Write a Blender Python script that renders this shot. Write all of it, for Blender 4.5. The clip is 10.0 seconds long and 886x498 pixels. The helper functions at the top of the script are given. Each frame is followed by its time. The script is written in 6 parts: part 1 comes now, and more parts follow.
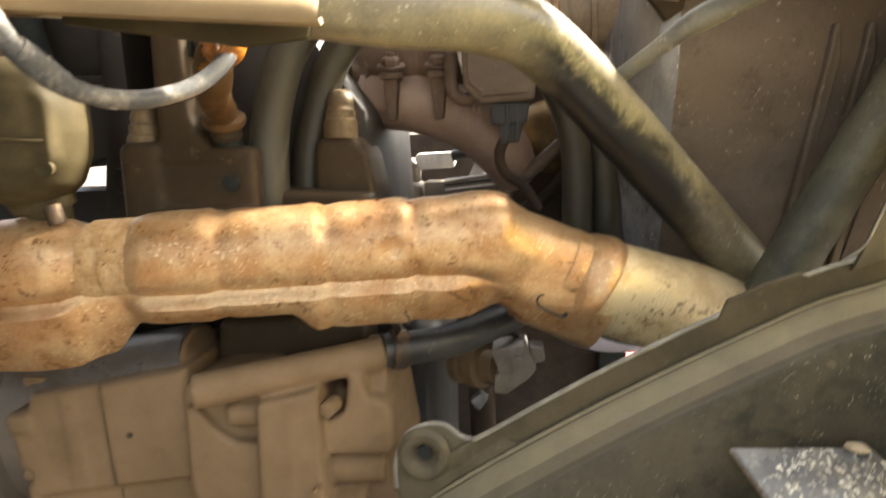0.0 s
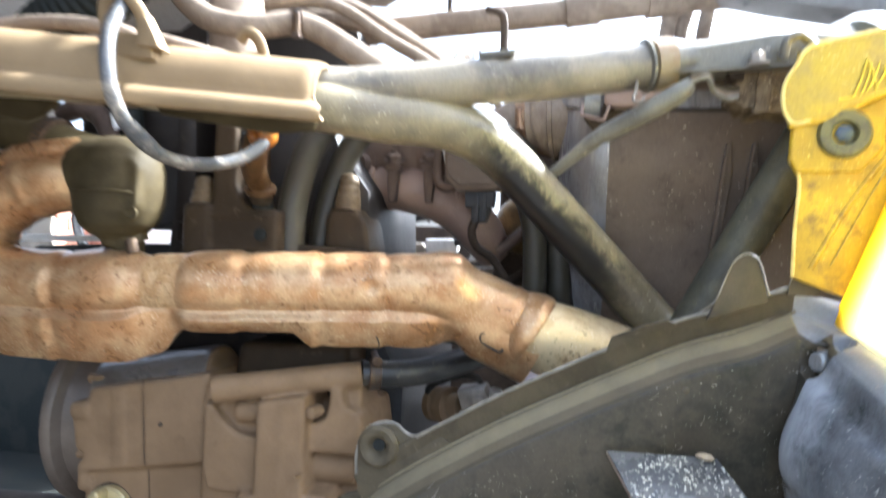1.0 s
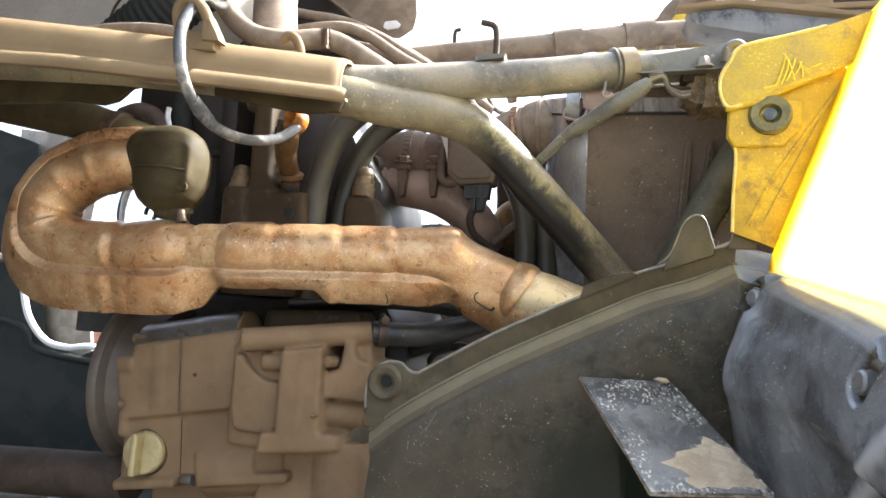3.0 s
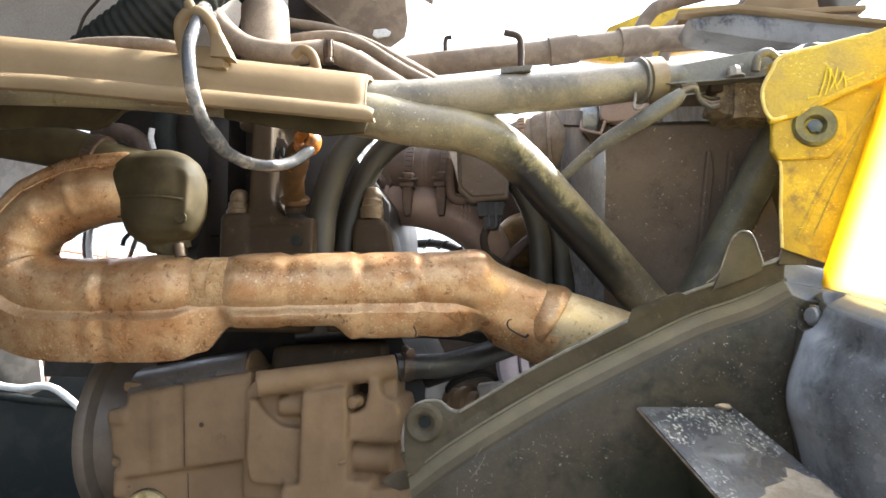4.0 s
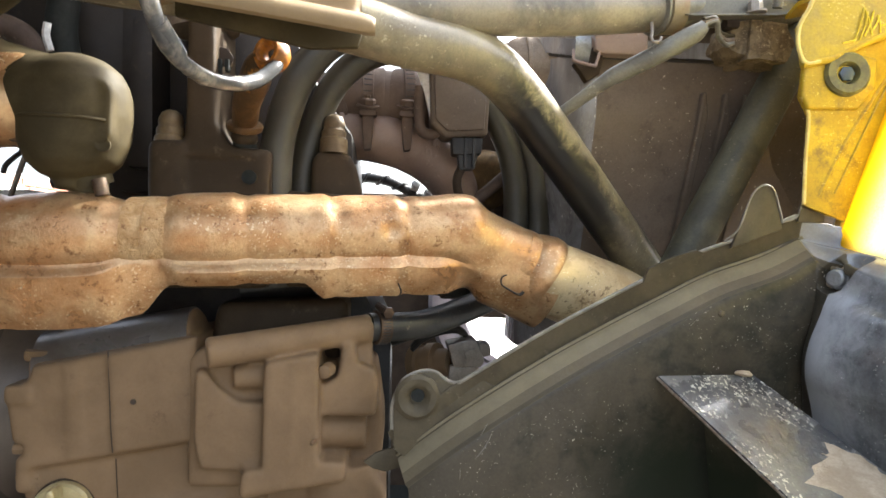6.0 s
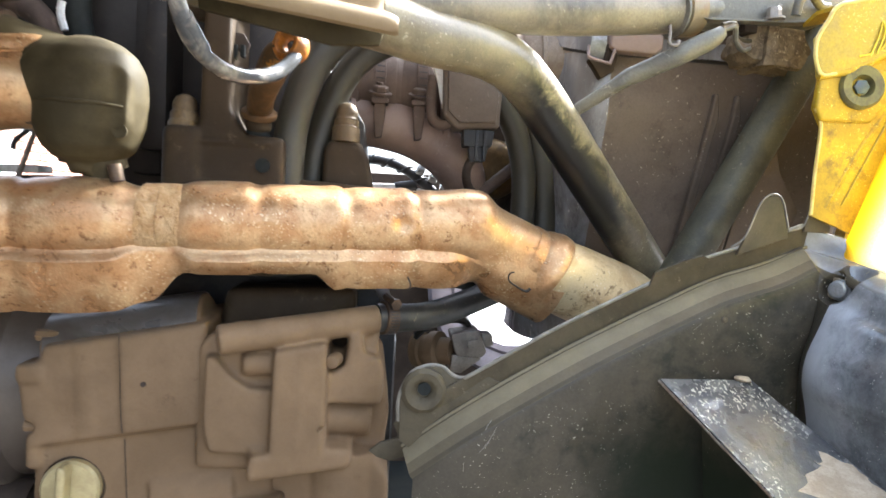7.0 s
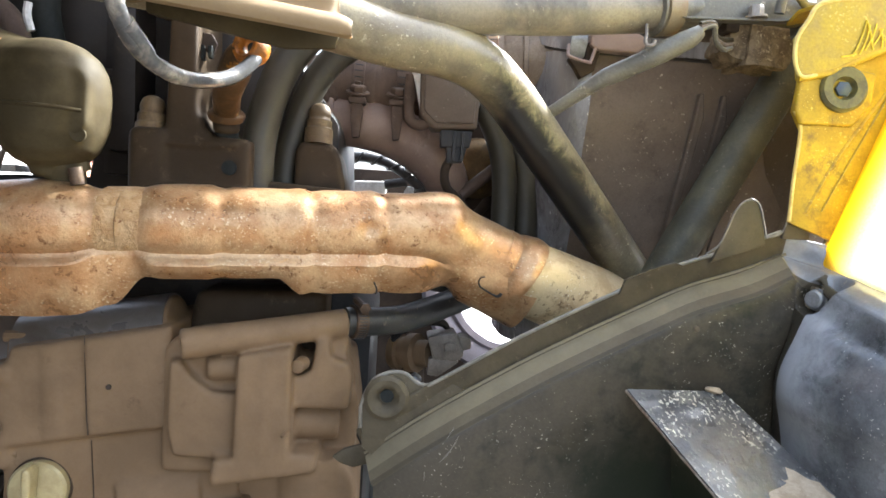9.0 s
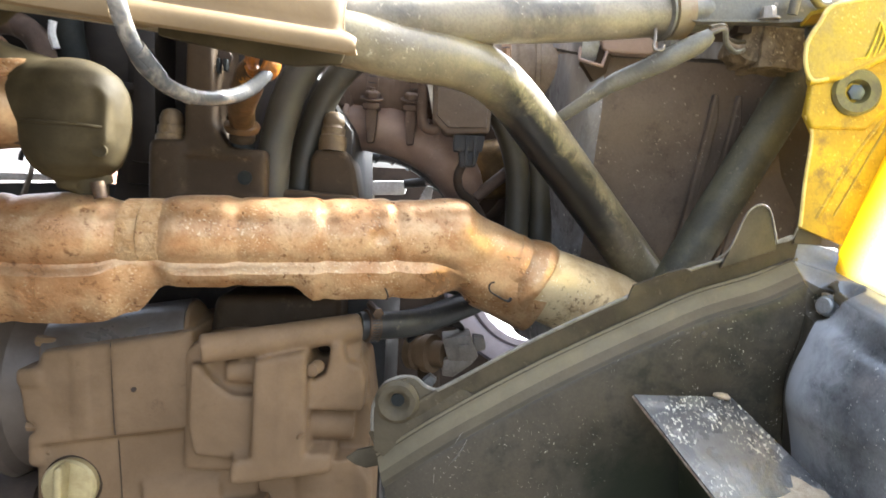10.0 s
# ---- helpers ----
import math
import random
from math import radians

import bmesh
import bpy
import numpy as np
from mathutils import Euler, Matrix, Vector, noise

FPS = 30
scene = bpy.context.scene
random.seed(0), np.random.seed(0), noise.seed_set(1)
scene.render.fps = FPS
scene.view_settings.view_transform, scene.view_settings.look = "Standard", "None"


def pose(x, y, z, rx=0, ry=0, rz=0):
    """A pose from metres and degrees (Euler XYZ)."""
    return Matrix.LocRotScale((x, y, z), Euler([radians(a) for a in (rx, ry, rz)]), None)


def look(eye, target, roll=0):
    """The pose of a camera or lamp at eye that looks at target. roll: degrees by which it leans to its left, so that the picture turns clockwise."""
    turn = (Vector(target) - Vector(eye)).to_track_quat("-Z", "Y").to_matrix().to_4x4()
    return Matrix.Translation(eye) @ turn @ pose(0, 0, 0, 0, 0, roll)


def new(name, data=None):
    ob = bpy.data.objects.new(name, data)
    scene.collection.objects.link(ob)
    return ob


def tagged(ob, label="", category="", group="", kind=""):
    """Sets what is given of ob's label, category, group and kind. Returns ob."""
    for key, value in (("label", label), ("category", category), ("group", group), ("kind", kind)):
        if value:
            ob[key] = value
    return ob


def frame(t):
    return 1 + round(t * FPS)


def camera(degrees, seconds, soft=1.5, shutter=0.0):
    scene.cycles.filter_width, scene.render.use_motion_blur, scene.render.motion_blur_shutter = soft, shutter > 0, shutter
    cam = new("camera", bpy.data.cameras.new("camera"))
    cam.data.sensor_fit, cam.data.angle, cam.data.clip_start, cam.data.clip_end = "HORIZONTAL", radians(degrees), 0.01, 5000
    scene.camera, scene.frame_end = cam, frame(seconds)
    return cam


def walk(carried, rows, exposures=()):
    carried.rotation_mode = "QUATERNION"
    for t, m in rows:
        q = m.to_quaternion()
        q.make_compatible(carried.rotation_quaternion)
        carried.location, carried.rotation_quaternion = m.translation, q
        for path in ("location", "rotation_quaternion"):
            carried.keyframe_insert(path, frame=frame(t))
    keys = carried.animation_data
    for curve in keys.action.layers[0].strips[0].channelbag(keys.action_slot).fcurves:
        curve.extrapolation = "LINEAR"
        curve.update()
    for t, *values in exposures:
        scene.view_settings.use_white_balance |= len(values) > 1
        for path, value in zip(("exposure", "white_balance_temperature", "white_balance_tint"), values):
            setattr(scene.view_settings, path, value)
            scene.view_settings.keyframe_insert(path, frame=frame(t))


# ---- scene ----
cam = camera(67.4, 10.0, shutter=0.5)
PATH = [
    (0, (0.053, -0.032, 0.785), (-0.158, 1.924, 0.429), -1.3),
    (0.2, (0.068, -0.027, 0.793), (-0.143, 1.937, 0.474), 0.2),
    (0.5, (0.086, -0.066, 0.786), (-0.137, 1.904, 0.521), 1.3),
    (0.8, (0.11, -0.121, 0.762), (-0.156, 1.855, 0.599), 0.3),
    (1, (0.141, -0.165, 0.751), (-0.23, 1.801, 0.731), 2.2),
    (1.5, (0.125, -0.206, 0.769), (-0.177, 1.768, 0.884), 5.3),
    (2, (0.16, -0.198, 0.706), (-0.258, 1.756, 0.8), 6.2),
    (2.5, (0.198, -0.234, 0.624), (-0.2, 1.723, 0.743), 5.8),
    (3, (0.17, -0.258, 0.655), (-0.23, 1.693, 0.838), 3.1),
    (3.2, (0.156, -0.257, 0.653), (-0.186, 1.704, 0.85), 3.1),
    (4.3, (0.061, -0.22, 0.687), (-0.101, 1.764, 0.873), -0.2),
    (4.5, (0.064, -0.215, 0.683), (-0.065, 1.772, 0.874), -0.0),
    (5, (0.046, -0.213, 0.679), (-0.004, 1.777, 0.869), -1.2),
    (5.5, (-0.003, -0.173, 0.687), (0.162, 1.818, 0.78), -0.4),
    (5.7, (-0.016, -0.158, 0.695), (0.151, 1.835, 0.731), 0.1),
    (6.8, (-0.044, -0.138, 0.717), (0.182, 1.846, 0.609), 3.5),
    (7, (-0.045, -0.149, 0.724), (0.157, 1.838, 0.605), 3.2),
    (7.5, (-0.035, -0.16, 0.74), (0.109, 1.833, 0.657), 2.6),
    (8, (-0.015, -0.151, 0.736), (0.094, 1.843, 0.632), 2.9),
    (8.5, (-0.016, -0.141, 0.742), (0.117, 1.85, 0.606), 3.0),
    (9, (-0.003, -0.143, 0.737), (0.142, 1.846, 0.587), 3.5),
    (9.5, (0.003, -0.14, 0.737), (0.137, 1.847, 0.548), 2.6),
    (10, (0.014, -0.152, 0.754), (0.064, 1.838, 0.562), 2.9),
]
walk(cam, [(t, look(eye, target, roll)) for t, eye, target, roll in PATH], [(0, 2.66, 6900, 7), (0.5, 2.76, 5850, 7), (1, 2.86, 5350, 8), (1.5, 2.80, 5750, 8), (2.5, 2.62, 5950, 8), (3.2, 2.55, 5800, 8), (4.5, 2.5, 5950, 8), (5.7, 2.5, 6150, 8), (6.8, 2.93, 5600, 8), (7.5, 2.88, 5600, 8), (8, 2.69, 5800, 8), (9, 2.72, 5650, 8), (10, 2.87, 5750, 8)])

# ---- light ----
SUN = Vector((0.62, 0.42, 0.66)).normalized()
world = bpy.data.worlds.new("world")
scene.world = world
world.use_nodes = True
wn = world.node_tree
sky = wn.nodes.new("ShaderNodeTexSky")
sky.sky_type, sky.sun_disc = "NISHITA", False
sky.sun_elevation, sky.sun_rotation = math.asin(SUN.z), math.atan2(SUN.x, SUN.y)
sky.air_density, sky.dust_density, sky.ozone_density = 0.8, 6.0, 0.4
haze = wn.nodes.new("ShaderNodeHueSaturation")
haze.inputs["Saturation"].default_value = 0.45
wn.links.new(sky.outputs[0], haze.inputs["Color"])
wn.links.new(haze.outputs[0], wn.nodes["Background"].inputs[0])
wn.nodes["Background"].inputs[1].default_value = 0.15
sun_data = bpy.data.lights.new("sun", "SUN")
sun_data.energy, sun_data.angle, sun_data.color = 5.0, radians(3.0), (1.0, 0.95, 0.86)
sun = new("sun", sun_data)
sun.matrix_basis = look(SUN * 10, (0, 0, 0))

# ---- materials ----
def material(name, base, second=None, mix=0.5, rough=0.6, metal=0.0, grain=400.0, patch=25.0, bump=0.15, third=None,
             third_amount=0.5, third_scale=60.0, translucent=0.0, rough_spread=0.15, coat=0.0, soft=0.0, stain_and_light=None, squash=None, third_soft=0.0, fleck=0.76, fourth=None, fourth_amount=0.3, fourth_scale=300.0):
    """A worn surface: two base colours in broad patches, a third in small specks, fine grain relief."""
    m = bpy.data.materials.new(name)
    m.use_nodes = True
    nt = m.node_tree
    n, l = nt.nodes, nt.links
    bsdf = n["Principled BSDF"]
    tc = n.new("ShaderNodeTexCoord")
    place = tc.outputs["Object"]
    if squash:
        stretch = n.new("ShaderNodeMapping")
        stretch.inputs["Scale"].default_value = squash
        stretch.inputs["Rotation"].default_value = (0, 0, 0.5)
        l.new(place, stretch.inputs["Vector"])
        place = stretch.outputs[0]

    def noise_node(scale, detail=5.0, roughness=0.6, distort=0.0):
        k = n.new("ShaderNodeTexNoise")
        k.inputs["Scale"].default_value, k.inputs["Detail"].default_value = scale, detail
        k.inputs["Roughness"].default_value, k.inputs["Distortion"].default_value = roughness, distort
        l.new(place, k.inputs["Vector"])
        return k.outputs["Fac"]

    def ramp(fac, lo, hi):
        k = n.new("ShaderNodeMapRange")
        k.inputs["From Min"].default_value, k.inputs["From Max"].default_value = lo, hi
        k.interpolation_type = "SMOOTHSTEP"
        l.new(fac, k.inputs["Value"])
        return k.outputs["Result"]

    def blend(fac, a, b):
        k = n.new("ShaderNodeMix")
        k.data_type = "RGBA"
        l.new(fac, k.inputs["Factor"])
        for value, sock in ((a, k.inputs[6]), (b, k.inputs[7])):
            if isinstance(value, tuple):
                sock.default_value = (*value, 1)
            else:
                l.new(value, sock)
        return k.outputs[2]

    second = second or tuple(c * 0.75 for c in base)
    broad = noise_node(patch, 6.0, 0.62, 0.3)
    colour = blend(ramp(broad, 0.62 - mix * 0.4 - soft, 0.78 - mix * 0.4 + soft), base, second)
    fine = noise_node(grain, 3.0, 0.7)
    dark = n.new("ShaderNodeMix")
    dark.data_type, dark.blend_type = "RGBA", "MULTIPLY"
    l.new(ramp(fine, 0.3, 0.75), dark.inputs["Factor"])
    l.new(colour, dark.inputs[6])
    dark.inputs[7].default_value = (fleck + 0.02, fleck, fleck - 0.02, 1)
    colour = dark.outputs[2]
    if third:
        specks = noise_node(third_scale, 4.0, 0.75, 0.2)
        spot = n.new("ShaderNodeMath")
        spot.operation = "MULTIPLY"
        l.new(ramp(specks, 0.70 - third_amount * 0.25 - third_soft, 0.75 - third_amount * 0.22 + third_soft), spot.inputs[0])
        l.new(ramp(noise_node(third_scale * 0.11, 3.0, 0.6), 0.40, 0.58), spot.inputs[1])
        colour = blend(spot.outputs[0], colour, third)
    if fourth:
        # bright grains in loose clusters
        grains = n.new("ShaderNodeMath")
        grains.operation = "MULTIPLY"
        l.new(ramp(noise_node(fourth_scale, 2.0, 0.6), 0.70 - fourth_amount * 0.25, 0.74 - fourth_amount * 0.22), grains.inputs[0])
        l.new(ramp(noise_node(fourth_scale * 0.06, 4.0, 0.65, 0.6), 0.47, 0.60), grains.inputs[1])
        colour = blend(grains.outputs[0], colour, fourth)
    for tint, fray, bands in stain_and_light or ():
        # stains, and light and shade put in as colour: bands across the place, (direction, from, to), frayed by noise
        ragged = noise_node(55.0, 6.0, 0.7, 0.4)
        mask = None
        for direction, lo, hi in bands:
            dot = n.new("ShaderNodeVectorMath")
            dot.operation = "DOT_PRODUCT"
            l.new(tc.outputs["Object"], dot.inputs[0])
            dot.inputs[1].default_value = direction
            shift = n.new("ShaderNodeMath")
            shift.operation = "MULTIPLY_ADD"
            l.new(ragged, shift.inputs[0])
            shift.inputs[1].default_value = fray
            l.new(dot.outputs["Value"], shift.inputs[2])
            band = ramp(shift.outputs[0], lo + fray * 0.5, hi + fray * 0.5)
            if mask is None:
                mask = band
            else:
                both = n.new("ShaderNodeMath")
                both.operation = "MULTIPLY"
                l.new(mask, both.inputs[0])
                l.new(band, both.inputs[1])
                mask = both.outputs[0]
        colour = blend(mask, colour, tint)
    l.new(colour, bsdf.inputs["Base Color"])
    r = n.new("ShaderNodeMapRange")
    r.inputs["To Min"].default_value, r.inputs["To Max"].default_value = max(0.04, rough - rough_spread), min(1, rough + rough_spread)
    l.new(broad, r.inputs["Value"])
    l.new(r.outputs["Result"], bsdf.inputs["Roughness"])
    bsdf.inputs["Metallic"].default_value = metal
    bsdf.inputs["Coat Weight"].default_value = coat
    if bump:
        b1 = n.new("ShaderNodeBump")
        b1.inputs["Strength"].default_value, b1.inputs["Distance"].default_value = bump, 0.001
        l.new(fine, b1.inputs["Height"])
        b2 = n.new("ShaderNodeBump")
        b2.inputs["Strength"].default_value, b2.inputs["Distance"].default_value = bump, 0.004
        l.new(broad, b2.inputs["Height"])
        l.new(b1.outputs["Normal"], b2.inputs["Normal"])
        l.new(b2.outputs["Normal"], bsdf.inputs["Normal"])
    if translucent:
        tr = n.new("ShaderNodeBsdfTranslucent")
        l.new(colour, tr.inputs["Color"])
        mixer = n.new("ShaderNodeMixShader")
        mixer.inputs["Fac"].default_value = translucent
        l.new(bsdf.outputs[0], mixer.inputs[1])
        l.new(tr.outputs[0], mixer.inputs[2])
        l.new(mixer.outputs[0], n["Material Output"].inputs["Surface"])
    return m


M = {
    "shield": material("rusty_heat_shield", (0.42, 0.215, 0.088), (0.58, 0.385, 0.20), 0.5, 0.31, 0.58, 420, 34, 0.32, (0.20, 0.095, 0.038), 0.48, 150, soft=0.07, third_soft=0.03, fleck=0.80, fourth=(0.66, 0.50, 0.30), fourth_amount=0.40, fourth_scale=460),
    "pipe": material("dusty_steel_pipe", (0.66, 0.53, 0.31), (0.54, 0.40, 0.22), 0.4, 0.40, 0.3, 500, 40, 0.15, (0.17, 0.105, 0.05), 0.60, 150, third_soft=0.012, fleck=0.86, fourth=(0.85, 0.78, 0.58), fourth_amount=0.3, fourth_scale=500),
    "frame": material("olive_frame_paint", (0.20, 0.185, 0.14), (0.13, 0.118, 0.09), 0.45, 0.4, 0.0, 450, 22, 0.12, (0.34, 0.30, 0.23), 0.4, 150),
    "frame_worn": material("scuffed_frame_paint", (0.285, 0.245, 0.175), (0.115, 0.10, 0.077), 0.42, 0.34, 0.0, 450, 17, 0.14, (0.42, 0.37, 0.27), 0.32, 200, soft=0.05),
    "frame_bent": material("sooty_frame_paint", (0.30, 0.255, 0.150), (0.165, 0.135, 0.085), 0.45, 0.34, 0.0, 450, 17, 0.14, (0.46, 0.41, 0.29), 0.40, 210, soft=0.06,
                           stain_and_light=[((0.013, 0.012, 0.011), 0.040, [((-0.66, 0, -0.70), -0.646, -0.631), ((1, 0, 0), 0.045, 0.085), ((-1, 0, 0), -0.225, -0.165)])]),
    # the same frame paint darkened, as the rear tube stands in shade
    "frame_dark": material("shaded_frame_paint", (0.100, 0.094, 0.058), (0.064, 0.059, 0.039), 0.45, 0.55, 0.0, 450, 24, 0.12, (0.22, 0.19, 0.13), 0.36, 230, rough_spread=0.1),
    "shield_tan": material("crusted_band", (0.54, 0.36, 0.18), (0.45, 0.27, 0.115), 0.5, 0.55, 0.35, 300, 90, 0.9, (0.22, 0.10, 0.035), 0.45, 120, fleck=0.85),
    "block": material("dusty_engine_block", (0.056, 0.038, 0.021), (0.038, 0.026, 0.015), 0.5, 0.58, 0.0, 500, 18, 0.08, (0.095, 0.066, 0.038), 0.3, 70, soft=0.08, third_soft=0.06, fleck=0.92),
    "liner_sheen": material("dusty_plastic_with_sheen", (0.098, 0.105, 0.113), (0.275, 0.288, 0.305), 0.5, 0.24, 0.0, 500, 20, 0.07, (0.050, 0.055, 0.058), 0.56, 60, rough_spread=0.10, coat=0.6, soft=0.14, third_soft=0.07, fleck=0.80, fourth=(0.70, 0.69, 0.65), fourth_amount=0.17, fourth_scale=480,
                            # pale sheen at the corner and along the fold, put into the colour
                            stain_and_light=[((0.50, 0.52, 0.55), 0.060, [((0, 1, 0), 0.265, 0.325), ((0, 0, 1), 0.500, 0.590), ((0, 0, -1), -0.720, -0.640)]), ((0.56, 0.57, 0.58), 0.010, [((0, 0.561, 0.828), 0.5385, 0.5480), ((0, -0.561, -0.828), -0.5585, -0.5495), ((0, -1, 0), -0.27, -0.23)])]),
    "worn_edge": material("bare_worn_edge", (0.36, 0.31, 0.24), (0.22, 0.15, 0.10), 0.5, 0.6, 0.2, 500, 120, 0.3),
    "cover": material("dusty_beige_plastic", (0.228, 0.162, 0.088), (0.186, 0.131, 0.070), 0.5, 0.68, 0.0, 600, 12, 0.04, soft=0.10, fleck=0.93),
    "dust": material("dusty_cast_metal", (0.215, 0.143, 0.080), (0.158, 0.104, 0.057), 0.5, 0.58, 0.0, 500, 14, 0.07, (0.13, 0.083, 0.045), 0.2, 60, soft=0.10, third_soft=0.06, fleck=0.93),
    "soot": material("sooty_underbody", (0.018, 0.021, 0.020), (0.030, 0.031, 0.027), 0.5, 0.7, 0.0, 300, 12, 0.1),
    "tank": material("dusty_translucent_tank", (0.44, 0.40, 0.35), (0.36, 0.325, 0.28), 0.5, 0.5, 0.0, 400, 9, 0.05, soft=0.08),
    "dust_dark": material("grimy_metal", (0.076, 0.056, 0.042), (0.050, 0.038, 0.029), 0.5, 0.7, 0.05, 500, 25, 0.15, (0.13, 0.10, 0.07), 0.2, 120, soft=0.06, third_soft=0.03, fleck=0.88),
    "dust_grey": material("dusty_grey_metal", (0.33, 0.285, 0.23), (0.23, 0.195, 0.155), 0.5, 0.45, 0.25, 500, 25, 0.12),
    "bare_case": material("bare_cast_edge", (0.24, 0.225, 0.21), (0.15, 0.125, 0.10), 0.5, 0.30, 0.55, 500, 22, 0.10, soft=0.10, fleck=0.92),
    "rubber": material("black_rubber_hose", (0.022, 0.022, 0.021), (0.045, 0.041, 0.034), 0.4, 0.42, 0.0, 500, 30, 0.1, (0.12, 0.10, 0.07), 0.3, 200),
    "rubber_dusty": material("dusty_rubber_hose", (0.27, 0.215, 0.16), (0.20, 0.155, 0.115), 0.5, 0.8, 0.0, 600, 30, 0.12),
    "elbow": material("dusty_olive_rubber", (0.068, 0.052, 0.024), (0.042, 0.032, 0.015), 0.5, 0.66, 0.0, 500, 26, 0.09, (0.028, 0.022, 0.012), 0.4, 45, soft=0.10, third_soft=0.10, fleck=0.90),
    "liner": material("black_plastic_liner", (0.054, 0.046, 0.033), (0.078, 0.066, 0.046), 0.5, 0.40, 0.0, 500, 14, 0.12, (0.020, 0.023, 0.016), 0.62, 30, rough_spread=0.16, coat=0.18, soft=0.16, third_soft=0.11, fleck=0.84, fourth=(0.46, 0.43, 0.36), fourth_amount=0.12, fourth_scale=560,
                      # shadow of the steel plate, painted dark on the panel below it
                      stain_and_light=[((0.014, 0.018, 0.011), 0.05, [((1, 0, 0), 0.100, 0.185), ((0, 0, -1), -0.590, -0.530), ((-1, 0, 0), -0.265, -0.225)])]),
    # sky highlight on the glossy shoulder, given as a light base colour
    "liner_shoulder": material("sky_sheen_black_plastic", (0.20, 0.208, 0.220), (0.28, 0.288, 0.300), 0.5, 0.22, 0.0, 500, 20, 0.05, (0.42, 0.38, 0.31), 0.30, 120, coat=0.6, soft=0.16, third_soft=0.04, fleck=0.88),
    "liner_flange": material("dusty_plastic_flange", (0.100, 0.083, 0.053), (0.064, 0.053, 0.035), 0.5, 0.5, 0.0, 500, 30, 0.10, (0.21, 0.18, 0.125), 0.25, 120, soft=0.10, third_soft=0.05, fleck=0.88),
    # skylight on the upward-facing step, put in as a paler copy of the plastic
    "liner_band": material("skylit_plastic_step", (0.215, 0.185, 0.120), (0.150, 0.128, 0.084), 0.5, 0.45, 0.0, 500, 18, 0.05, (0.25, 0.20, 0.115), 0.4, 70, soft=0.16, third_soft=0.10, fleck=0.92),
    "black": material("black_plastic", (0.02, 0.02, 0.02), (0.045, 0.04, 0.036), 0.4, 0.5, 0.0, 500, 30, 0.1),
    "yellow": material("yellow_body_plastic", (0.66, 0.455, 0.008), (0.46, 0.305, 0.012), 0.50, 0.40, 0.0, 500, 24, 0.14, (0.26, 0.165, 0.030), 0.54, 70, translucent=0.12, soft=0.10, third_soft=0.09, fleck=0.82, fourth=(0.72, 0.56, 0.10), fourth_amount=0.35, fourth_scale=420),
    "yellow_dirty": material("scuffed_dirty_yellow", (0.42, 0.315, 0.07), (0.56, 0.41, 0.03), 0.45, 0.5, 0.0, 500, 30, 0.16, (0.26, 0.185, 0.07), 0.55, 80, translucent=0.1, soft=0.08, third_soft=0.08, fleck=0.80, fourth=(0.70, 0.55, 0.12), fourth_amount=0.35, fourth_scale=420),
    # sun glare put into the colour: near-white, yellow only by the fold
    "yellow_skin": material("overexposed_sunlit_fender", (0.97, 0.90, 0.56), (0.96, 0.88, 0.52), 0.4, 0.35, 0.0, 500, 20, 0.05, translucent=0.72, stain_and_light=[((0.80, 0.56, 0.008), 0.004, [((0, 1, 0), 0.314, 0.350)])]),
    "scratch": material("fresh_yellow_plastic", (0.86, 0.66, 0.03), None, 0.4, 0.4),
    "brown_stem": material("brown_stained_stem", (0.100, 0.056, 0.024), (0.070, 0.042, 0.020), 0.5, 0.45, 0.0, 500, 60, 0.2, (0.42, 0.18, 0.02), 0.36, 60, third_soft=0.04, fleck=0.9),
    "olive_rubber": material("olive_rubber_washer", (0.17, 0.15, 0.05), (0.11, 0.10, 0.045), 0.5, 0.5, 0.0, 500, 80, 0.1),
    "gold": material("brass_cap", (0.46, 0.385, 0.20), (0.34, 0.275, 0.135), 0.4, 0.42, 0.25, 500, 50, 0.08, soft=0.1, fleck=0.9),
    "orange": material("orange_plastic", (0.50, 0.18, 0.012), (0.26, 0.10, 0.02), 0.5, 0.4, 0.0, 500, 120, 0.1, (0.10, 0.055, 0.03), 0.3, 160),
    "steel": material("bare_steel", (0.55, 0.55, 0.54), (0.40, 0.38, 0.35), 0.4, 0.35, 0.9, 500, 60, 0.1),
    "steel_dusty": material("dusty_grey_bolt", (0.34, 0.35, 0.35), (0.25, 0.25, 0.24), 0.4, 0.42, 0.5, 500, 60, 0.1),
    "rust_clamp": material("rusty_clamp", (0.30, 0.19, 0.10), (0.20, 0.11, 0.06), 0.5, 0.5, 0.5, 500, 80, 0.2),
    "cable": material("grey_sheathed_hose", (0.085, 0.085, 0.085), (0.24, 0.215, 0.18), 0.35, 0.24, 0.0, 500, 40, 0.05),
    "plate": material("chipped_black_plate", (0.050, 0.052, 0.055), (0.130, 0.126, 0.116), 0.5, 0.28, 0.0, 500, 40, 0.25, (0.62, 0.62, 0.56), 0.72, 84, soft=0.10, squash=(0.9, 0.42, 1.0), third_soft=0.03, fleck=0.74, coat=0.2, fourth=(0.54, 0.52, 0.44), fourth_amount=0.58, fourth_scale=480),
    "mud": material("dried_mud", (0.50, 0.41, 0.29), (0.40, 0.32, 0.22), 0.5, 0.9, 0.0, 500, 60, 0.5, fleck=0.85),
    "mud_dark": material("dark_mud_crust", (0.235, 0.178, 0.105), (0.140, 0.105, 0.064), 0.5, 0.9, 0.0, 500, 70, 0.6, (0.40, 0.32, 0.20), 0.5, 200),
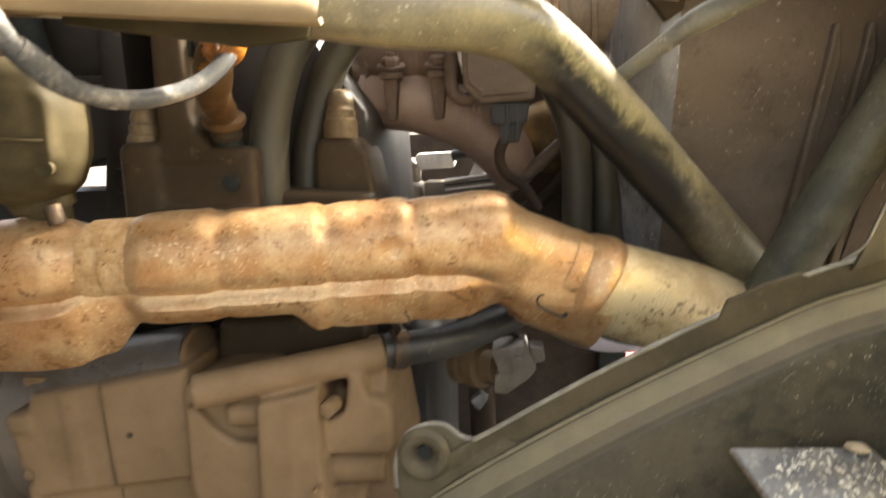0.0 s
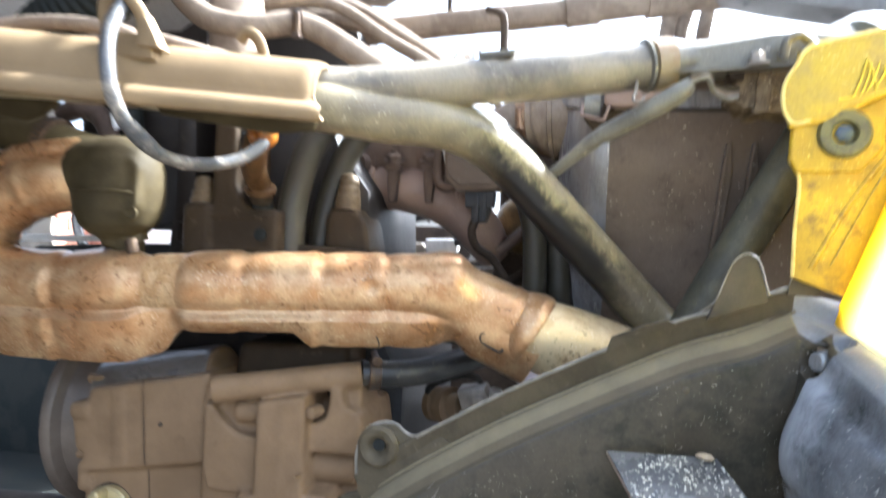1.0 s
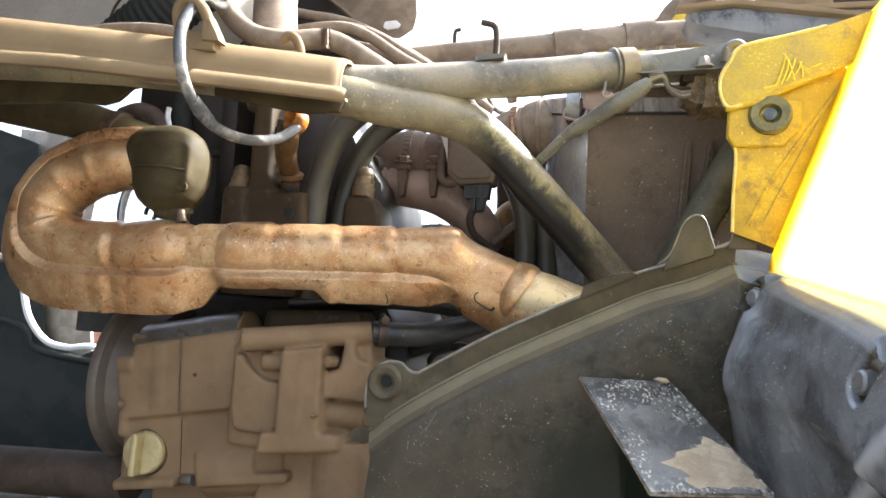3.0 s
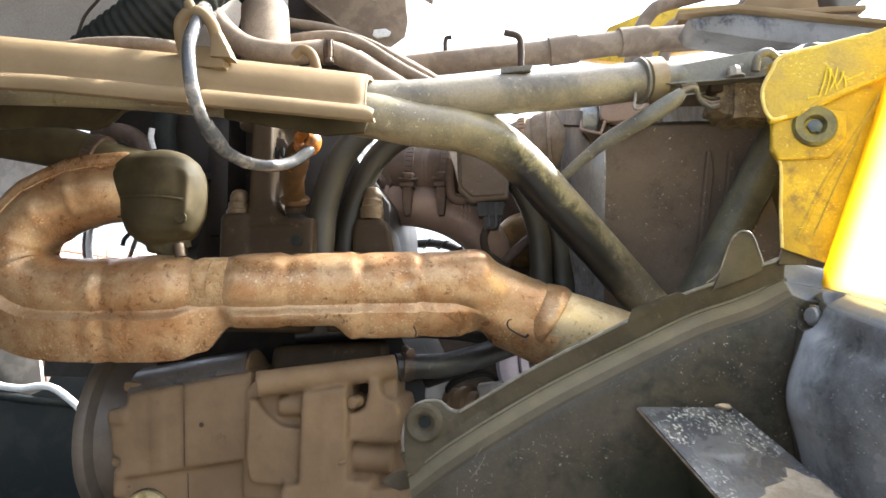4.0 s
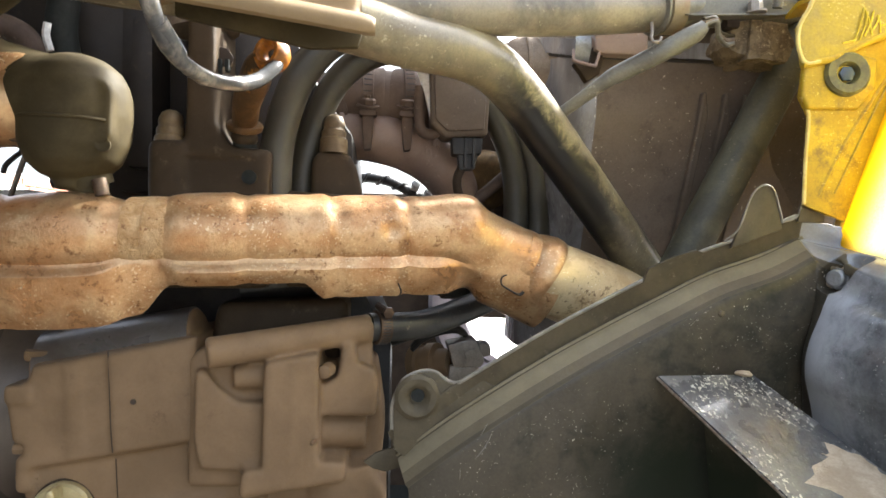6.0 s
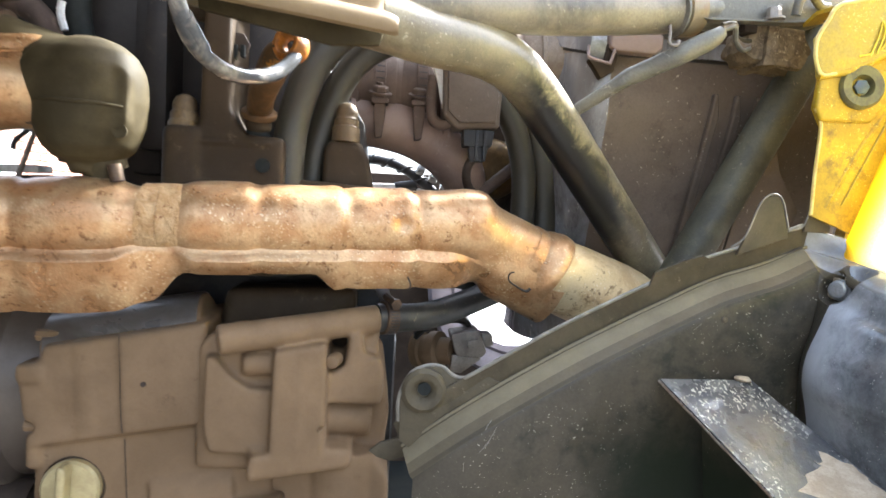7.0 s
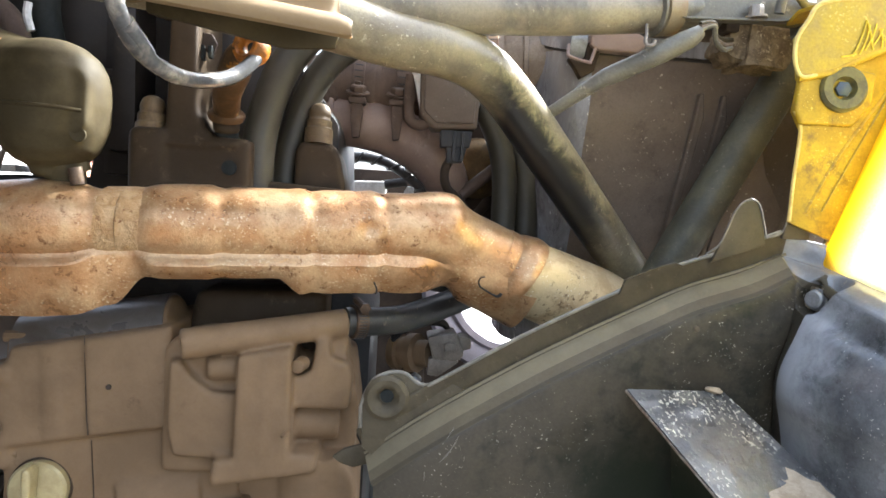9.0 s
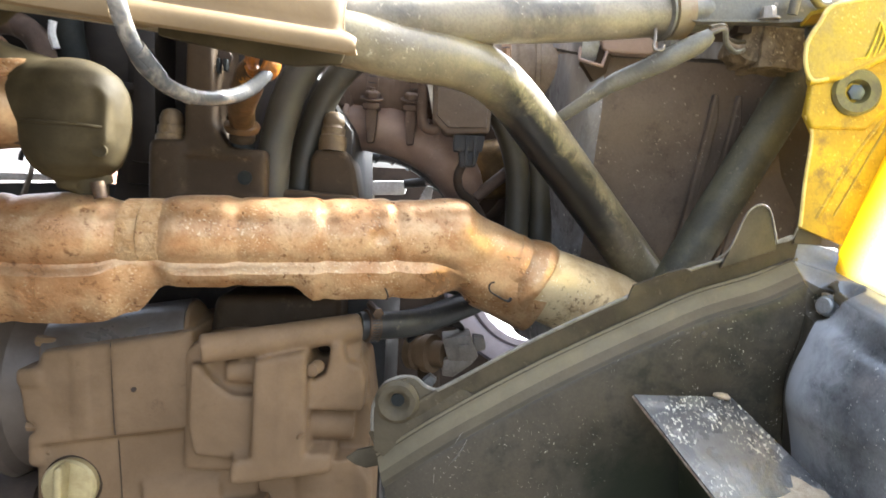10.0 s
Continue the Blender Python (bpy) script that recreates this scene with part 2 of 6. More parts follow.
    "rust_dark": material("dark_rusty_clamp", (0.125, 0.08, 0.045), (0.08, 0.05, 0.03), 0.5, 0.5, 0.4, 500, 80, 0.2),
    "panel": material("dark_brown_panel", (0.178, 0.138, 0.104), (0.125, 0.098, 0.075), 0.5, 0.46, 0.0, 500, 12, 0.12, (0.090, 0.070, 0.056), 0.4, 40, soft=0.10, third_soft=0.10, fleck=0.86, fourth=(0.40, 0.34, 0.26), fourth_amount=0.16, fourth_scale=260),
    "white": material("white_heat_foil", (0.80, 0.80, 0.78), (0.70, 0.69, 0.66), 0.4, 0.45, 0.0, 300, 30, 0.2),
    "stud": material("tan_dusted_stud", (0.20, 0.14, 0.07), (0.13, 0.088, 0.045), 0.5, 0.55, 0.2, 500, 60, 0.15, fleck=0.88),
    "dust_ring": material("grey_dusted_housing", (0.125, 0.100, 0.078), (0.088, 0.070, 0.054), 0.5, 0.5, 0.15, 500, 22, 0.08, soft=0.10, fleck=0.92),
    "dust_duct": material("mauve_dusted_duct", (0.155, 0.112, 0.086), (0.100, 0.072, 0.056), 0.5, 0.55, 0.05, 500, 30, 0.10, (0.24, 0.19, 0.15), 0.25, 110, soft=0.08, third_soft=0.04, fleck=0.9),
    "duct_pink": material("pink_dusted_pipe", (0.34, 0.245, 0.195), (0.25, 0.175, 0.14), 0.5, 0.45, 0.0, 500, 24, 0.10, (0.42, 0.33, 0.27), 0.25, 140, soft=0.10, third_soft=0.04, fleck=0.92),
    "brass_dull": material("dull_brass_cap", (0.24, 0.15, 0.05), (0.15, 0.095, 0.035), 0.5, 0.45, 0.3, 500, 50, 0.1),
    "rubber_loop": material("dusty_black_hose", (0.028, 0.026, 0.018), (0.056, 0.049, 0.033), 0.5, 0.46, 0.0, 500, 14, 0.06, (0.085, 0.074, 0.050), 0.3, 90, soft=0.14, third_soft=0.06, fleck=0.9),
    "rim_edge": material("pale_rim_edge", (0.25, 0.23, 0.19), (0.17, 0.155, 0.125), 0.5, 0.4, 0.0, 500, 60, 0.1, fleck=0.9),
    "collar_stain": material("stained_olive_collar", (0.27, 0.215, 0.125), (0.22, 0.13, 0.055), 0.5, 0.45, 0.0, 500, 40, 0.12, soft=0.08, fleck=0.9),
    "white_paint": material("white_painted_board", (0.78, 0.78, 0.76), (0.66, 0.66, 0.64), 0.4, 0.5, 0.0, 120, 3, 0.05, fleck=0.95),
    "scuffed_bar": material("scuffed_grey_bar", (0.20, 0.195, 0.185), (0.13, 0.125, 0.115), 0.5, 0.5, 0.0, 400, 16, 0.12, (0.016, 0.018, 0.026), 0.55, 32, soft=0.10, third_soft=0.06, fleck=0.88),
    "yellow_edge": material("pale_worn_yellow_edge", (0.78, 0.64, 0.22), (0.66, 0.50, 0.14), 0.5, 0.45, 0.0, 400, 60, 0.1, translucent=0.1, fleck=0.88),
    # shade deep in the bay put in as a dark base; also for dark joints
    "deep_shade": material("deep_shade_and_joints", (0.032, 0.025, 0.019), (0.020, 0.016, 0.013), 0.5, 0.6, 0.0, 400, 20, 0.15, (0.06, 0.045, 0.03), 0.3, 90, soft=0.08, third_soft=0.05, fleck=0.9),
    "lavender": material("lavender_grey_rim", (0.36, 0.32, 0.35), (0.27, 0.24, 0.26), 0.5, 0.4, 0.2, 300, 12, 0.05, soft=0.1, fleck=0.92),
    "red_mat": material("faded_red_sheet", (0.48, 0.10, 0.09), (0.40, 0.075, 0.07), 0.5, 0.7, 0.0, 120, 5, 0.1, fleck=0.92),
    # two darker copies let the step's painted skylight fade into the panel
    "liner_band_thin": material("skylit_fade_plastic", (0.146, 0.124, 0.080), (0.098, 0.083, 0.055), 0.5, 0.45, 0.0, 500, 18, 0.06, soft=0.16, fleck=0.90),
    "liner_band_last": material("step_fade_brown_plastic", (0.096, 0.081, 0.054), (0.066, 0.056, 0.039), 0.5, 0.42, 0.0, 500, 18, 0.07, soft=0.16, fleck=0.90),
    # bluish sky reflection on the airbox corner, painted as blue-grey plastic
    "panel_sheen": material("sky_sheen_panel_corner", (0.30, 0.30, 0.315), (0.145, 0.13, 0.12), 0.5, 0.26, 0.0, 500, 26, 0.08, (0.075, 0.07, 0.066), 0.5, 60, coat=0.5, soft=0.12, squash=(1.0, 1.0, 0.22), third_soft=0.10, fleck=0.88, fourth=(0.62, 0.58, 0.52), fourth_amount=0.2, fourth_scale=340),
    "ground": material("dark_dusty_yard", (0.13, 0.113, 0.09), (0.09, 0.08, 0.065), 0.5, 0.9, 0.0, 60, 1.5, 0.3),
    "brick": material("red_brick", (0.52, 0.27, 0.18), (0.44, 0.21, 0.14), 0.5, 0.85, 0.0, 120, 6, 0.3),
    "mortar": material("grey_mortar", (0.45, 0.42, 0.38), None, 0.5, 0.9, 0.0, 120, 6, 0.3),
    "blue": material("blue_grey_steel", (0.06, 0.09, 0.12), (0.10, 0.11, 0.12), 0.5, 0.4, 0.3, 300, 30, 0.1),
}

# settled dust scatters light and hardly shines; the liner's step strips are kept dull too
for key in ("elbow", "block", "dust", "dust_dark", "cover", "rubber_dusty", "mud", "panel", "brown_stem", "soot", "liner", "liner_flange", "liner_band", "liner_band_thin", "liner_band_last", "mud_dark", "dust_duct"):
    M[key].node_tree.nodes["Principled BSDF"].inputs["Specular IOR Level"].default_value = 0.15

# ---- mesh helpers ----
def thing(name, at, label, category, group="", kind=""):
    ob = new(name)
    ob.empty_display_size = 0.02
    ob.location = at
    return tagged(ob, label, category, group, kind)


def part(name, bm, mat, parent=None, label="", smooth=True):
    """Links a bmesh, given in world places, as one mesh object under a thing or under a part."""
    bmesh.ops.recalc_face_normals(bm, faces=bm.faces[:])
    me = bpy.data.meshes.new(name)
    for f in bm.faces:
        f.smooth = smooth
    bm.to_mesh(me)
    bm.free()
    me.materials.append(M[mat])
    if smooth:
        me.set_sharp_from_angle(angle=radians(38))
    ob = new(name, me)
    if parent is not None:
        ob.parent = parent
        if parent.type == "EMPTY":
            ob.matrix_parent_inverse = Matrix.Translation(-parent.location)
    if label:
        ob["label"] = label
    return ob


def curve_points(pts, steps=6):
    """A smooth line (Catmull-Rom) through a few control places; each may carry a radius as a fourth number."""
    p = [np.array(q, float) for q in pts]
    if len(p) == 2:
        return [p[0] + (p[1] - p[0]) * i / steps for i in range(steps + 1)]
    p = [2 * p[0] - p[1]] + p + [2 * p[-1] - p[-2]]
    out = []
    for i in range(1, len(p) - 2):
        a, b, c, d = p[i - 1:i + 3]
        for k in range(steps):
            t = k / steps
            out.append(0.5 * (2 * b + (c - a) * t + (2 * a - 5 * b + 4 * c - d) * t * t + (3 * b - a - 3 * c + d) * t ** 3))
    return out + [p[-2]]


def tube(pts, radius=0.01, sides=20, steps=6, cap=True, wobble=0.0, ribs=None, hollow=0.0):
    """A pipe along a smooth line. ribs: (period in metres, height) for a corrugated hose."""
    line = curve_points(pts, steps)
    bm = bmesh.new()
    rings, up, run = [], None, 0.0
    for i, q in enumerate(line):
        c = Vector(q[:3])
        a, b = line[max(i - 1, 0)], line[min(i + 1, len(line) - 1)]
        d = (Vector(b[:3]) - Vector(a[:3])).normalized()
        if up is None:
            up = d.orthogonal().normalized()
        up = (up - d * up.dot(d)).normalized()
        side = d.cross(up)
        r = q[3] if len(q) > 3 else radius
        if i:
            run += (c - Vector(line[i - 1][:3])).length
        if ribs:
            r += ribs[1] * (0.5 + 0.5 * math.cos(run / ribs[0] * 2 * math.pi))
        ring = []
        for k in range(sides):
            w = 2 * math.pi * k / sides
            rr = r * (1 + wobble * noise.noise(Vector((c.x * 60, c.z * 60, w * 2))))
            ring.append(bm.verts.new(c + (up * math.cos(w) + side * math.sin(w)) * rr))
        rings.append(ring)
    for a, b in zip(rings, rings[1:]):
        for k in range(sides):
            bm.faces.new((a[k], a[(k + 1) % sides], b[(k + 1) % sides], b[k]))
    if cap:
        bm.faces.new(rings[0][::-1])
        bm.faces.new(rings[-1])
    return bm


def lathe(profile, at, axis, sides=28):
    """A turned form: (radius, height) pairs along axis from the place at."""
    m = Matrix.Translation(at) @ Vector(axis).to_track_quat("Z", "Y").to_matrix().to_4x4()
    bm = bmesh.new()
    rings = []
    for r, h in profile:
        if r < 1e-6:
            rings.append([bm.verts.new(m @ Vector((0, 0, h)))])
        else:
            rings.append([bm.verts.new(m @ Vector((r * math.cos(2 * math.pi * k / sides), r * math.sin(2 * math.pi * k / sides), h))) for k in range(sides)])
    for a, b in zip(rings, rings[1:]):
        for k in range(sides):
            j = (k + 1) % sides
            if len(a) == 1 and len(b) == 1:
                continue
            if len(a) == 1:
                bm.faces.new((a[0], b[k], b[j]))
            elif len(b) == 1:
                bm.faces.new((a[k], a[j], b[0]))
            else:
                bm.faces.new((a[k], a[j], b[j], b[k]))
    for ring in (rings[0], rings[-1]):
        if len(ring) > 2:
            bm.faces.new(ring)
    return bm


def prism(outline, y0, y1, bevel=0.003, skew=0.0, segments=2, taper=0.0):
    """A cast block: an outline of (x, z) pairs drawn out in depth from y0 to y1. skew: depth gained per metre of x. taper: growth of the outline at the back."""
    bm = bmesh.new()
    cx = sum(x for x, z in outline) / len(outline)
    cz = sum(z for x, z in outline) / len(outline)
    front = [bm.verts.new((x, y0 + skew * (x - cx), z)) for x, z in outline]
    back = [bm.verts.new((x + (x - cx) * taper, y1 + skew * (x - cx), z + (z - cz) * taper)) for x, z in outline]
    bm.faces.new(front)
    bm.faces.new(back[::-1])
    k = len(outline)
    for i in range(k):
        bm.faces.new((front[i], back[i], back[(i + 1) % k], front[(i + 1) % k]))
    bmesh.ops.recalc_face_normals(bm, faces=bm.faces[:])
    if bevel:
        bmesh.ops.bevel(bm, geom=bm.edges[:], offset=bevel, segments=segments, profile=0.6, affect="EDGES", clamp_overlap=True)
    return bm


def rect(x0, x1, z0, z1):
    return [(x0, z0), (x1, z0), (x1, z1), (x0, z1)]


def sheet(rows, thickness):
    """A thin shell: a grid of places (rows of equal length), thickened away from its face."""
    bm = bmesh.new()
    grid = [[bm.verts.new(p) for p in row] for row in rows]
    for a, b in zip(grid, grid[1:]):
        for i in range(len(a) - 1):
            bm.faces.new((a[i], a[i + 1], b[i + 1], b[i]))
    bmesh.ops.recalc_face_normals(bm, faces=bm.faces[:])
    bmesh.ops.solidify(bm, geom=bm.faces[:], thickness=thickness)
    return bm


def banded(rows, thickness, ends):
    """A thin shell whose columns up to each end take the next material slot; its back lies away from the open side."""
    bm = bmesh.new()
    grid = [[bm.verts.new(p) for p in row] for row in rows]
    for a, b in zip(grid, grid[1:]):
        for i in range(len(a) - 1):
            bm.faces.new((a[i], a[i + 1], b[i + 1], b[i])).material_index = sum(i >= e for e in ends)
    front = bm.faces[:]
    bmesh.ops.recalc_face_normals(bm, faces=front)
    bm.normal_update()
    away = Vector((0.6, 1.0, 0.0))
    sign = 1 if sum(v.normal.dot(away) for v in bm.verts) > 0 else -1
    rim = [e for e in bm.edges if e.is_boundary]
    back = {v: bm.verts.new(v.co + v.normal * (sign * thickness)) for v in bm.verts[:]}
    for f in front:
        bm.faces.new([back[v] for v in reversed(f.verts)]).material_index = f.material_index
    for e in rim:
        f = e.link_faces[0]
        a, b = e.verts
        bm.faces.new((a, b, back[b], back[a])).material_index = f.material_index
    bmesh.ops.recalc_face_normals(bm, faces=bm.faces[:])
    return bm


def slab(rows, thick):
    """A cake of stuff lying on a surface: a grid of places and a copy of it below, closed round the rim."""
    bm = bmesh.new()
    top = [[bm.verts.new(p) for p in row] for row in rows]
    low = [[bm.verts.new(Vector(p) - Vector((0, 0, thick))) for p in row] for row in rows]
    for grid in (top, low):
        for a, b in zip(grid, grid[1:]):
            for i in range(len(a) - 1):
                bm.faces.new((a[i], a[i + 1], b[i + 1], b[i]))
    rim = [(0, i) for i in range(len(rows[0]))] + [(j, -1) for j in range(1, len(rows))] + [(-1, i) for i in range(len(rows[0]) - 2, -1, -1)] + [(j, 0) for j in range(len(rows) - 2, 0, -1)]
    for (j, i), (k, m) in zip(rim, rim[1:] + rim[:1]):
        bm.faces.new((top[j][i], top[k][m], low[k][m], low[j][i]))
    return bm


def add(bm, other):
    """Joins a second bmesh into the first."""
    me = bpy.data.meshes.new("join")
    other.to_mesh(me)
    other.free()
    bm.from_mesh(me)
    bpy.data.meshes.remove(me)
    return bm


def hex_bolt(at, axis, r=0.006, h=0.005, washer=True):
    bm = lathe([(r * 0.86, 0), (r, 0.0008), (r, h * 0.8), (r * 0.85, h), (0, h)], at, axis, 6)
    if washer:
        add(bm, lathe([(r * 1.45, -0.0015), (r * 1.5, -0.0008), (r * 1.45, 0.0004), (0, 0.0004)], at, axis, 20))
    return bm


def clamp_band(a, b, r, mat, parent, name="hose_clamp", screw=(0, -1, 0)):
    """A worm-drive band round a pipe from a to b, with its screw housing."""
    a, b = Vector(a), Vector(b)
    d = (b - a).normalized()
    w = (b - a).length
    ob = part(name, lathe([(r, 0), (r + 0.0012, 0.0004), (r + 0.0012, w - 0.0004), (r, w)], a, d, 32), mat, parent)
    s = Vector(screw)
    s = (s - d * s.dot(d)).normalized()
    t = d.cross(s)
    mid = a + d * w / 2 + s * (r + 0.003)
    part("clamp_screw", tube([mid - t * 0.009, mid + t * 0.009], 0.0035, 8, 2), mat, ob)
    slots = bmesh.new()
    for i in range(36):
        turn = Matrix.Rotation(math.tau * i / 36, 4, d)
        flat = turn @ s
        edge = d.cross(flat)
        c = a + d * w / 2 + flat * (r + 0.0013)
        quad = [c + d * (u * w * 0.32 + v * 0.0004) + edge * (v * 0.00045) for u, v in ((-1, -1), (1, -1), (1, 1), (-1, 1))]
        low, high = [slots.verts.new(q - flat * 0.0006) for q in quad], [slots.verts.new(q + flat * 0.0002) for q in quad]
        slots.faces.new(high)
        for k in range(4):
            slots.faces.new((low[k], low[(k + 1) % 4], high[(k + 1) % 4], high[k]))
    part("worm_slots", slots, "black", ob, smooth=False)
    part("screw_head", lathe([(0.0045, 0), (0.005, 0.001), (0.005, 0.004), (0.003, 0.0045), (0, 0.0045)], mid + t * 0.009, t, 6), mat, ob)
    return ob


def lumpy(bm, amount, scale, cuts=5):
    """Crusts a solid over: finer mesh, pushed about by noise."""
    bmesh.ops.subdivide_edges(bm, edges=bm.edges[:], cuts=cuts, use_grid_fill=True)
    for v in bm.verts:
        v.co += noise.noise_vector(v.co * scale) * amount
    return bm


def cast(name, pieces, mat, parent, label="", voxel=0.0022, rounds=5):
    """One casting: several solids grown together, with filleted joints and softened edges."""
    bm = pieces[0]
    for other in pieces[1:]:
        add(bm, other)
    ob = part(name, bm, mat, parent, label)
    fuse = ob.modifiers.new("fuse", "REMESH")
    fuse.mode, fuse.voxel_size, fuse.use_smooth_shade = "VOXEL", voxel, True
    soften = ob.modifiers.new("soften", "SMOOTH")
    soften.factor, soften.iterations = 0.5, rounds
    return ob

# ---- setting ----
def build_setting():
    bm = bmesh.new()
    bmesh.ops.create_grid(bm, x_segments=40, y_segments=40, size=400)
    ground = part("ground", bm, "ground")
    tagged(ground, "dusty pale concrete yard in full sun", "ground", kind="structure")


build_setting()

# ---- exhaust ----
EXHAUST = [(-0.262, 0.395, 0.797), (-0.303, 0.366, 0.796), (-0.347, 0.362, 0.786), (-0.384, 0.360, 0.762), (-0.394, 0.360, 0.728), (-0.371, 0.361, 0.704),
           (-0.315, 0.363, 0.700), (-0.250, 0.368, 0.702), (-0.190, 0.377, 0.704), (-0.120, 0.389, 0.706), (-0.054, 0.404, 0.708), (0.000, 0.417, 0.709),
           (0.032, 0.424, 0.706), (0.075, 0.435, 0.691), (0.122, 0.441, 0.669)]


def step(x, a, b):
    t = min(1, max(0, (x - a) / (b - a)))
    return t * t * (3 - 2 * t)


def build_exhaust():
    pipe = thing("exhaust_pipe", (0.0, 0.41, 0.64), "rusty exhaust pipe in a dented, bolted heat shield", "exhaust pipe")
    line = curve_points(EXHAUST, 14)
    bm = bmesh.new()
    rings = []
    arc = 44
    for i, q in enumerate(line):
        c = Vector(q)
        d = (Vector(line[min(i + 1, len(line) - 1)]) - Vector(line[max(i - 1, 0)])).normalized()
        front = Vector((0, -1, 0))
        front = (front - d * front.dot(d)).normalized()
        up = front.cross(d)
        lower = i > 14 * 4.6
        x = c.x
        r = 0.0305
        if lower:
            r += 0.0012 * math.exp(-((x + 0.165) / 0.02) ** 2) + 0.0020 * math.exp(-((x + 0.262) / 0.022) ** 2) - 0.0048 * math.exp(-((x + 0.211) / 0.021) ** 4)
            for g in (-0.300, -0.137, -0.071, -0.016):
                r += 0.0009 * math.exp(-((x - g + 0.009) / 0.006) ** 2) - 0.0017 * math.exp(-((x - g) / 0.0045) ** 2)
            r -= 0.0012 * step(x, 0.045, 0.06)
        else:
            for g in range(5):
                r += 0.0012 * math.exp(-((i - 12 - g * 12) / 1.6) ** 2)
        # length of the skirt below the flange bead
        skirt = 0.004
        if lower or i > 14 * 3.5:
            left = 1 - step(x, -0.215, -0.185)
            skirt = 0.006 + 0.028 * left * step(i, 14 * 3.6, 14 * 5) + 0.013 * step(x, -0.098, -0.080) * (1 - 0.35 * step(x, 0.04, 0.09))
        neck = step(x, 0.028, 0.075) if lower else 0.0
        skirt = skirt * (1 - neck) + 0.003 * neck
        flange = 0.0058 * (step(i, 14 * 3.5, 14 * 4.6)) * (1 - step(x, 0.004, 0.046)) * (1 - 0.85 * math.exp(-((x + 0.207) / 0.020) ** 4) * (1 if lower else 0)) if i > 14 * 3 else 0.0
        prof = []
        for k in range(arc + 1):
            w = radians(-40 + 275 * k / arc)
            rr = r * (1 + 0.012 * noise.noise(c * 45 + Vector((w, 0, 0))))
            if lower:
                # upper edge kept level as far as the bend, then falling steeply
                rr += 0.018 * neck * max(0.0, -math.sin(w)) ** 2
                rr += 0.0072 * max(0.0, math.sin(w)) * math.exp(-((x - 0.035) / (0.019 if x < 0.035 else 0.009)) ** 2)
            if lower:
                # round dimple pressed into the side
                rr -= 0.0042 * math.exp(-((x + 0.030) / 0.0060) ** 2 - ((w - radians(2)) / 0.20) ** 2)
            prof.append((rr * math.cos(w), rr * math.sin(w)))
        f0, u0 = prof[0]
        bead = flange / 0.0058
        drop = 0.008 * bead + 0.004 * (1 - bead)
        prof = [(f0 - 0.016, u0 - drop - 0.004 - skirt), (f0 - 0.30 * skirt - 0.002, u0 - drop - 0.005 - skirt), (f0 + 0.0022 * bead - 0.08 * skirt, u0 - drop - 0.004 - 0.45 * skirt), (f0 + 0.0036 * bead, u0 - drop - 0.0032),
                (f0 + 0.0048 * bead, u0 - drop - 0.0008), (f0 + 0.0040 * bead, u0 - drop + 0.0012), (f0 + 0.0018 * bead, u0 - drop * 0.5), (f0 + 0.0005, u0 - drop * 0.2)] + prof
        if neck:
            # towards the collar the seam dies out and the section is round again
            for k, w in enumerate(np.linspace(radians(-112), radians(-46), 8)):
                rr = r + 0.018 * math.sin(w) ** 2 * neck
                prof[k] = (prof[k][0] + (rr * math.cos(w) - prof[k][0]) * neck, prof[k][1] + (rr * math.sin(w) - prof[k][1]) * neck)
        rings.append([bm.verts.new(c + front * a + up * b) for a, b in prof])
    for a, b in zip(rings, rings[1:]):
        for k in range(len(a)):
            bm.faces.new((a[k], a[(k + 1) % len(a)], b[(k + 1) % len(a)], b[k]))
    bm.faces.new(rings[0])
    bm.faces.new(rings[-1][::-1])
    shield = part("heat_shield", bm, "shield", pipe, "rust-brown dented sheet heat shield")
    # band over the joint, with its folded corners
    for x0, x1, low_end in ((-0.2185, -0.2045, -50), (-0.2040, -0.1880, -46)):
        rows = []
        for s in range(5):
            x = x0 + (x1 - x0) * s / 4
            ax = Vector((x, 0.3722 + (x + 0.2245) * 0.135, 0.703 + (x + 0.2245) * 0.035))
            rows.append([ax + Vector((0, -math.cos(w), math.sin(w))) * (0.0282 + 0.0008 * noise.noise(Vector((x * 260, w * 7, 0)))) for w in np.linspace(radians(low_end), radians(215), 40)])
        part("joint_band", sheet(rows, 0.0012), "shield_tan", shield, "tan crusted band over the joint")
    part("strap", tube([(0.0845, 0.4362, 0.6872, 0.0288), (0.0855, 0.4364, 0.6867, 0.0302), (0.0955, 0.4375, 0.6815, 0.0302), (0.0965, 0.4377, 0.6809, 0.0288)], steps=2, sides=40), "shield", shield)
    part("collar", tube([(0.092, 0.4373, 0.6832, 0.0290), (0.0985, 0.4382, 0.6798, 0.0335), (0.105, 0.439, 0.676, 0.0362), (0.1105, 0.4395, 0.6732, 0.0366), (0.1125, 0.4397, 0.672, 0.0355), (0.1128, 0.4397, 0.6718, 0.033)], sides=44, steps=4, wobble=0.01), "shield", shield)
    part("tail_pipe", tube([(0.103, 0.4372, 0.6768, 0.0315), (0.116, 0.4412, 0.6714, 0.0330), (0.130, 0.4465, 0.6662, 0.0344), (0.150, 0.4545, 0.6588, 0.0352), (0.195, 0.4715, 0.642, 0.0356), (0.235, 0.484, 0.614, 0.035), (0.27, 0.488, 0.57, 0.034)], sides=36), "pipe", pipe, "bare dusty steel tail pipe")
    # slot and rivet details on the shield
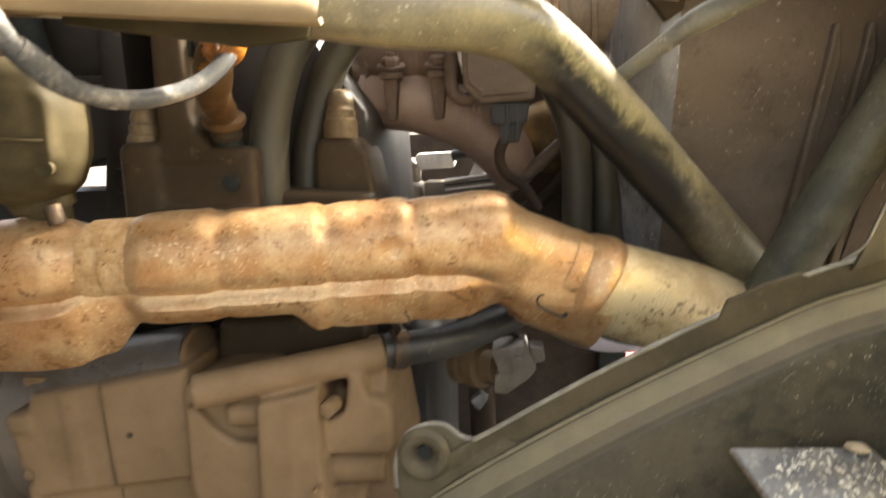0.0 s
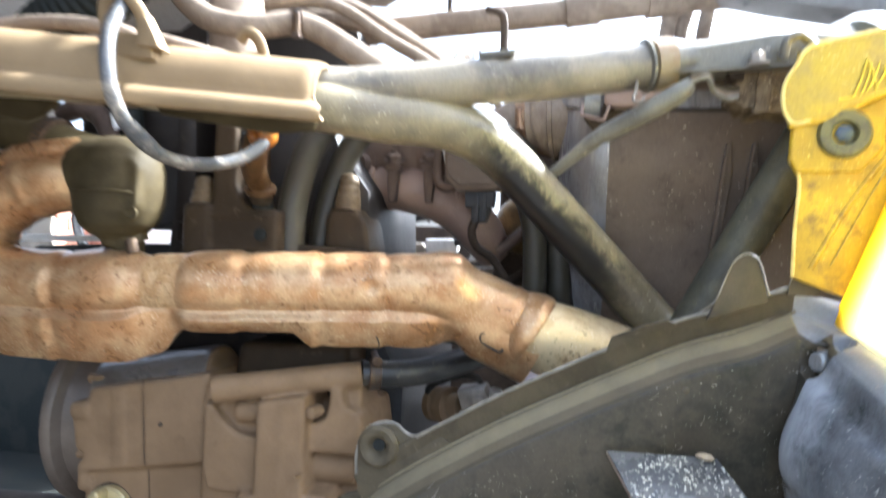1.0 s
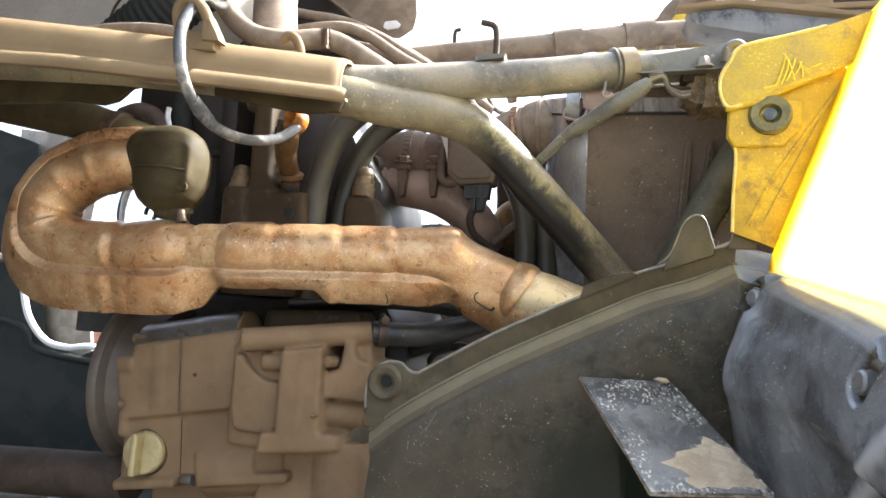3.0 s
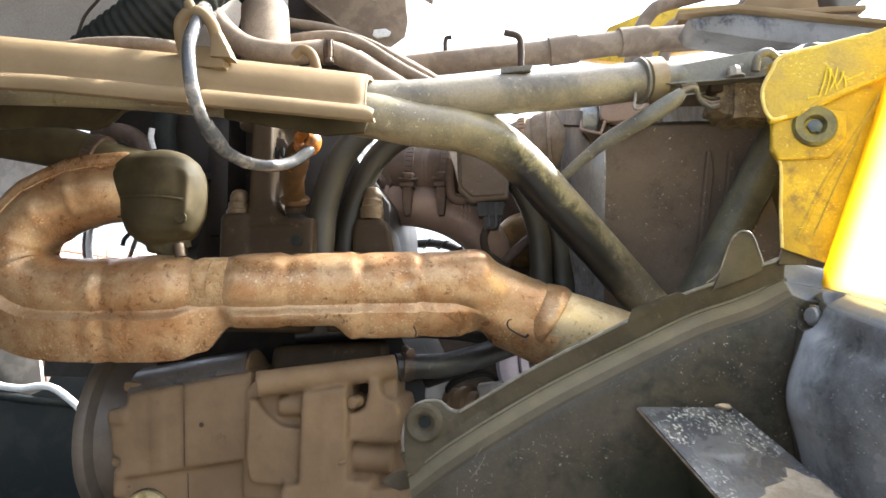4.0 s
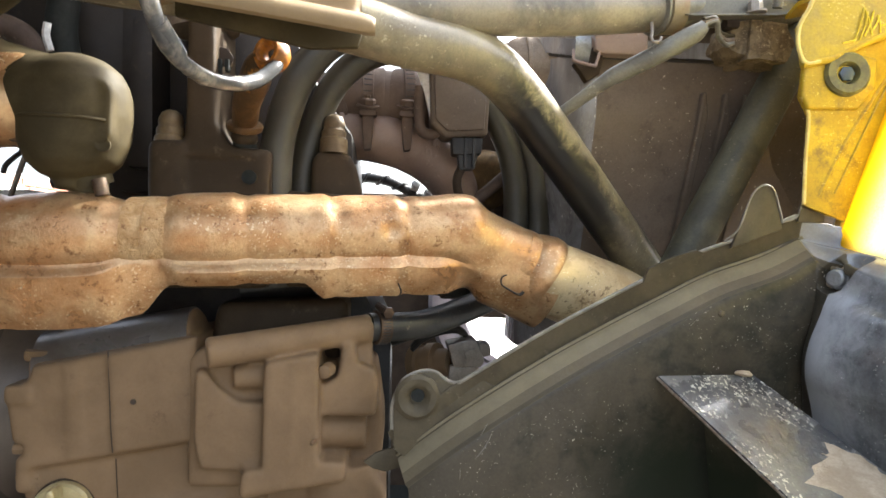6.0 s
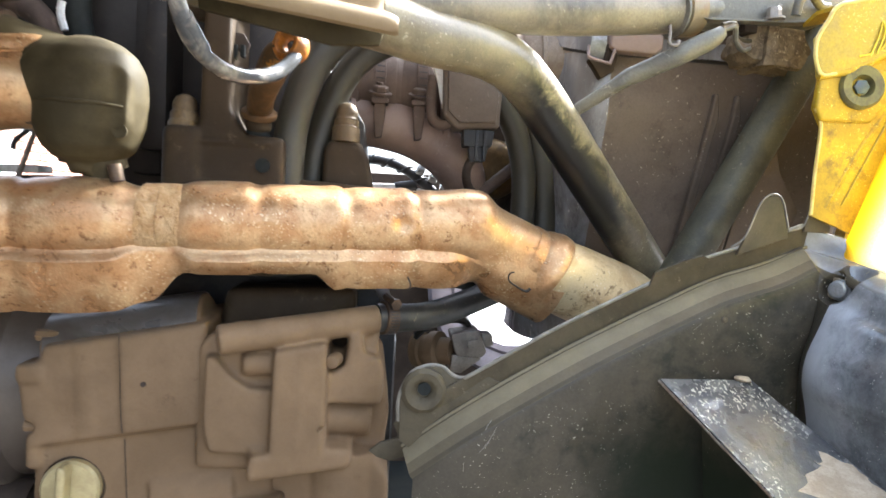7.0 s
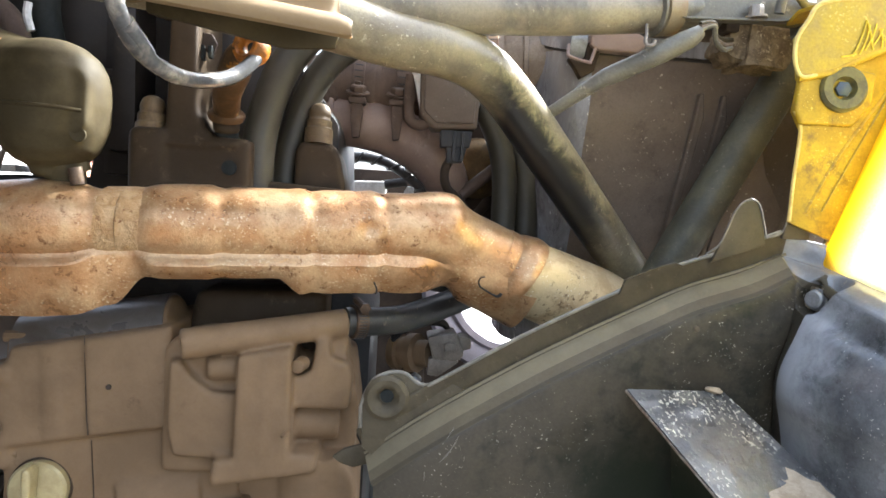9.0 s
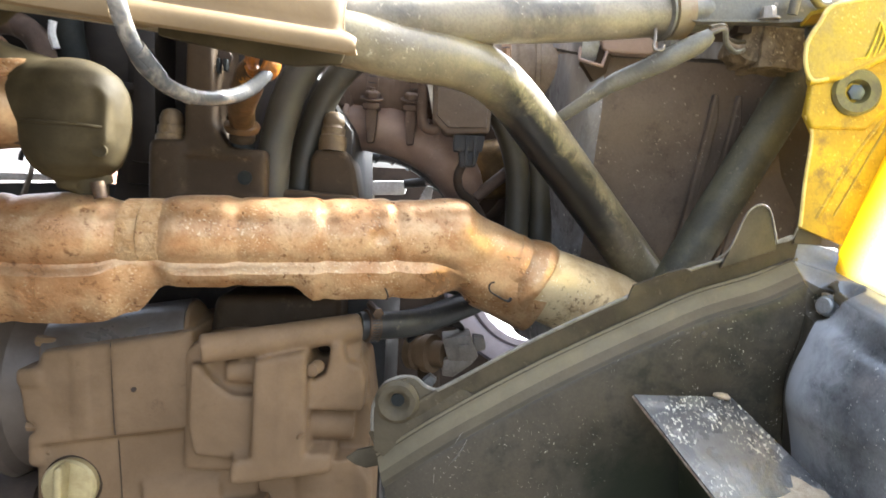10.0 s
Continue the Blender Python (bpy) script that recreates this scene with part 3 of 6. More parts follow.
    part("slot", tube([(0.0735, 0.4035, 0.6745, 0.0005), (0.0700, 0.4045, 0.6730, 0.0006), (0.0688, 0.4060, 0.6695, 0.0007), (0.0705, 0.4070, 0.6655, 0.0007), (0.0775, 0.4085, 0.6612, 0.0008), (0.0840, 0.4100, 0.6580, 0.0010), (0.0868, 0.4100, 0.6580, 0.0014), (0.0890, 0.4095, 0.6605, 0.0015)], sides=8), "deep_shade", shield, "dark slot cut in the shield")
    part("seam", tube([(-0.018, 0.3845, 0.668), (-0.0155, 0.385, 0.662), (-0.0165, 0.385, 0.658)], 0.0007, 6), "dust_dark", shield)


build_exhaust()

# ---- welded frame ----
def weld(pts, r=0.0035):
    return tube(pts, r, 8, 8, wobble=0.8)


def build_frame():
    frame_thing = thing("vehicle_frame", (0.1, 0.42, 0.70), "welded tubular vehicle frame in worn olive paint, dusty and scuffed", "vehicle frame")
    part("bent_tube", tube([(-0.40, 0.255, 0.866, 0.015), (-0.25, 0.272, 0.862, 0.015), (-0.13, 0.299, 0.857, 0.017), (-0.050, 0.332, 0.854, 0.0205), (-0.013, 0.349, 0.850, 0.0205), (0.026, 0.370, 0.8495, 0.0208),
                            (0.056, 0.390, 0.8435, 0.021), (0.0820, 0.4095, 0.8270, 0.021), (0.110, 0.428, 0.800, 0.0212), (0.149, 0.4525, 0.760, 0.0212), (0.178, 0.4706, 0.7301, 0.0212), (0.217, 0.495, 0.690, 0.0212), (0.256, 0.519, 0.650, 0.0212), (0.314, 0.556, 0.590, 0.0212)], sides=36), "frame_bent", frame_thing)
    part("straight_tube", tube([(-0.100, 0.316, 0.8660, 0.0150), (-0.060, 0.332, 0.8690, 0.0165), (-0.040, 0.340, 0.8705, 0.0165), (-0.020, 0.347, 0.8730, 0.0165), (0.005, 0.357, 0.8765, 0.0172), (0.040, 0.369, 0.881, 0.0183), (0.112, 0.389, 0.890, 0.0185), (0.211, 0.413, 0.906, 0.0185)], sides=36), "frame_worn", frame_thing)
    part("rail_end", tube([(0.208, 0.412, 0.9055), (0.30, 0.437, 0.920), (0.44, 0.475, 0.942)], 0.0165, 32), "frame", frame_thing, "dusty pale frame tube")
    part("tube_collar", lathe([(0.0185, 0), (0.0215, 0.001), (0.0215, 0.017), (0.0185, 0.018)], (0.201, 0.4105, 0.9045), (0.95, 0.275, 0.155), 36), "collar_stain", frame_thing, "rust-stained collar on the tube")
    part("collar_ring", lathe([(0.0190, 0), (0.0222, 0.0008), (0.0222, 0.003), (0.0190, 0.0036)], (0.196, 0.409, 0.9037), (0.95, 0.275, 0.155), 36), "frame", frame_thing)
    part("weld_bead", weld([(-0.046, 0.3195, 0.866), (-0.02, 0.3315, 0.8635), (0.012, 0.3495, 0.8650), (0.04, 0.3665, 0.8675), (0.058, 0.383, 0.863)], 0.0022), "frame_worn", frame_thing)
    part("rear_tube", tube([(0.385, 0.454, 0.942), (0.372, 0.455, 0.920), (0.338, 0.458, 0.852), (0.264, 0.462, 0.708), (0.235, 0.464, 0.65)], 0.0185, 28), "frame_dark", frame_thing)
    part("gusset_plate", prism([(0.335, 0.80), (0.340, 0.778), (0.362, 0.740), (0.34, 0.68), (0.28, 0.66), (0.30, 0.74)], 0.462, 0.466, 0.001), "panel", frame_thing)
    part("back_rail", tube([(-0.20, 0.66, 1.006), (-0.096, 0.66, 1.020), (0.124, 0.664, 1.038), (0.247, 0.676, 1.054), (0.40, 0.70, 1.070), (0.55, 0.72, 1.085)], 0.0165, 24), "rubber_dusty", frame_thing)
    part("rail_sleeve", tube([(0.126, 0.664, 1.038), (0.165, 0.667, 1.043)], 0.0195, 24, 2), "rubber_dusty", frame_thing)
    part("rail_sleeve", tube([(0.222, 0.673, 1.051), (0.262, 0.678, 1.056)], 0.0198, 24, 2), "rubber_dusty", frame_thing)
    # flat mounting plate with its bolt at the end of the rail
    plate = part("mount_plate", prism([(0.224, 0.8985), (0.300, 0.9005), (0.340, 0.9055), (0.350, 0.925), (0.30, 0.928), (0.224, 0.915)], 0.404, 0.408, 0.0012), "frame", frame_thing)
    part("plate_lip", prism([(0.219, 0.8960), (0.226, 0.8950), (0.300, 0.8985), (0.345, 0.9050), (0.345, 0.9070), (0.300, 0.9005), (0.226, 0.8970)], 0.394, 0.406, 0.0006), "frame", plate)
    part("mount_bolt", hex_bolt((0.282, 0.397, 0.9015), (-0.06, 0, 1), 0.0060, 0.009), "dust_grey", plate)
    part("mount_clip", tube([(0.300, 0.395, 0.905), (0.302, 0.393, 0.918), (0.312, 0.393, 0.922), (0.322, 0.396, 0.915), (0.330, 0.398, 0.915)], 0.004, 10), "frame", plate)
    # bent wire hooks
    part("hook", tube([(0.083, 0.376, 0.905), (0.083, 0.374, 0.930), (0.080, 0.372, 0.938), (0.068, 0.372, 0.942)], 0.0032, 10), "dust_dark", frame_thing)
    part("hook_foot", prism([(0.064, 0.9), (0.092, 0.903), (0.094, 0.908), (0.064, 0.906)], 0.366, 0.390, 0.001), "frame", frame_thing)
    part("hook", tube([(0.012, 0.655, 1.034), (-0.012, 0.655, 1.033), (-0.016, 0.655, 1.038), (-0.016, 0.655, 1.058), (-0.008, 0.655, 1.061)], 0.003, 8), "dust_dark", frame_thing)


build_frame()

# ---- beige cover over the frame tube ----
def build_cover():
    cover = thing("tube_cover", (-0.17, 0.27, 0.83), "dusty beige plastic cover clipped over the frame tube", "tube cover")
    # places along the cover: x, depth of the lip, height of the lip's lower edge, height of the top
    stations = [(-0.46, 0.196, 0.852, 0.912), (-0.28, 0.221, 0.8455, 0.897), (-0.177, 0.240, 0.8385, 0.8895), (-0.10, 0.263, 0.8355, 0.8865), (-0.036, 0.286, 0.8335, 0.8845)]

    def shell(x0, x1, notch, end=False):
        rows = []
        n = 22
        for i in range(n + 1):
            x = x0 + (x1 - x0) * i / n
            for a, b in zip(stations, stations[1:]):
                if x <= b[0] + 1e-9:
                    t = (x - a[0]) / (b[0] - a[0])
                    y, zl, zt = (a[k] + (b[k] - a[k]) * t for k in (1, 2, 3))
                    break
            h = zt - zl
            # thick rolled lip, a groove above it, then the round back over the tube
            prof = [(0.0075, 0.0015), (0.003, 0.0), (-0.0005, 0.0012), (-0.0022, 0.0045), (-0.0018, 0.0085), (0.0010, 0.0125), (0.0055, 0.0148), (0.0095, 0.0155), (0.0108, 0.0180), (0.0105, 0.42 * h), (0.0120, 0.60 * h), (0.0165, 0.80 * h), (0.0240, 0.93 * h), (0.034, h), (0.046, 0.99 * h), (0.058, 0.90 * h), (0.066, 0.72 * h)]
            if notch:
                prof = [(max(a, 0.0112), b) for a, b in prof]
            back = 0.0
            if end:
                back = -0.0075 * step(x, x1 - 0.012, x1)
            rows.append([(x + back * step(b, 0.012, 0.019), y + a, zl + b) for a, b in prof])
        if end:
            # the lip's end is rounded off
            last = rows[-1]
            rows.append([(p[0] + (0.0022 if k < 7 else 0.0003), p[1] + (0.0016 if k < 7 else 0.0), p[2] + (0.001 if k < 3 else -0.0012 if k < 7 else 0.0)) for k, p in enumerate(last)])
        return sheet(rows, 0.0032)

    part("cover_shell", shell(-0.46, -0.1725, False), "cover", cover)
    part("cover_shell", shell(-0.1640, -0.0395, False, True), "cover", cover)
    part("cover_shell", shell(-0.173, -0.1635, True), "cover", cover)
    # hose clip standing on the cover: a flat strap looped round the hose
    clip = part("hose_clip", tube([(-0.186, 0.262, 0.884), (-0.1875, 0.256, 0.896), (-0.186, 0.251, 0.908), (-0.178, 0.249, 0.9155), (-0.168, 0.249, 0.914), (-0.1605, 0.252, 0.906), (-0.1575, 0.258, 0.894), (-0.152, 0.262, 0.884)], 0.0050, 12), "cover", cover, "beige looped hose clip")
    part("clip_web", prism([(-0.162, 0.880), (-0.143, 0.878), (-0.148, 0.888), (-0.153, 0.897), (-0.158, 0.906), (-0.162, 0.903)], 0.251, 0.266, 0.003), "cover", clip)
    part("clip_foot", prism([(-0.191, 0.874), (-0.150, 0.871), (-0.152, 0.889), (-0.189, 0.893)], 0.254, 0.274, 0.004), "cover", clip)
    part("clip_pin", lathe([(0.004, -0.006), (0.004, 0.006), (0.003, 0.0075), (0, 0.0078)], (-0.1755, 0.2475, 0.917), (-0.3, -0.5, 0.8), 12), "cover", clip)
    small = part("hose_clip", tube([(-0.094, 0.312, 0.880), (-0.0925, 0.306, 0.890), (-0.096, 0.303, 0.900), (-0.104, 0.303, 0.904), (-0.111, 0.305, 0.899)], 0.0044, 10), "cover", cover)
    part("clip_foot", prism([(-0.112, 0.876), (-0.084, 0.873), (-0.086, 0.886), (-0.094, 0.892), (-0.108, 0.889)], 0.302, 0.324, 0.004), "cover", small)
    # painted bracket under the cover
    part("under_bracket", prism([(-0.52, 0.888), (-0.318, 0.880), (-0.150, 0.862), (-0.150, 0.846), (-0.203, 0.8465), (-0.244, 0.8535), (-0.257, 0.8510), (-0.264, 0.8445), (-0.272, 0.8385), (-0.288, 0.8350), (-0.316, 0.8395), (-0.36, 0.8385), (-0.52, 0.836)], 0.290, 0.297, 0.002), "elbow", cover, "dark olive bracket with two rivet holes")
    part("under_web", prism([(-0.160, 0.864), (-0.160, 0.8380), (-0.080, 0.8270), (-0.049, 0.8310), (-0.046, 0.8420), (-0.050, 0.856)], 0.294, 0.300, 0.0015, skew=0.25), "elbow", cover)
    for x, z in ((-0.3075, 0.8685), (-0.2735, 0.8635)):
        part("rivet_hole", lathe([(0.0042, 0), (0.0042, 0.001), (0, 0.001)], (x, 0.2895, z), (0, -1, 0), 14), "black", cover)
    hose = thing("breather_hose", (-0.15, 0.26, 0.80), "thin grey breather hose hanging from the cover clip", "hose")
    part("hose_run", tube([(-0.245, 0.430, 1.010), (-0.232, 0.400, 0.985), (-0.212, 0.350, 0.962), (-0.190, 0.300, 0.943), (-0.176, 0.266, 0.926), (-0.1715, 0.249, 0.908), (-0.1705, 0.236, 0.886), (-0.1655, 0.2285, 0.860), (-0.1610, 0.2320, 0.836), (-0.1575, 0.2500, 0.8165), (-0.1500, 0.2730, 0.8055), (-0.1375, 0.299, 0.8030),
                           (-0.1215, 0.328, 0.8110), (-0.1100, 0.346, 0.8270), (-0.1115, 0.354, 0.8370)], 0.0052, 18, wobble=0.05), "cable", hose)
    part("hose_ferrule", tube([(-0.1588, 0.2425, 0.8235), (-0.1535, 0.2625, 0.8100)], 0.0060, 18, 2), "cable", hose)


build_cover()

# ---- dipstick ----
def build_dipstick():
    d = thing("oil_dipstick", (-0.135, 0.40, 0.765), "orange-handled oil dipstick in a dusty engine tube", "dipstick")
    bm = bmesh.new()
    c, rr, r = Vector((-0.1135, 0.353, 0.8365)), 0.0095, 0.0042
    rot = Euler((radians(82), 0, radians(-30))).to_matrix()
    ring = [[bm.verts.new(c + rot @ Vector(((rr + r * math.cos(v)) * math.cos(u), (rr + r * math.cos(v)) * math.sin(u), 2.0 * r * math.sin(v)))) for v in np.linspace(0, 2 * math.pi, 10, endpoint=False)] for u in np.linspace(0, 2 * math.pi, 28, endpoint=False)]
    for i in range(28):
        for k in range(10):
            bm.faces.new((ring[i][k], ring[i][(k + 1) % 10], ring[(i + 1) % 28][(k + 1) % 10], ring[(i + 1) % 28][k]))
    part("handle_ring", bm, "orange", d, "orange plastic pull ring")
    part("handle_stem", tube([(-0.1190, 0.356, 0.8360, 0.0085), (-0.1245, 0.362, 0.8300, 0.0112), (-0.1300, 0.371, 0.8200, 0.0118), (-0.1390, 0.390, 0.8090, 0.0112), (-0.1450, 0.414, 0.7985, 0.0105)], sides=24, wobble=0.06), "brown_stem", d, "brown-stained amber stem")
    part("seal_disc", lathe([(0.0105, -0.004), (0.0140, -0.0028), (0.0150, 0.0), (0.0148, 0.0022), (0.0125, 0.0040), (0.009, 0.0046)], (-0.1462, 0.4190, 0.7940), (0.10, -0.40, 0.9), 32), "brown_stem", d)
    part("lower_seal", lathe([(0.0095, -0.004), (0.0108, -0.002), (0.0108, 0.002), (0.0095, 0.004)], (-0.1470, 0.4230, 0.7855), (0.08, -0.3, 0.95), 28), "block", d)
    part("dip_tube", lathe([(0.0105, -0.016), (0.0108, -0.004), (0.0100, 0.0), (0.0095, 0.004)], (-0.1475, 0.4260, 0.7790), (0.05, -0.25, 0.95), 24), "soot", d, "black socket under the seal")


build_dipstick()

# ---- engine ----
def build_engine():
    eng = thing("engine", (-0.15, 0.55, 0.42), "dust-caked engine with cast cylinder block", "engine")
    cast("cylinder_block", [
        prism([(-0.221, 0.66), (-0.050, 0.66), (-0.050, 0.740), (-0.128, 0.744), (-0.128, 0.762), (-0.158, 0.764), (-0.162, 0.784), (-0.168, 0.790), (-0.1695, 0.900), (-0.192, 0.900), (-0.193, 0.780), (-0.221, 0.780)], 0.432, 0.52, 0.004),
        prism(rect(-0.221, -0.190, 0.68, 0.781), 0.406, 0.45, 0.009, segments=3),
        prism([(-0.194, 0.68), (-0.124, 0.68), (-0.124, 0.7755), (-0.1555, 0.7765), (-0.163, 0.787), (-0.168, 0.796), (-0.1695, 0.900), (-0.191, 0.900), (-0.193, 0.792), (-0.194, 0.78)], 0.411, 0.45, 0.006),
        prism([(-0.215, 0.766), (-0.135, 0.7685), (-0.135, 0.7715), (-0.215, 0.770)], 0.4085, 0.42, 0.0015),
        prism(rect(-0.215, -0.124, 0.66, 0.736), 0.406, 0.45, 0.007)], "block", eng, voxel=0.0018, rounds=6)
    # head parts in the depth are coloured dark to stand for missing shade
    part("head_casting", prism([(-0.29, 0.70), (-0.055, 0.70), (-0.06, 0.80), (-0.09, 0.84), (-0.13, 0.92), (-0.26, 0.93)], 0.485, 0.70, 0.008), "deep_shade", eng)
    part("head_rib", prism([(-0.250, 0.76), (-0.226, 0.76), (-0.228, 0.89), (-0.246, 0.89)], 0.440, 0.50, 0.006), "deep_shade", eng)
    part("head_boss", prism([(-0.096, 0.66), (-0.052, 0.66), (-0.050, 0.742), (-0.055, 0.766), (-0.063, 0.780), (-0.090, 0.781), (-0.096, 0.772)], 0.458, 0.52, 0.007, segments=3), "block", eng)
    for x, y, z in ((-0.2075, 0.424, 0.786), (-0.0770, 0.470, 0.795)):
        part("head_stud", lathe([(0.0128, -0.012), (0.0126, 0.0015), (0.0112, 0.0030), (0.0114, 0.0090), (0.0100, 0.0105), (0.0096, 0.0125), (0.0102, 0.0140), (0.0098, 0.0180), (0.0080, 0.0222), (0.0045, 0.0245), (0, 0.0252)], (x, y, z - 0.004), (0, 0.12, 1), 20), "stud", eng, "dusty round-topped head stud")
    part("bolt_hole", lathe([(0.006, 0), (0.006, 0.002), (0, 0.002)], (-0.140, 0.4095, 0.7515), (0, -1, 0), 16), "soot", eng)
    part("fin_tower", prism([(-0.262, 0.74), (-0.236, 0.74), (-0.236, 0.90), (-0.262, 0.91)], 0.46, 0.52, 0.006), "deep_shade", eng)
    bracket = part("cable_bracket", prism([(-0.176, 0.848), (-0.160, 0.844), (-0.157, 0.852), (-0.162, 0.860), (-0.176, 0.862)], 0.425, 0.432, 0.0015), "dust_dark", eng)
    for k in range(3):
        part("bracket_tooth", prism(rect(-0.176 + 0.0062 * k, -0.1725 + 0.0062 * k, 0.836 + 0.002 * k, 0.850), 0.420, 0.428, 0.001), "soot", bracket)
    part("sump", prism([(-0.29, 0.30), (-0.02, 0.30), (-0.02, 0.60), (-0.05, 0.66), (-0.30, 0.66), (-0.30, 0.46)], 0.50, 0.80, 0.01), "black", eng)

    box = thing("gearbox", (-0.2, 0.5, 0.40), "dust-covered cast gearbox with a bolted pump cover", "gearbox")
    cast("main_case", [
        prism([(-0.309, 0.518), (-0.176, 0.540), (-0.176, 0.624), (-0.300, 0.600), (-0.302, 0.588), (-0.320, 0.583), (-0.314, 0.540), (-0.306, 0.538), (-0.306, 0.530), (-0.312, 0.529)], 0.391, 0.56, 0.006, taper=0.03, segments=3),
        prism([(-0.272, 0.526), (-0.258, 0.528), (-0.262, 0.606), (-0.276, 0.602)], 0.3896, 0.42, 0.002),
        prism([(-0.238, 0.531), (-0.176, 0.541), (-0.180, 0.622), (-0.243, 0.610)], 0.3885, 0.42, 0.003),
        tube([(-0.304, 0.4325, 0.5835), (-0.180, 0.4325, 0.606)], 0.0365, 40, 4),
        prism(rect(-0.3195, -0.298, 0.570, 0.586), 0.388, 0.42, 0.004), prism(rect(-0.313, -0.300, 0.500, 0.527), 0.393, 0.42, 0.003),
        prism([(-0.309, 0.455), (-0.12, 0.474), (-0.12, 0.556), (-0.308, 0.530)], 0.3975, 0.56, 0.006),
        prism([(-0.312, 0.443), (-0.238, 0.453), (-0.238, 0.464), (-0.312, 0.455)], 0.391, 0.46, 0.004),
        prism([(-0.213, 0.457), (-0.11, 0.472), (-0.11, 0.483), (-0.213, 0.470)], 0.388, 0.46, 0.004),
        tube([(-0.216, 0.425, 0.474), (-0.150, 0.425, 0.484)], 0.034, 30, 4),
        prism([(-0.282, 0.415), (-0.15, 0.434), (-0.15, 0.475), (-0.282, 0.458)], 0.418, 0.56, 0.006)], "dust", box, voxel=0.0018, rounds=14)
    part("case_seam", tube([(-0.2420, 0.3900, 0.6120), (-0.2408, 0.3894, 0.590), (-0.2400, 0.3890, 0.575), (-0.2388, 0.3889, 0.550), (-0.2375, 0.3895, 0.533)], 0.0004, 6, wobble=0.6), "dust_dark", box, "dark joint line")
    part("case_seam", tube([(-0.2378, 0.3965, 0.526), (-0.2365, 0.3968, 0.500), (-0.2345, 0.3972, 0.466)], 0.0004, 6, wobble=0.6), "dust_dark", box)
    part("case_top", tube([(-0.301, 0.4325, 0.5850, 0.0372), (-0.240, 0.4325, 0.5960, 0.0374), (-0.183, 0.4325, 0.6064, 0.0372)], sides=48, steps=3), "bare_case", box, "bare grey upper edge of the case")
    ring = part("bell_housing", lathe([(0.05, 0), (0.098, 0.001), (0.104, 0.004), (0.105, 0.010), (0.103, 0.015), (0.094, 0.020), (0.090, 0.034), (0.086, 0.058)], (-0.366, 0.505, 0.552), (1, 0, 0), 56), "dust_ring", box)
    for x, y, z in ((-0.310, 0.391, 0.5790), (-0.308, 0.396, 0.534), (-0.306, 0.397, 0.512), (-0.303, 0.402, 0.606)):
        part("case_bolt", tube([(x - 0.007, y + 0.004, z), (x + 0.010, y + 0.004, z)], 0.0050, 8, 2), "dust", box)
    part("case_dowel", lathe([(0.0022, 0), (0.0022, 0.001), (0, 0.001)], (-0.222, 0.3885, 0.573), (0, -1, 0), 12), "dust_dark", box)
    part("case_pin", tube([(-0.232, 0.400, 0.462), (-0.219, 0.398, 0.463)], 0.006, 12, 2), "bare_case", box)
    # filler cap with its grip bar
    cap = part("filler_cap", lathe([(0.0200, 0), (0.0225, 0.0012), (0.0225, 0.0075), (0.0205, 0.0100), (0.004, 0.0115), (0, 0.0115)], (-0.2762, 0.397, 0.4865), (0.05, -1, 0.05), 44), "gold", box, "brass-coloured filler cap")
    grip = prism([(-0.2815, 0.466), (-0.2745, 0.465), (-0.2735, 0.506), (-0.2765, 0.510), (-0.2805, 0.508)], 0.3735, 0.389, 0.0028, segments=3)
    part("grip_bar", grip, "gold", cap)
    part("cap_seal", lathe([(0.0225, -0.003), (0.0245, -0.002), (0.0245, 0.0012), (0.0225, 0.002)], (-0.2762, 0.3975, 0.4862), (0.05, -1, 0.05), 40), "block", cap)
    # water pump
    pump = thing("water_pump", (-0.10, 0.42, 0.45), "dusty cast water pump with a pipe stub and bolted cover", "water pump")
    cast("pump_housing", [
        # outlet pipe along the top
        tube([(-0.1630, 0.3725, 0.6135), (-0.10, 0.395, 0.6208), (-0.0405, 0.4195, 0.6275)], 0.0122, 30),
        # mounting flange behind, with its two bolt lugs
        prism([(-0.1815, 0.505), (-0.090, 0.500), (-0.090, 0.616), (-0.172, 0.616), (-0.1815, 0.606)], 0.391, 0.46, 0.006, skew=0.1, segments=3),
        tube([(-0.180, 0.400, 0.553), (-0.166, 0.392, 0.553)], 0.0075, 14, 2), tube([(-0.180, 0.400, 0.530), (-0.166, 0.392, 0.530)], 0.0075, 14, 2),
        # swollen cover, hollowed under the pipe
        prism([(-0.169, 0.522), (-0.119, 0.518), (-0.119, 0.573), (-0.141, 0.5745), (-0.156, 0.586), (-0.166, 0.600), (-0.173, 0.600), (-0.174, 0.545)], 0.3785, 0.46, 0.010, skew=0.08, segments=4),
        prism([(-0.165, 0.54), (-0.119, 0.54), (-0.119, 0.62), (-0.165, 0.618)], 0.3895, 0.46, 0.006, skew=0.1),
        # upright strap across the cover
        prism([(-0.1215, 0.515), (-0.078, 0.512), (-0.0785, 0.586), (-0.080, 0.613), (-0.1205, 0.606)], 0.3765, 0.44, 0.004, skew=0.24),
        prism([(-0.102, 0.516), (-0.0785, 0.514), (-0.0795, 0.610), (-0.1015, 0.608)], 0.3768, 0.44, 0.002, skew=0.24),
        # foot ledge under the strap
        prism([(-0.138, 0.502), (-0.058, 0.508), (-0.056, 0.524), (-0.070, 0.526), (-0.136, 0.524)], 0.3770, 0.44, 0.005, skew=0.24),
        tube([(-0.137, 0.384, 0.520), (-0.122, 0.386, 0.521)], 0.0095, 16, 2),
        # side chambers
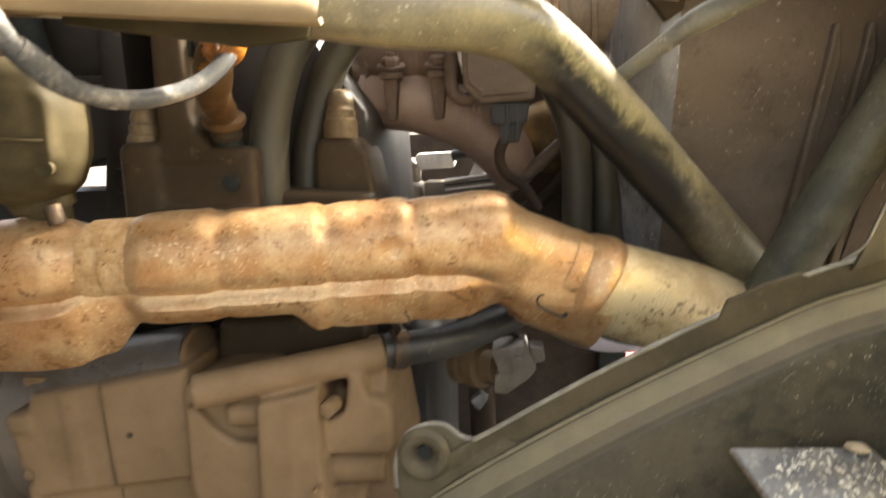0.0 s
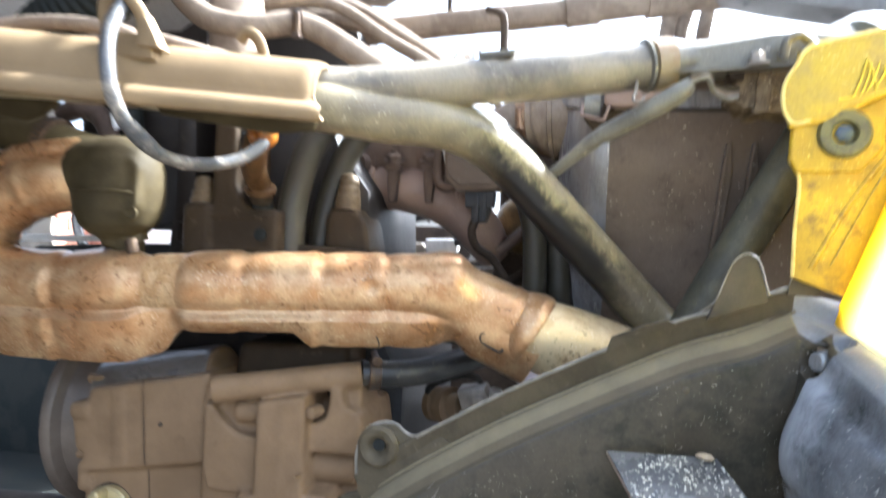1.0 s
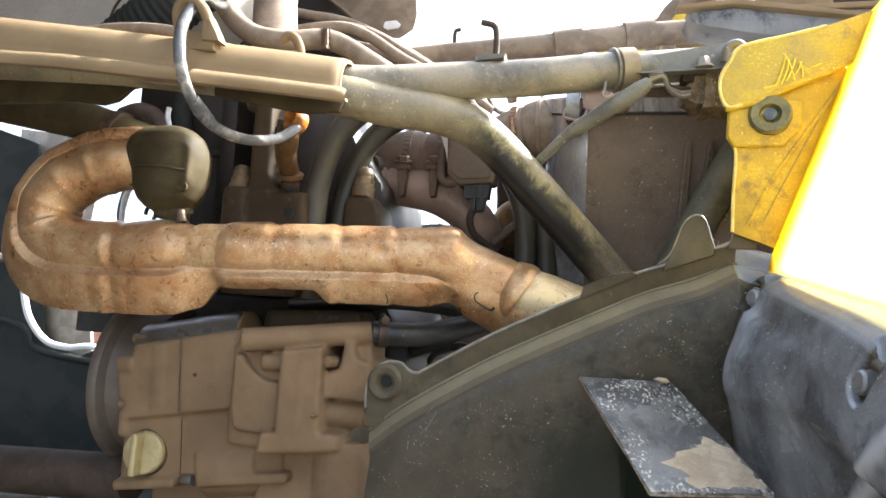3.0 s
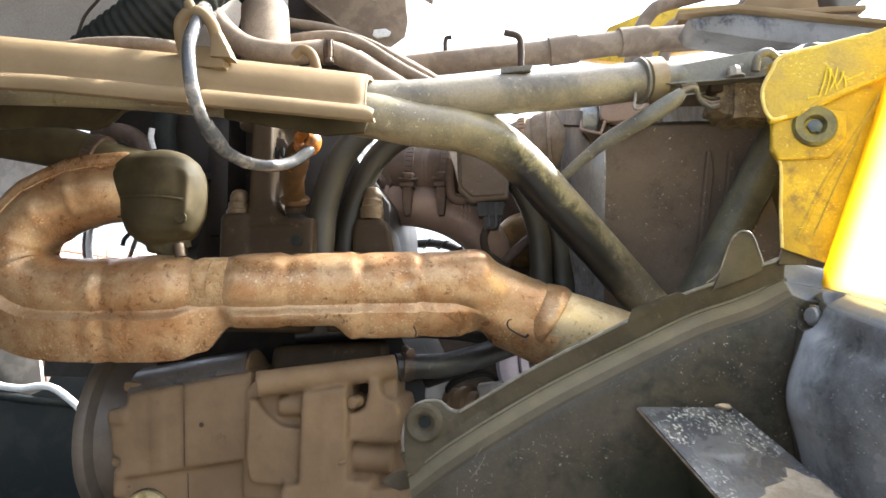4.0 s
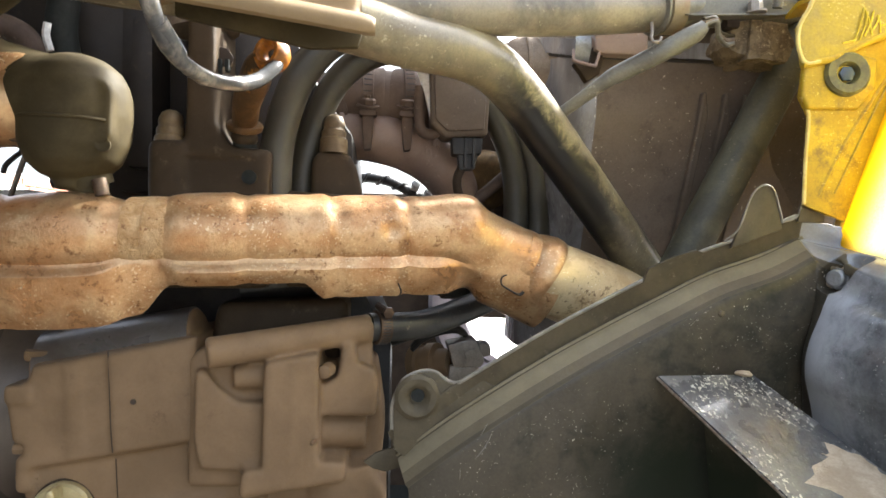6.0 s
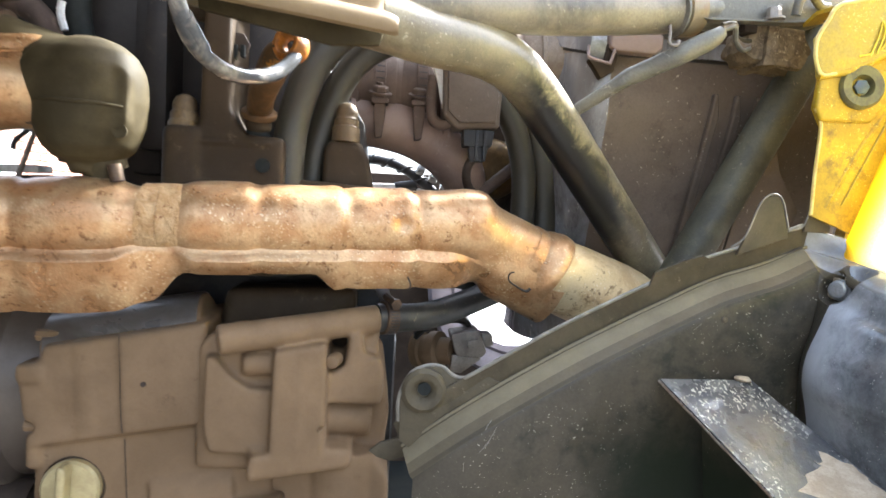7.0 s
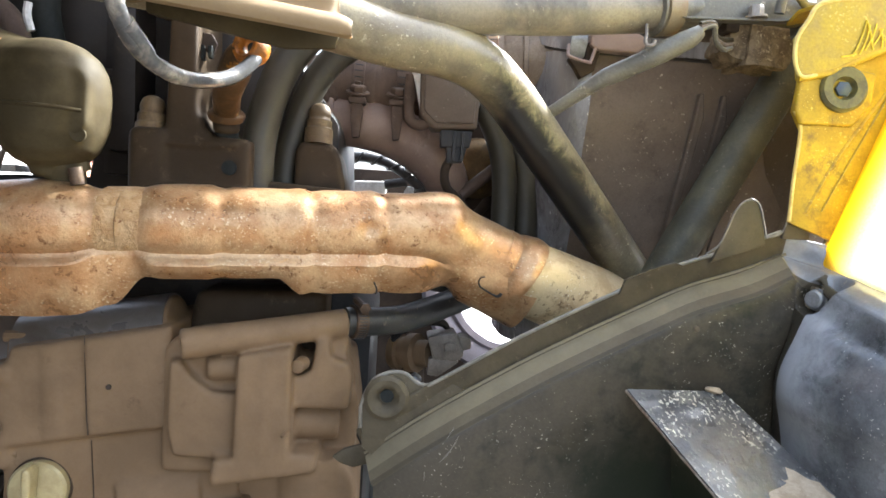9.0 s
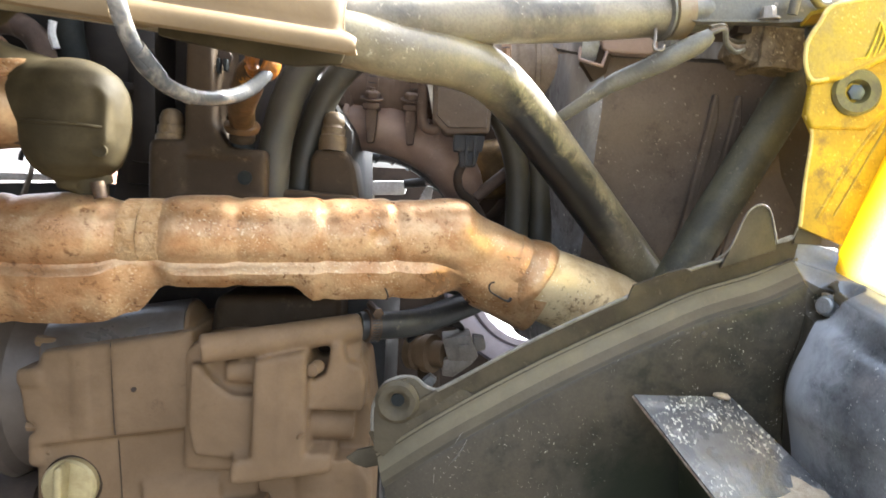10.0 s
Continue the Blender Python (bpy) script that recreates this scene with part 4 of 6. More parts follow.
        prism([(-0.086, 0.560), (-0.034, 0.556), (-0.032, 0.584), (-0.036, 0.596), (-0.050, 0.601), (-0.052, 0.618), (-0.062, 0.618), (-0.066, 0.590), (-0.086, 0.582)], 0.397, 0.47, 0.004, skew=0.22),
        prism([(-0.09, 0.50), (-0.030, 0.50), (-0.026, 0.545), (-0.034, 0.596), (-0.09, 0.60)], 0.424, 0.50, 0.006),
        prism([(-0.0655, 0.59), (-0.038, 0.59), (-0.038, 0.626), (-0.0655, 0.626)], 0.414, 0.47, 0.004),
        tube([(-0.090, 0.414, 0.543), (-0.044, 0.424, 0.541)], 0.0160, 28, 2),
        tube([(-0.1455, 0.3890, 0.5925), (-0.112, 0.3900, 0.5940)], 0.0098, 20, 2),
        # lower body, swelling towards the outlet
        prism([(-0.155, 0.38), (-0.035, 0.38), (-0.024, 0.430), (-0.024, 0.492), (-0.036, 0.512), (-0.152, 0.524)], 0.402, 0.50, 0.008, segments=3),
        tube([(-0.066, 0.428, 0.515), (-0.064, 0.428, 0.440)], 0.036, 30, 3)], "dust", pump, voxel=0.0017, rounds=12)
    for x, y, z, r in ((-0.0745, 0.389, 0.5965, 0.0058), (-0.0815, 0.376, 0.544, 0.0016)):
        part("cover_bolt", lathe([(r, -0.01), (r, 0.003), (r * 0.9, 0.005), (r * 0.5, 0.0058), (0, 0.0058)], (x, y, z), (-0.2, -1, 0), 18), "dust", pump)
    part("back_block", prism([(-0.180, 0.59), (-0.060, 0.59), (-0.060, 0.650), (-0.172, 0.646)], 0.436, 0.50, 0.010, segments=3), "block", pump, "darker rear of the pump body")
    part("lower_pipe", tube([(-0.195, 0.41, 0.398), (-0.12, 0.41, 0.402)], 0.012, 16, 2), "dust", pump)
    part("pipe_flange", lathe([(0.012, 0), (0.016, 0.001), (0.016, 0.006), (0.012, 0.007)], (-0.150, 0.41, 0.4005), (1, 0, 0.05), 20), "dust", pump)

    hose = thing("coolant_hose", (0.02, 0.47, 0.60), "black coolant hose clamped onto the pump outlet", "hose")
    run = part("hose_run", tube([(-0.042, 0.4235, 0.6272), (-0.015, 0.436, 0.6265), (0.010, 0.450, 0.628), (0.045, 0.475, 0.637), (0.085, 0.50, 0.650), (0.14, 0.54, 0.660)], 0.0125, 24), "rubber", hose)
    clamp_band((-0.0365, 0.4258, 0.6270), (-0.0265, 0.4305, 0.6268), 0.0135, "rust_dark", run, screw=(-0.2, -0.3, 1))
    second = thing("coolant_hose", (0.0, 0.5, 0.66), "second black hose passing under the exhaust", "hose")
    part("hose_run", tube([(-0.16, 0.48, 0.655), (-0.06, 0.49, 0.665), (0.02, 0.50, 0.662), (0.09, 0.52, 0.648), (0.14, 0.56, 0.63)], 0.013, 20), "rubber", second)
    part("hose_run", tube([(-0.03, 0.52, 0.60), (0.02, 0.51, 0.620), (0.07, 0.52, 0.646), (0.12, 0.55, 0.665)], 0.0075, 14), "rubber", second)


build_engine()

# ---- rubber elbow and its hoses ----
def build_elbow():
    e = thing("rubber_elbow", (-0.25, 0.375, 0.73), "dusty moulded rubber elbow with a clamped inlet", "rubber elbow")
    body = cast("elbow_body", [lathe([(0.0, 0.735), (0.0135, 0.7355), (0.0140, 0.7430), (0.0230, 0.7465), (0.0320, 0.7550), (0.0370, 0.7680), (0.0388, 0.7810), (0.0388, 0.7840), (0.0398, 0.7870), (0.0395, 0.8010), (0.0375, 0.8120), (0.0320, 0.8225), (0.0220, 0.8305), (0.0110, 0.8345), (0.0, 0.8355)], (-0.2590, 0.370, 0.0), (0, 0, 1), 40),
                               tube([(-0.322, 0.366, 0.8255, 0.0205), (-0.308, 0.367, 0.8205, 0.0225), (-0.294, 0.370, 0.8130, 0.0270), (-0.282, 0.368, 0.8050, 0.0325), (-0.267, 0.368, 0.7990, 0.0360), (-0.256, 0.368, 0.7950, 0.0360)], sides=32),
                               tube([(-0.2490, 0.372, 0.748, 0.0130), (-0.2475, 0.374, 0.70, 0.0125)], sides=24, steps=2),
                               prism([(-0.256, 0.764), (-0.2290, 0.765), (-0.2235, 0.772), (-0.2225, 0.806), (-0.228, 0.813), (-0.256, 0.820)], 0.3430, 0.39, 0.010, segments=4)], "elbow", e, voxel=0.0019, rounds=12)
    for x, z in ((-0.2195, 0.8015), (-0.2185, 0.7665)):
        part("boss_notch", lathe([(0.0052, -0.004), (0.0050, 0.0006), (0.0035, 0.0002), (0, -0.0006)], (x - 0.0105, 0.3445, z), (0.25, -1, 0), 14), "elbow", body)
    part("mould_seam", tube([(-0.2955, 0.355, 0.7860), (-0.2835, 0.3400, 0.7850), (-0.2695, 0.3320, 0.7845), (-0.2555, 0.3310, 0.7840), (-0.2415, 0.3350, 0.7840), (-0.2265, 0.3430, 0.7830)], 0.0014, 8), "elbow", body)
    part("neck_clamp", tube([(-0.2490, 0.3715, 0.7470, 0.0152), (-0.2480, 0.373, 0.7400, 0.0155)], sides=24, steps=2), "elbow", body)
    part("neck_screw", tube([(-0.2370, 0.3580, 0.743), (-0.2340, 0.3580, 0.731)], 0.0052, 10, 3), "rust_dark", body)
    inlet = part("inlet_hose", tube([(-0.60, 0.366, 0.885), (-0.46, 0.366, 0.858), (-0.372, 0.366, 0.8415), (-0.34, 0.366, 0.8330), (-0.308, 0.367, 0.8215)], 0.0208, 28), "elbow", e, "dark olive rubber inlet hose")
    clamp_band((-0.331, 0.3662, 0.8300), (-0.320, 0.3664, 0.8265), 0.0222, "rust_dark", inlet, screw=(-0.1, -0.8, -0.9))
    flange = part("exhaust_flange", prism(rect(-0.300, -0.284, 0.768, 0.812), 0.352, 0.40, 0.004), "rust_dark", e, "rusty bolted pipe flange")
    part("flange_bolt", hex_bolt((-0.302, 0.352, 0.778), (-1, -0.3, 0), 0.005, 0.006), "rust_dark", flange)
    part("flange_bolt", hex_bolt((-0.302, 0.352, 0.806), (-1, -0.3, 0), 0.005, 0.006), "rust_dark", flange)
    # pale pipe passing up between the inlet and the bracket
    stub = thing("vent_pipe", (-0.32, 0.44, 0.85), "dusty vent pipe rising behind the inlet hose", "pipe")
    part("pipe_run", tube([(-0.375, 0.435, 0.868), (-0.350, 0.43, 0.872), (-0.330, 0.43, 0.866), (-0.318, 0.43, 0.850), (-0.312, 0.43, 0.82)], 0.0105, 18), "dust_duct", stub)
    part("pipe_tie", tube([(-0.300, 0.418, 0.850), (-0.303, 0.417, 0.862), (-0.302, 0.417, 0.872)], 0.0032, 8), "white", stub, "white cable tie end")
    part("dark_sleeve", tube([(-0.300, 0.44, 0.90), (-0.302, 0.44, 0.872), (-0.296, 0.44, 0.84)], 0.0125, 16), "soot", stub)


build_elbow()

# ---- two large hoses looping behind the frame ----
def build_loops():
    for pts, r, words in (
        ([(-0.124, 0.44, 0.66), (-0.1245, 0.44, 0.745), (-0.1200, 0.441, 0.797), (-0.1020, 0.443, 0.847), (-0.068, 0.449, 0.882), (-0.020, 0.468, 0.892), (0.020, 0.490, 0.888), (0.052, 0.510, 0.875), (0.086, 0.530, 0.848), (0.113, 0.544, 0.815), (0.128, 0.550, 0.775), (0.132, 0.553, 0.73), (0.134, 0.556, 0.692), (0.146, 0.575, 0.664), (0.172, 0.605, 0.655)], 0.0142, "thick black rubber hose looping round behind the exhaust"),
        ([(-0.107, 0.478, 0.66), (-0.107, 0.478, 0.745), (-0.0965, 0.479, 0.803), (-0.0745, 0.480, 0.850), (-0.041, 0.484, 0.8765), (0.000, 0.494, 0.882), (0.036, 0.508, 0.870), (0.069, 0.523, 0.844), (0.0925, 0.533, 0.808), (0.1045, 0.539, 0.770), (0.1070, 0.541, 0.73), (0.108, 0.545, 0.69), (0.116, 0.568, 0.656), (0.140, 0.602, 0.644), (0.170, 0.630, 0.642)], 0.0128, "thick black rubber hose looping beside its twin")):
        h = thing("radiator_hose", (pts[0][0], pts[0][1], pts[0][2]), words, "hose", group="looping radiator hoses")
        run = part("hose_run", tube(pts, r, 24), "rubber_loop", h)
        a, b = Vector(pts[0]) + Vector((0, 0, 0.012)), Vector(pts[0]) + Vector((0, 0, 0.024))
        clamp_band(a, b, r + 0.0006, "rust_clamp", run)


build_loops()

# ---- intake behind ----
def build_intake():
    it = thing("intake_duct", (-0.03, 0.57, 0.78), "grimy clamped intake duct behind the hoses", "intake duct")
    duct = part("duct", tube([(-0.105, 0.575, 0.852, 0.026), (-0.085, 0.575, 0.851, 0.030), (-0.06, 0.575, 0.850, 0.0365), (-0.035, 0.577, 0.849, 0.0375), (-0.030, 0.577, 0.849, 0.0352), (-0.022, 0.578, 0.849, 0.0352), (-0.018, 0.578, 0.849, 0.0378), (0.0, 0.58, 0.849, 0.0378), (0.012, 0.582, 0.850, 0.034)], sides=36), "dust_duct", it)
    clamp_band((-0.058, 0.575, 0.850), (-0.046, 0.576, 0.8495), 0.0372, "dust_duct", duct, screw=(0, -1, -0.25))
    clamp_band((-0.014, 0.578, 0.849), (-0.002, 0.579, 0.849), 0.0388, "dust_duct", duct, screw=(0, -1, -0.35))
    for x in (-0.048, -0.008):
        part("clamp_post", prism([(x - 0.0035, 0.792), (x + 0.0035, 0.793), (x + 0.0060, 0.818), (x + 0.0050, 0.834), (x - 0.0055, 0.834), (x - 0.0060, 0.816)], 0.526, 0.540, 0.0018), "dust_duct", duct)
        part("clamp_nut", prism(rect(x - 0.0085, x + 0.0085, 0.826, 0.832), 0.523, 0.541, 0.0018), "dust_duct", duct)
        part("clamp_bolt", hex_bolt((x, 0.532, 0.838), (0.05, -0.35, 1), 0.0080, 0.0065), "dust_duct", duct)
        part("bolt_shank", tube([(x, 0.533, 0.830), (x, 0.532, 0.840)], 0.004, 10, 2), "dust_duct", duct)
    part("side_hub", lathe([(0.019, 0), (0.020, 0.002), (0.020, 0.010), (0.014, 0.012), (0.013, 0.020), (0, 0.021)], (-0.082, 0.560, 0.836), (-0.5, -0.8, -0.1), 24), "dust_duct", it)
    # wide pipe sweeping down to the right below it
    low = part("lower_elbow", tube([(-0.084, 0.562, 0.810, 0.020), (-0.076, 0.562, 0.8115, 0.0255), (-0.05, 0.562, 0.8110, 0.0262), (-0.02, 0.562, 0.8060, 0.0268), (0.004, 0.564, 0.7970, 0.0268), (0.026, 0.567, 0.7830, 0.0262), (0.044, 0.574, 0.764, 0.025), (0.054, 0.60, 0.745, 0.022)], sides=34), "duct_pink", it, "pinkish dusty lower elbow")
    part("elbow_lip", lathe([(0.0262, 0), (0.0285, 0.001), (0.0285, 0.005), (0.0262, 0.006)], (-0.078, 0.562, 0.8112), (1, 0, -0.02), 32), "duct_pink", low)
    for k in range(7):
        # embossed marks that cannot be read
        a = 0.010 + 0.0045 * (k % 4)
        z = 0.806 - 0.011 * (k // 4) - 0.4 * (a - 0.010)
        part("embossed_mark", prism(rect(a, a + 0.0028, z - 0.0035, z + 0.0035), 0.5375 + 0.002 * (k // 4 == 0), 0.547, 0.0008), "duct_pink", low)
    up = thing("air_duct", (0.11, 0.56, 0.84), "brown dusty air duct with a tightened band", "air duct")
    d2 = part("duct", tube([(0.040, 0.575, 0.868, 0.026), (0.072, 0.568, 0.876, 0.030), (0.090, 0.565, 0.880, 0.0335), (0.104, 0.562, 0.882, 0.0335), (0.112, 0.56, 0.883, 0.037), (0.130, 0.557, 0.884, 0.038), (0.158, 0.553, 0.886, 0.038)], sides=34), "rubber_dusty", up)
    clamp_band((0.086, 0.5655, 0.8795), (0.096, 0.5640, 0.8805), 0.0345, "rust_clamp", d2, screw=(0, -1, 0.1))
    part("duct_rib", lathe([(0.0375, 0), (0.0405, 0.001), (0.0405, 0.005), (0.0375, 0.006)], (0.117, 0.5592, 0.8832), (1, -0.1, 0.04), 34), "rubber_dusty", d2)
    part("duct_lug", prism([(0.076, 0.918), (0.088, 0.920), (0.090, 0.940), (0.082, 0.946), (0.074, 0.940)], 0.548, 0.56, 0.003), "rubber_dusty", d2)
    hs = thing("clutch_housing", (0.08, 0.70, 0.60), "grimy brown clutch housing behind the hoses", "clutch housing")
    part("housing_body", prism([(0.045, 0.66), (0.20, 0.62), (0.20, 0.90), (0.05, 0.90), (0.055, 0.80)], 0.655, 0.76, 0.012, segments=3), "dust_dark", hs)
    part("housing_dome", lathe([(0.036, 0), (0.0355, 0.006), (0.032, 0.014), (0.025, 0.020), (0.014, 0.024), (0, 0.025)], (0.088, 0.640, 0.775), (-0.1, -1, 0.05), 30), "brass_dull", hs, "dull brass-brown domed cap")
    part("housing_rib", tube([(0.06, 0.655, 0.70), (0.10, 0.652, 0.73), (0.16, 0.655, 0.84)], 0.006, 10), "dust_dark", hs)
    sens = thing("sensor_box", (0.04, 0.51, 0.815), "dusty black sensor box with a plug hanging below", "sensor")
    part("box_body", prism([(0.014, 0.816), (0.028, 0.803), (0.070, 0.806), (0.072, 0.858), (0.044, 0.872), (0.012, 0.872)], 0.500, 0.54, 0.004, segments=3), "panel", sens)
    part("box_lid", prism([(0.018, 0.820), (0.030, 0.809), (0.066, 0.811), (0.068, 0.852), (0.042, 0.866), (0.016, 0.866)], 0.4972, 0.503, 0.002), "panel", sens)
    plug = part("plug", prism([(0.036, 0.787), (0.064, 0.788), (0.066, 0.804), (0.035, 0.804)], 0.503, 0.525, 0.002), "black", sens)
    part("plug_latch", prism([(0.043, 0.772), (0.058, 0.773), (0.062, 0.790), (0.041, 0.790)], 0.506, 0.520, 0.002), "black", plug)
    part("plug_rib", prism(rect(0.047, 0.050, 0.774, 0.803), 0.500, 0.506, 0.0008), "black", plug)
    part("plug_rib", prism(rect(0.055, 0.058, 0.774, 0.803), 0.500, 0.506, 0.0008), "black", plug)
    part("lead", tube([(0.050, 0.512, 0.782), (0.042, 0.515, 0.765), (0.046, 0.525, 0.748), (0.062, 0.54, 0.735), (0.075, 0.55, 0.715)], 0.0045, 10), "dust_dark", plug)
    strip = part("side_strip", prism([(-0.002, 0.878), (0.0125, 0.878), (0.0140, 0.848), (0.0140, 0.822), (0.0085, 0.846)], 0.512, 0.520, 0.001), "white", sens, "white strip beside the box")
    part("strip_hook", tube([(0.004, 0.520, 0.856), (0.003, 0.520, 0.828), (0.006, 0.519, 0.812), (0.016, 0.518, 0.808), (0.024, 0.518, 0.813)], 0.0055, 12), "dust_duct", sens)
    low = thing("drain_sensor", (0.04, 0.52, 0.575), "grimy round sensor with a square connector", "sensor")
    part("sensor_body", lathe([(0.0, 0), (0.012, 0), (0.0185, 0.002), (0.0185, 0.010), (0.0155, 0.012), (0.0155, 0.019), (0.020, 0.021), (0.020, 0.030), (0.014, 0.032), (0.014, 0.046), (0, 0.046)], (0.002, 0.545, 0.575), (0.82, -0.55, 0.1), 28), "dust", low)
    conn = part("connector", prism([(0.041, 0.577), (0.034, 0.600), (0.063, 0.605), (0.072, 0.583), (0.068, 0.577)], 0.505, 0.54, 0.003), "dust_grey", low, "pale dusty square connector")
    part("connector_shelf", prism([(0.036, 0.560), (0.047, 0.559), (0.068, 0.575), (0.062, 0.579), (0.037, 0.578)], 0.509, 0.54, 0.0025), "dust_grey", conn)
    part("connector_latch", prism([(0.052, 0.586), (0.064, 0.588), (0.062, 0.596), (0.051, 0.594)], 0.5025, 0.51, 0.001), "dust_grey", conn)
    part("side_plug", prism([(0.068, 0.585), (0.080, 0.588), (0.078, 0.600), (0.066, 0.601)], 0.512, 0.535, 0.003), "dust_grey", conn)
    part("sensor_tab", prism([(0.016, 0.556), (0.024, 0.548), (0.031, 0.558), (0.024, 0.563)], 0.500, 0.512, 0.001), "steel_dusty", low)
    for k in range(2):
        part("lead", tube([(0.000, 0.522, 0.592 + 0.003 * k), (0.012, 0.515, 0.604 + 0.004 * k), (0.035, 0.52, 0.611 + 0.005 * k), (0.052, 0.53, 0.608 + 0.002 * k), (0.058, 0.535, 0.598)], 0.0028, 8), "black", low)
    part("sensor_stem", tube([(0.022, 0.535, 0.575), (0.024, 0.56, 0.50), (0.024, 0.57, 0.29)], 0.012, 14), "dust_dark", low)
    rod = thing("link_rod", (0.09, 0.55, 0.765), "thin dusty link rod behind the hoses", "rod")
    part("rod_bar", tube([(0.064, 0.57, 0.742), (0.122, 0.575, 0.792)], 0.0065, 12), "dust_duct", rod)


build_intake()

# ---- side panel ----
def build_panel():
    def leaning(bm):
        for v in bm.verts:
            v.co.y += 0.36 * max(0.0, 0.83 - v.co.z)
        return bm

    p = thing("airbox", (0.24, 0.56, 0.55), "dark brown dusty airbox side with sky sheen painted on its rounded corner", "airbox")

    def corner_line(out):
        """Plan of the box wall from its left side round the corner to the broad face."""
        line = [(0.128 - out, 0.62), (0.128 - out, 0.585)]
        for k in range(13):
            w = math.pi / 2 * k / 12
            line.append((0.176 - (0.048 + out) * math.cos(w), 0.556 - (0.060 + out) * math.sin(w)))
        return line + [(0.20, 0.496 - out), (0.26, 0.496 - out), (0.34, 0.496 - out), (0.45, 0.496 - out)]

    rows = [[(x + 0.010 * max(0.0, 0.80 - z) + 0.0015 * noise.noise(Vector((x * 30, y * 30, z * 22))), y + 0.36 * max(0.0, 0.83 - z), z) for z in np.linspace(0.58, 0.888, 26)] for x, y in corner_line(0.0)]
    shell = bmesh.new()
    grid = [[shell.verts.new(q) for q in row] for row in rows]
    for i, (u, v) in enumerate(zip(grid, grid[1:])):
        for k in range(len(u) - 1):
            shell.faces.new((u[k], u[k + 1], v[k + 1], v[k])).material_index = 1 if i > 13 else 0
    bmesh.ops.recalc_face_normals(shell, faces=shell.faces[:])
    bmesh.ops.solidify(shell, geom=shell.faces[:], thickness=0.003)
    side = part("box_side", shell, "panel_sheen", p)
    side.data.materials.append(M["panel"])
    # folded seam and lid flange above it, rising towards the back
    for name, key, out, lo, hi in (("seam", "deep_shade", 0.0022, -0.001, 0.0018), ("lid_flange", "panel_sheen", 0.0045, 0.002, 0.018)):
        part(name, sheet([[(x, y, 0.884 + 0.36 * max(0.0, y - 0.496) + h) for h in (lo, (lo + hi) / 2, hi)] for x, y in corner_line(out)[1:]], 0.002), key, p)
    part("lid", slab([[(0.132, 0.62, 0.945), (0.45, 0.62, 0.945)], [(0.132, 0.585, 0.934), (0.45, 0.585, 0.934)], [(0.148, 0.525, 0.911), (0.45, 0.525, 0.911)], [(0.176, 0.492, 0.901), (0.45, 0.492, 0.901)]], 0.004), "panel", p)
    part("lid_rim", prism(rect(0.221, 0.45, 0.8965, 0.928), 0.4935, 0.51, 0.002), "panel", p)
    for x in (0.283, 0.306, 0.328):
        part("pressed_rib", leaning(prism([(x - 0.0045 - 0.008, 0.62), (x + 0.0045 - 0.008, 0.62), (x + 0.004, 0.829), (x + 0.002, 0.853), (x - 0.002, 0.853), (x - 0.005, 0.829)], 0.4860, 0.50, 0.0035, segments=3)), "panel", p)
    part("round_tab", lathe([(0.0135, -0.004), (0.0132, 0.0), (0.0115, 0.0016), (0, 0.0018)], (0.262, 0.4945, 0.866), (0, -1, 0), 28), "panel", p)
    part("pale_bracket", prism([(0.169, 0.888), (0.176, 0.8845), (0.214, 0.884), (0.221, 0.890), (0.221, 0.910), (0.169, 0.909)], 0.478, 0.494, 0.0025, segments=3), "duct_pink", p, "pale dusty bracket on the lid")
    latch = part("latch", prism([(0.150, 0.8765), (0.157, 0.868), (0.1635, 0.8585), (0.1755, 0.8660), (0.1790, 0.880), (0.1785, 0.8935), (0.1690, 0.8935), (0.1660, 0.8785), (0.158, 0.8745)], 0.4845, 0.496, 0.0015), "block", p, "dark latch lug")
    strap = [[(x, 0.4885 - 0.0085 * math.sin(math.pi * k / 8), 0.8775 + 0.0345 * k / 8) for k in range(9)] for x in (0.1505, 0.1580, 0.1655)]
    part("latch_strap", sheet(strap, 0.0012), "steel_dusty", latch, "grey sheet-metal latch strap")
    part("latch_bail", tube([(0.1500, 0.4860, 0.8890), (0.1485, 0.4810, 0.8800), (0.1500, 0.4795, 0.8765), (0.1670, 0.4770, 0.8720), (0.1695, 0.4775, 0.8735), (0.1735, 0.4800, 0.8850), (0.1745, 0.4830, 0.8890)], 0.0016, 10), "duct_pink", latch)
    lead = thing("sheathed_lead", (0.18, 0.42, 0.85), "dusty sheathed wiring lead running to a plug", "wiring lead")
    part("sheath", tube([(0.105, 0.452, 0.803, 0.0050), (0.126, 0.440, 0.818, 0.0052), (0.150, 0.42, 0.836, 0.0058), (0.163, 0.414, 0.8455, 0.0070), (0.170, 0.411, 0.8490, 0.0078), (0.195, 0.397, 0.861, 0.0080), (0.212, 0.391, 0.8705, 0.0084), (0.224, 0.386, 0.8775, 0.0076), (0.231, 0.384, 0.8835, 0.0050)], sides=16), "frame", lead)
    for k in range(3):
        part("wire", tube([(0.230, 0.384, 0.884 + 0.002 * k), (0.243, 0.388, 0.889 + 0.001 * k), (0.250, 0.398, 0.880 + 0.002 * k), (0.262, 0.408, 0.876 + 0.004 * k), (0.272, 0.415, 0.880 + 0.003 * k)], 0.0022, 8), ("frame", "rubber_dusty", "elbow")[k], lead)
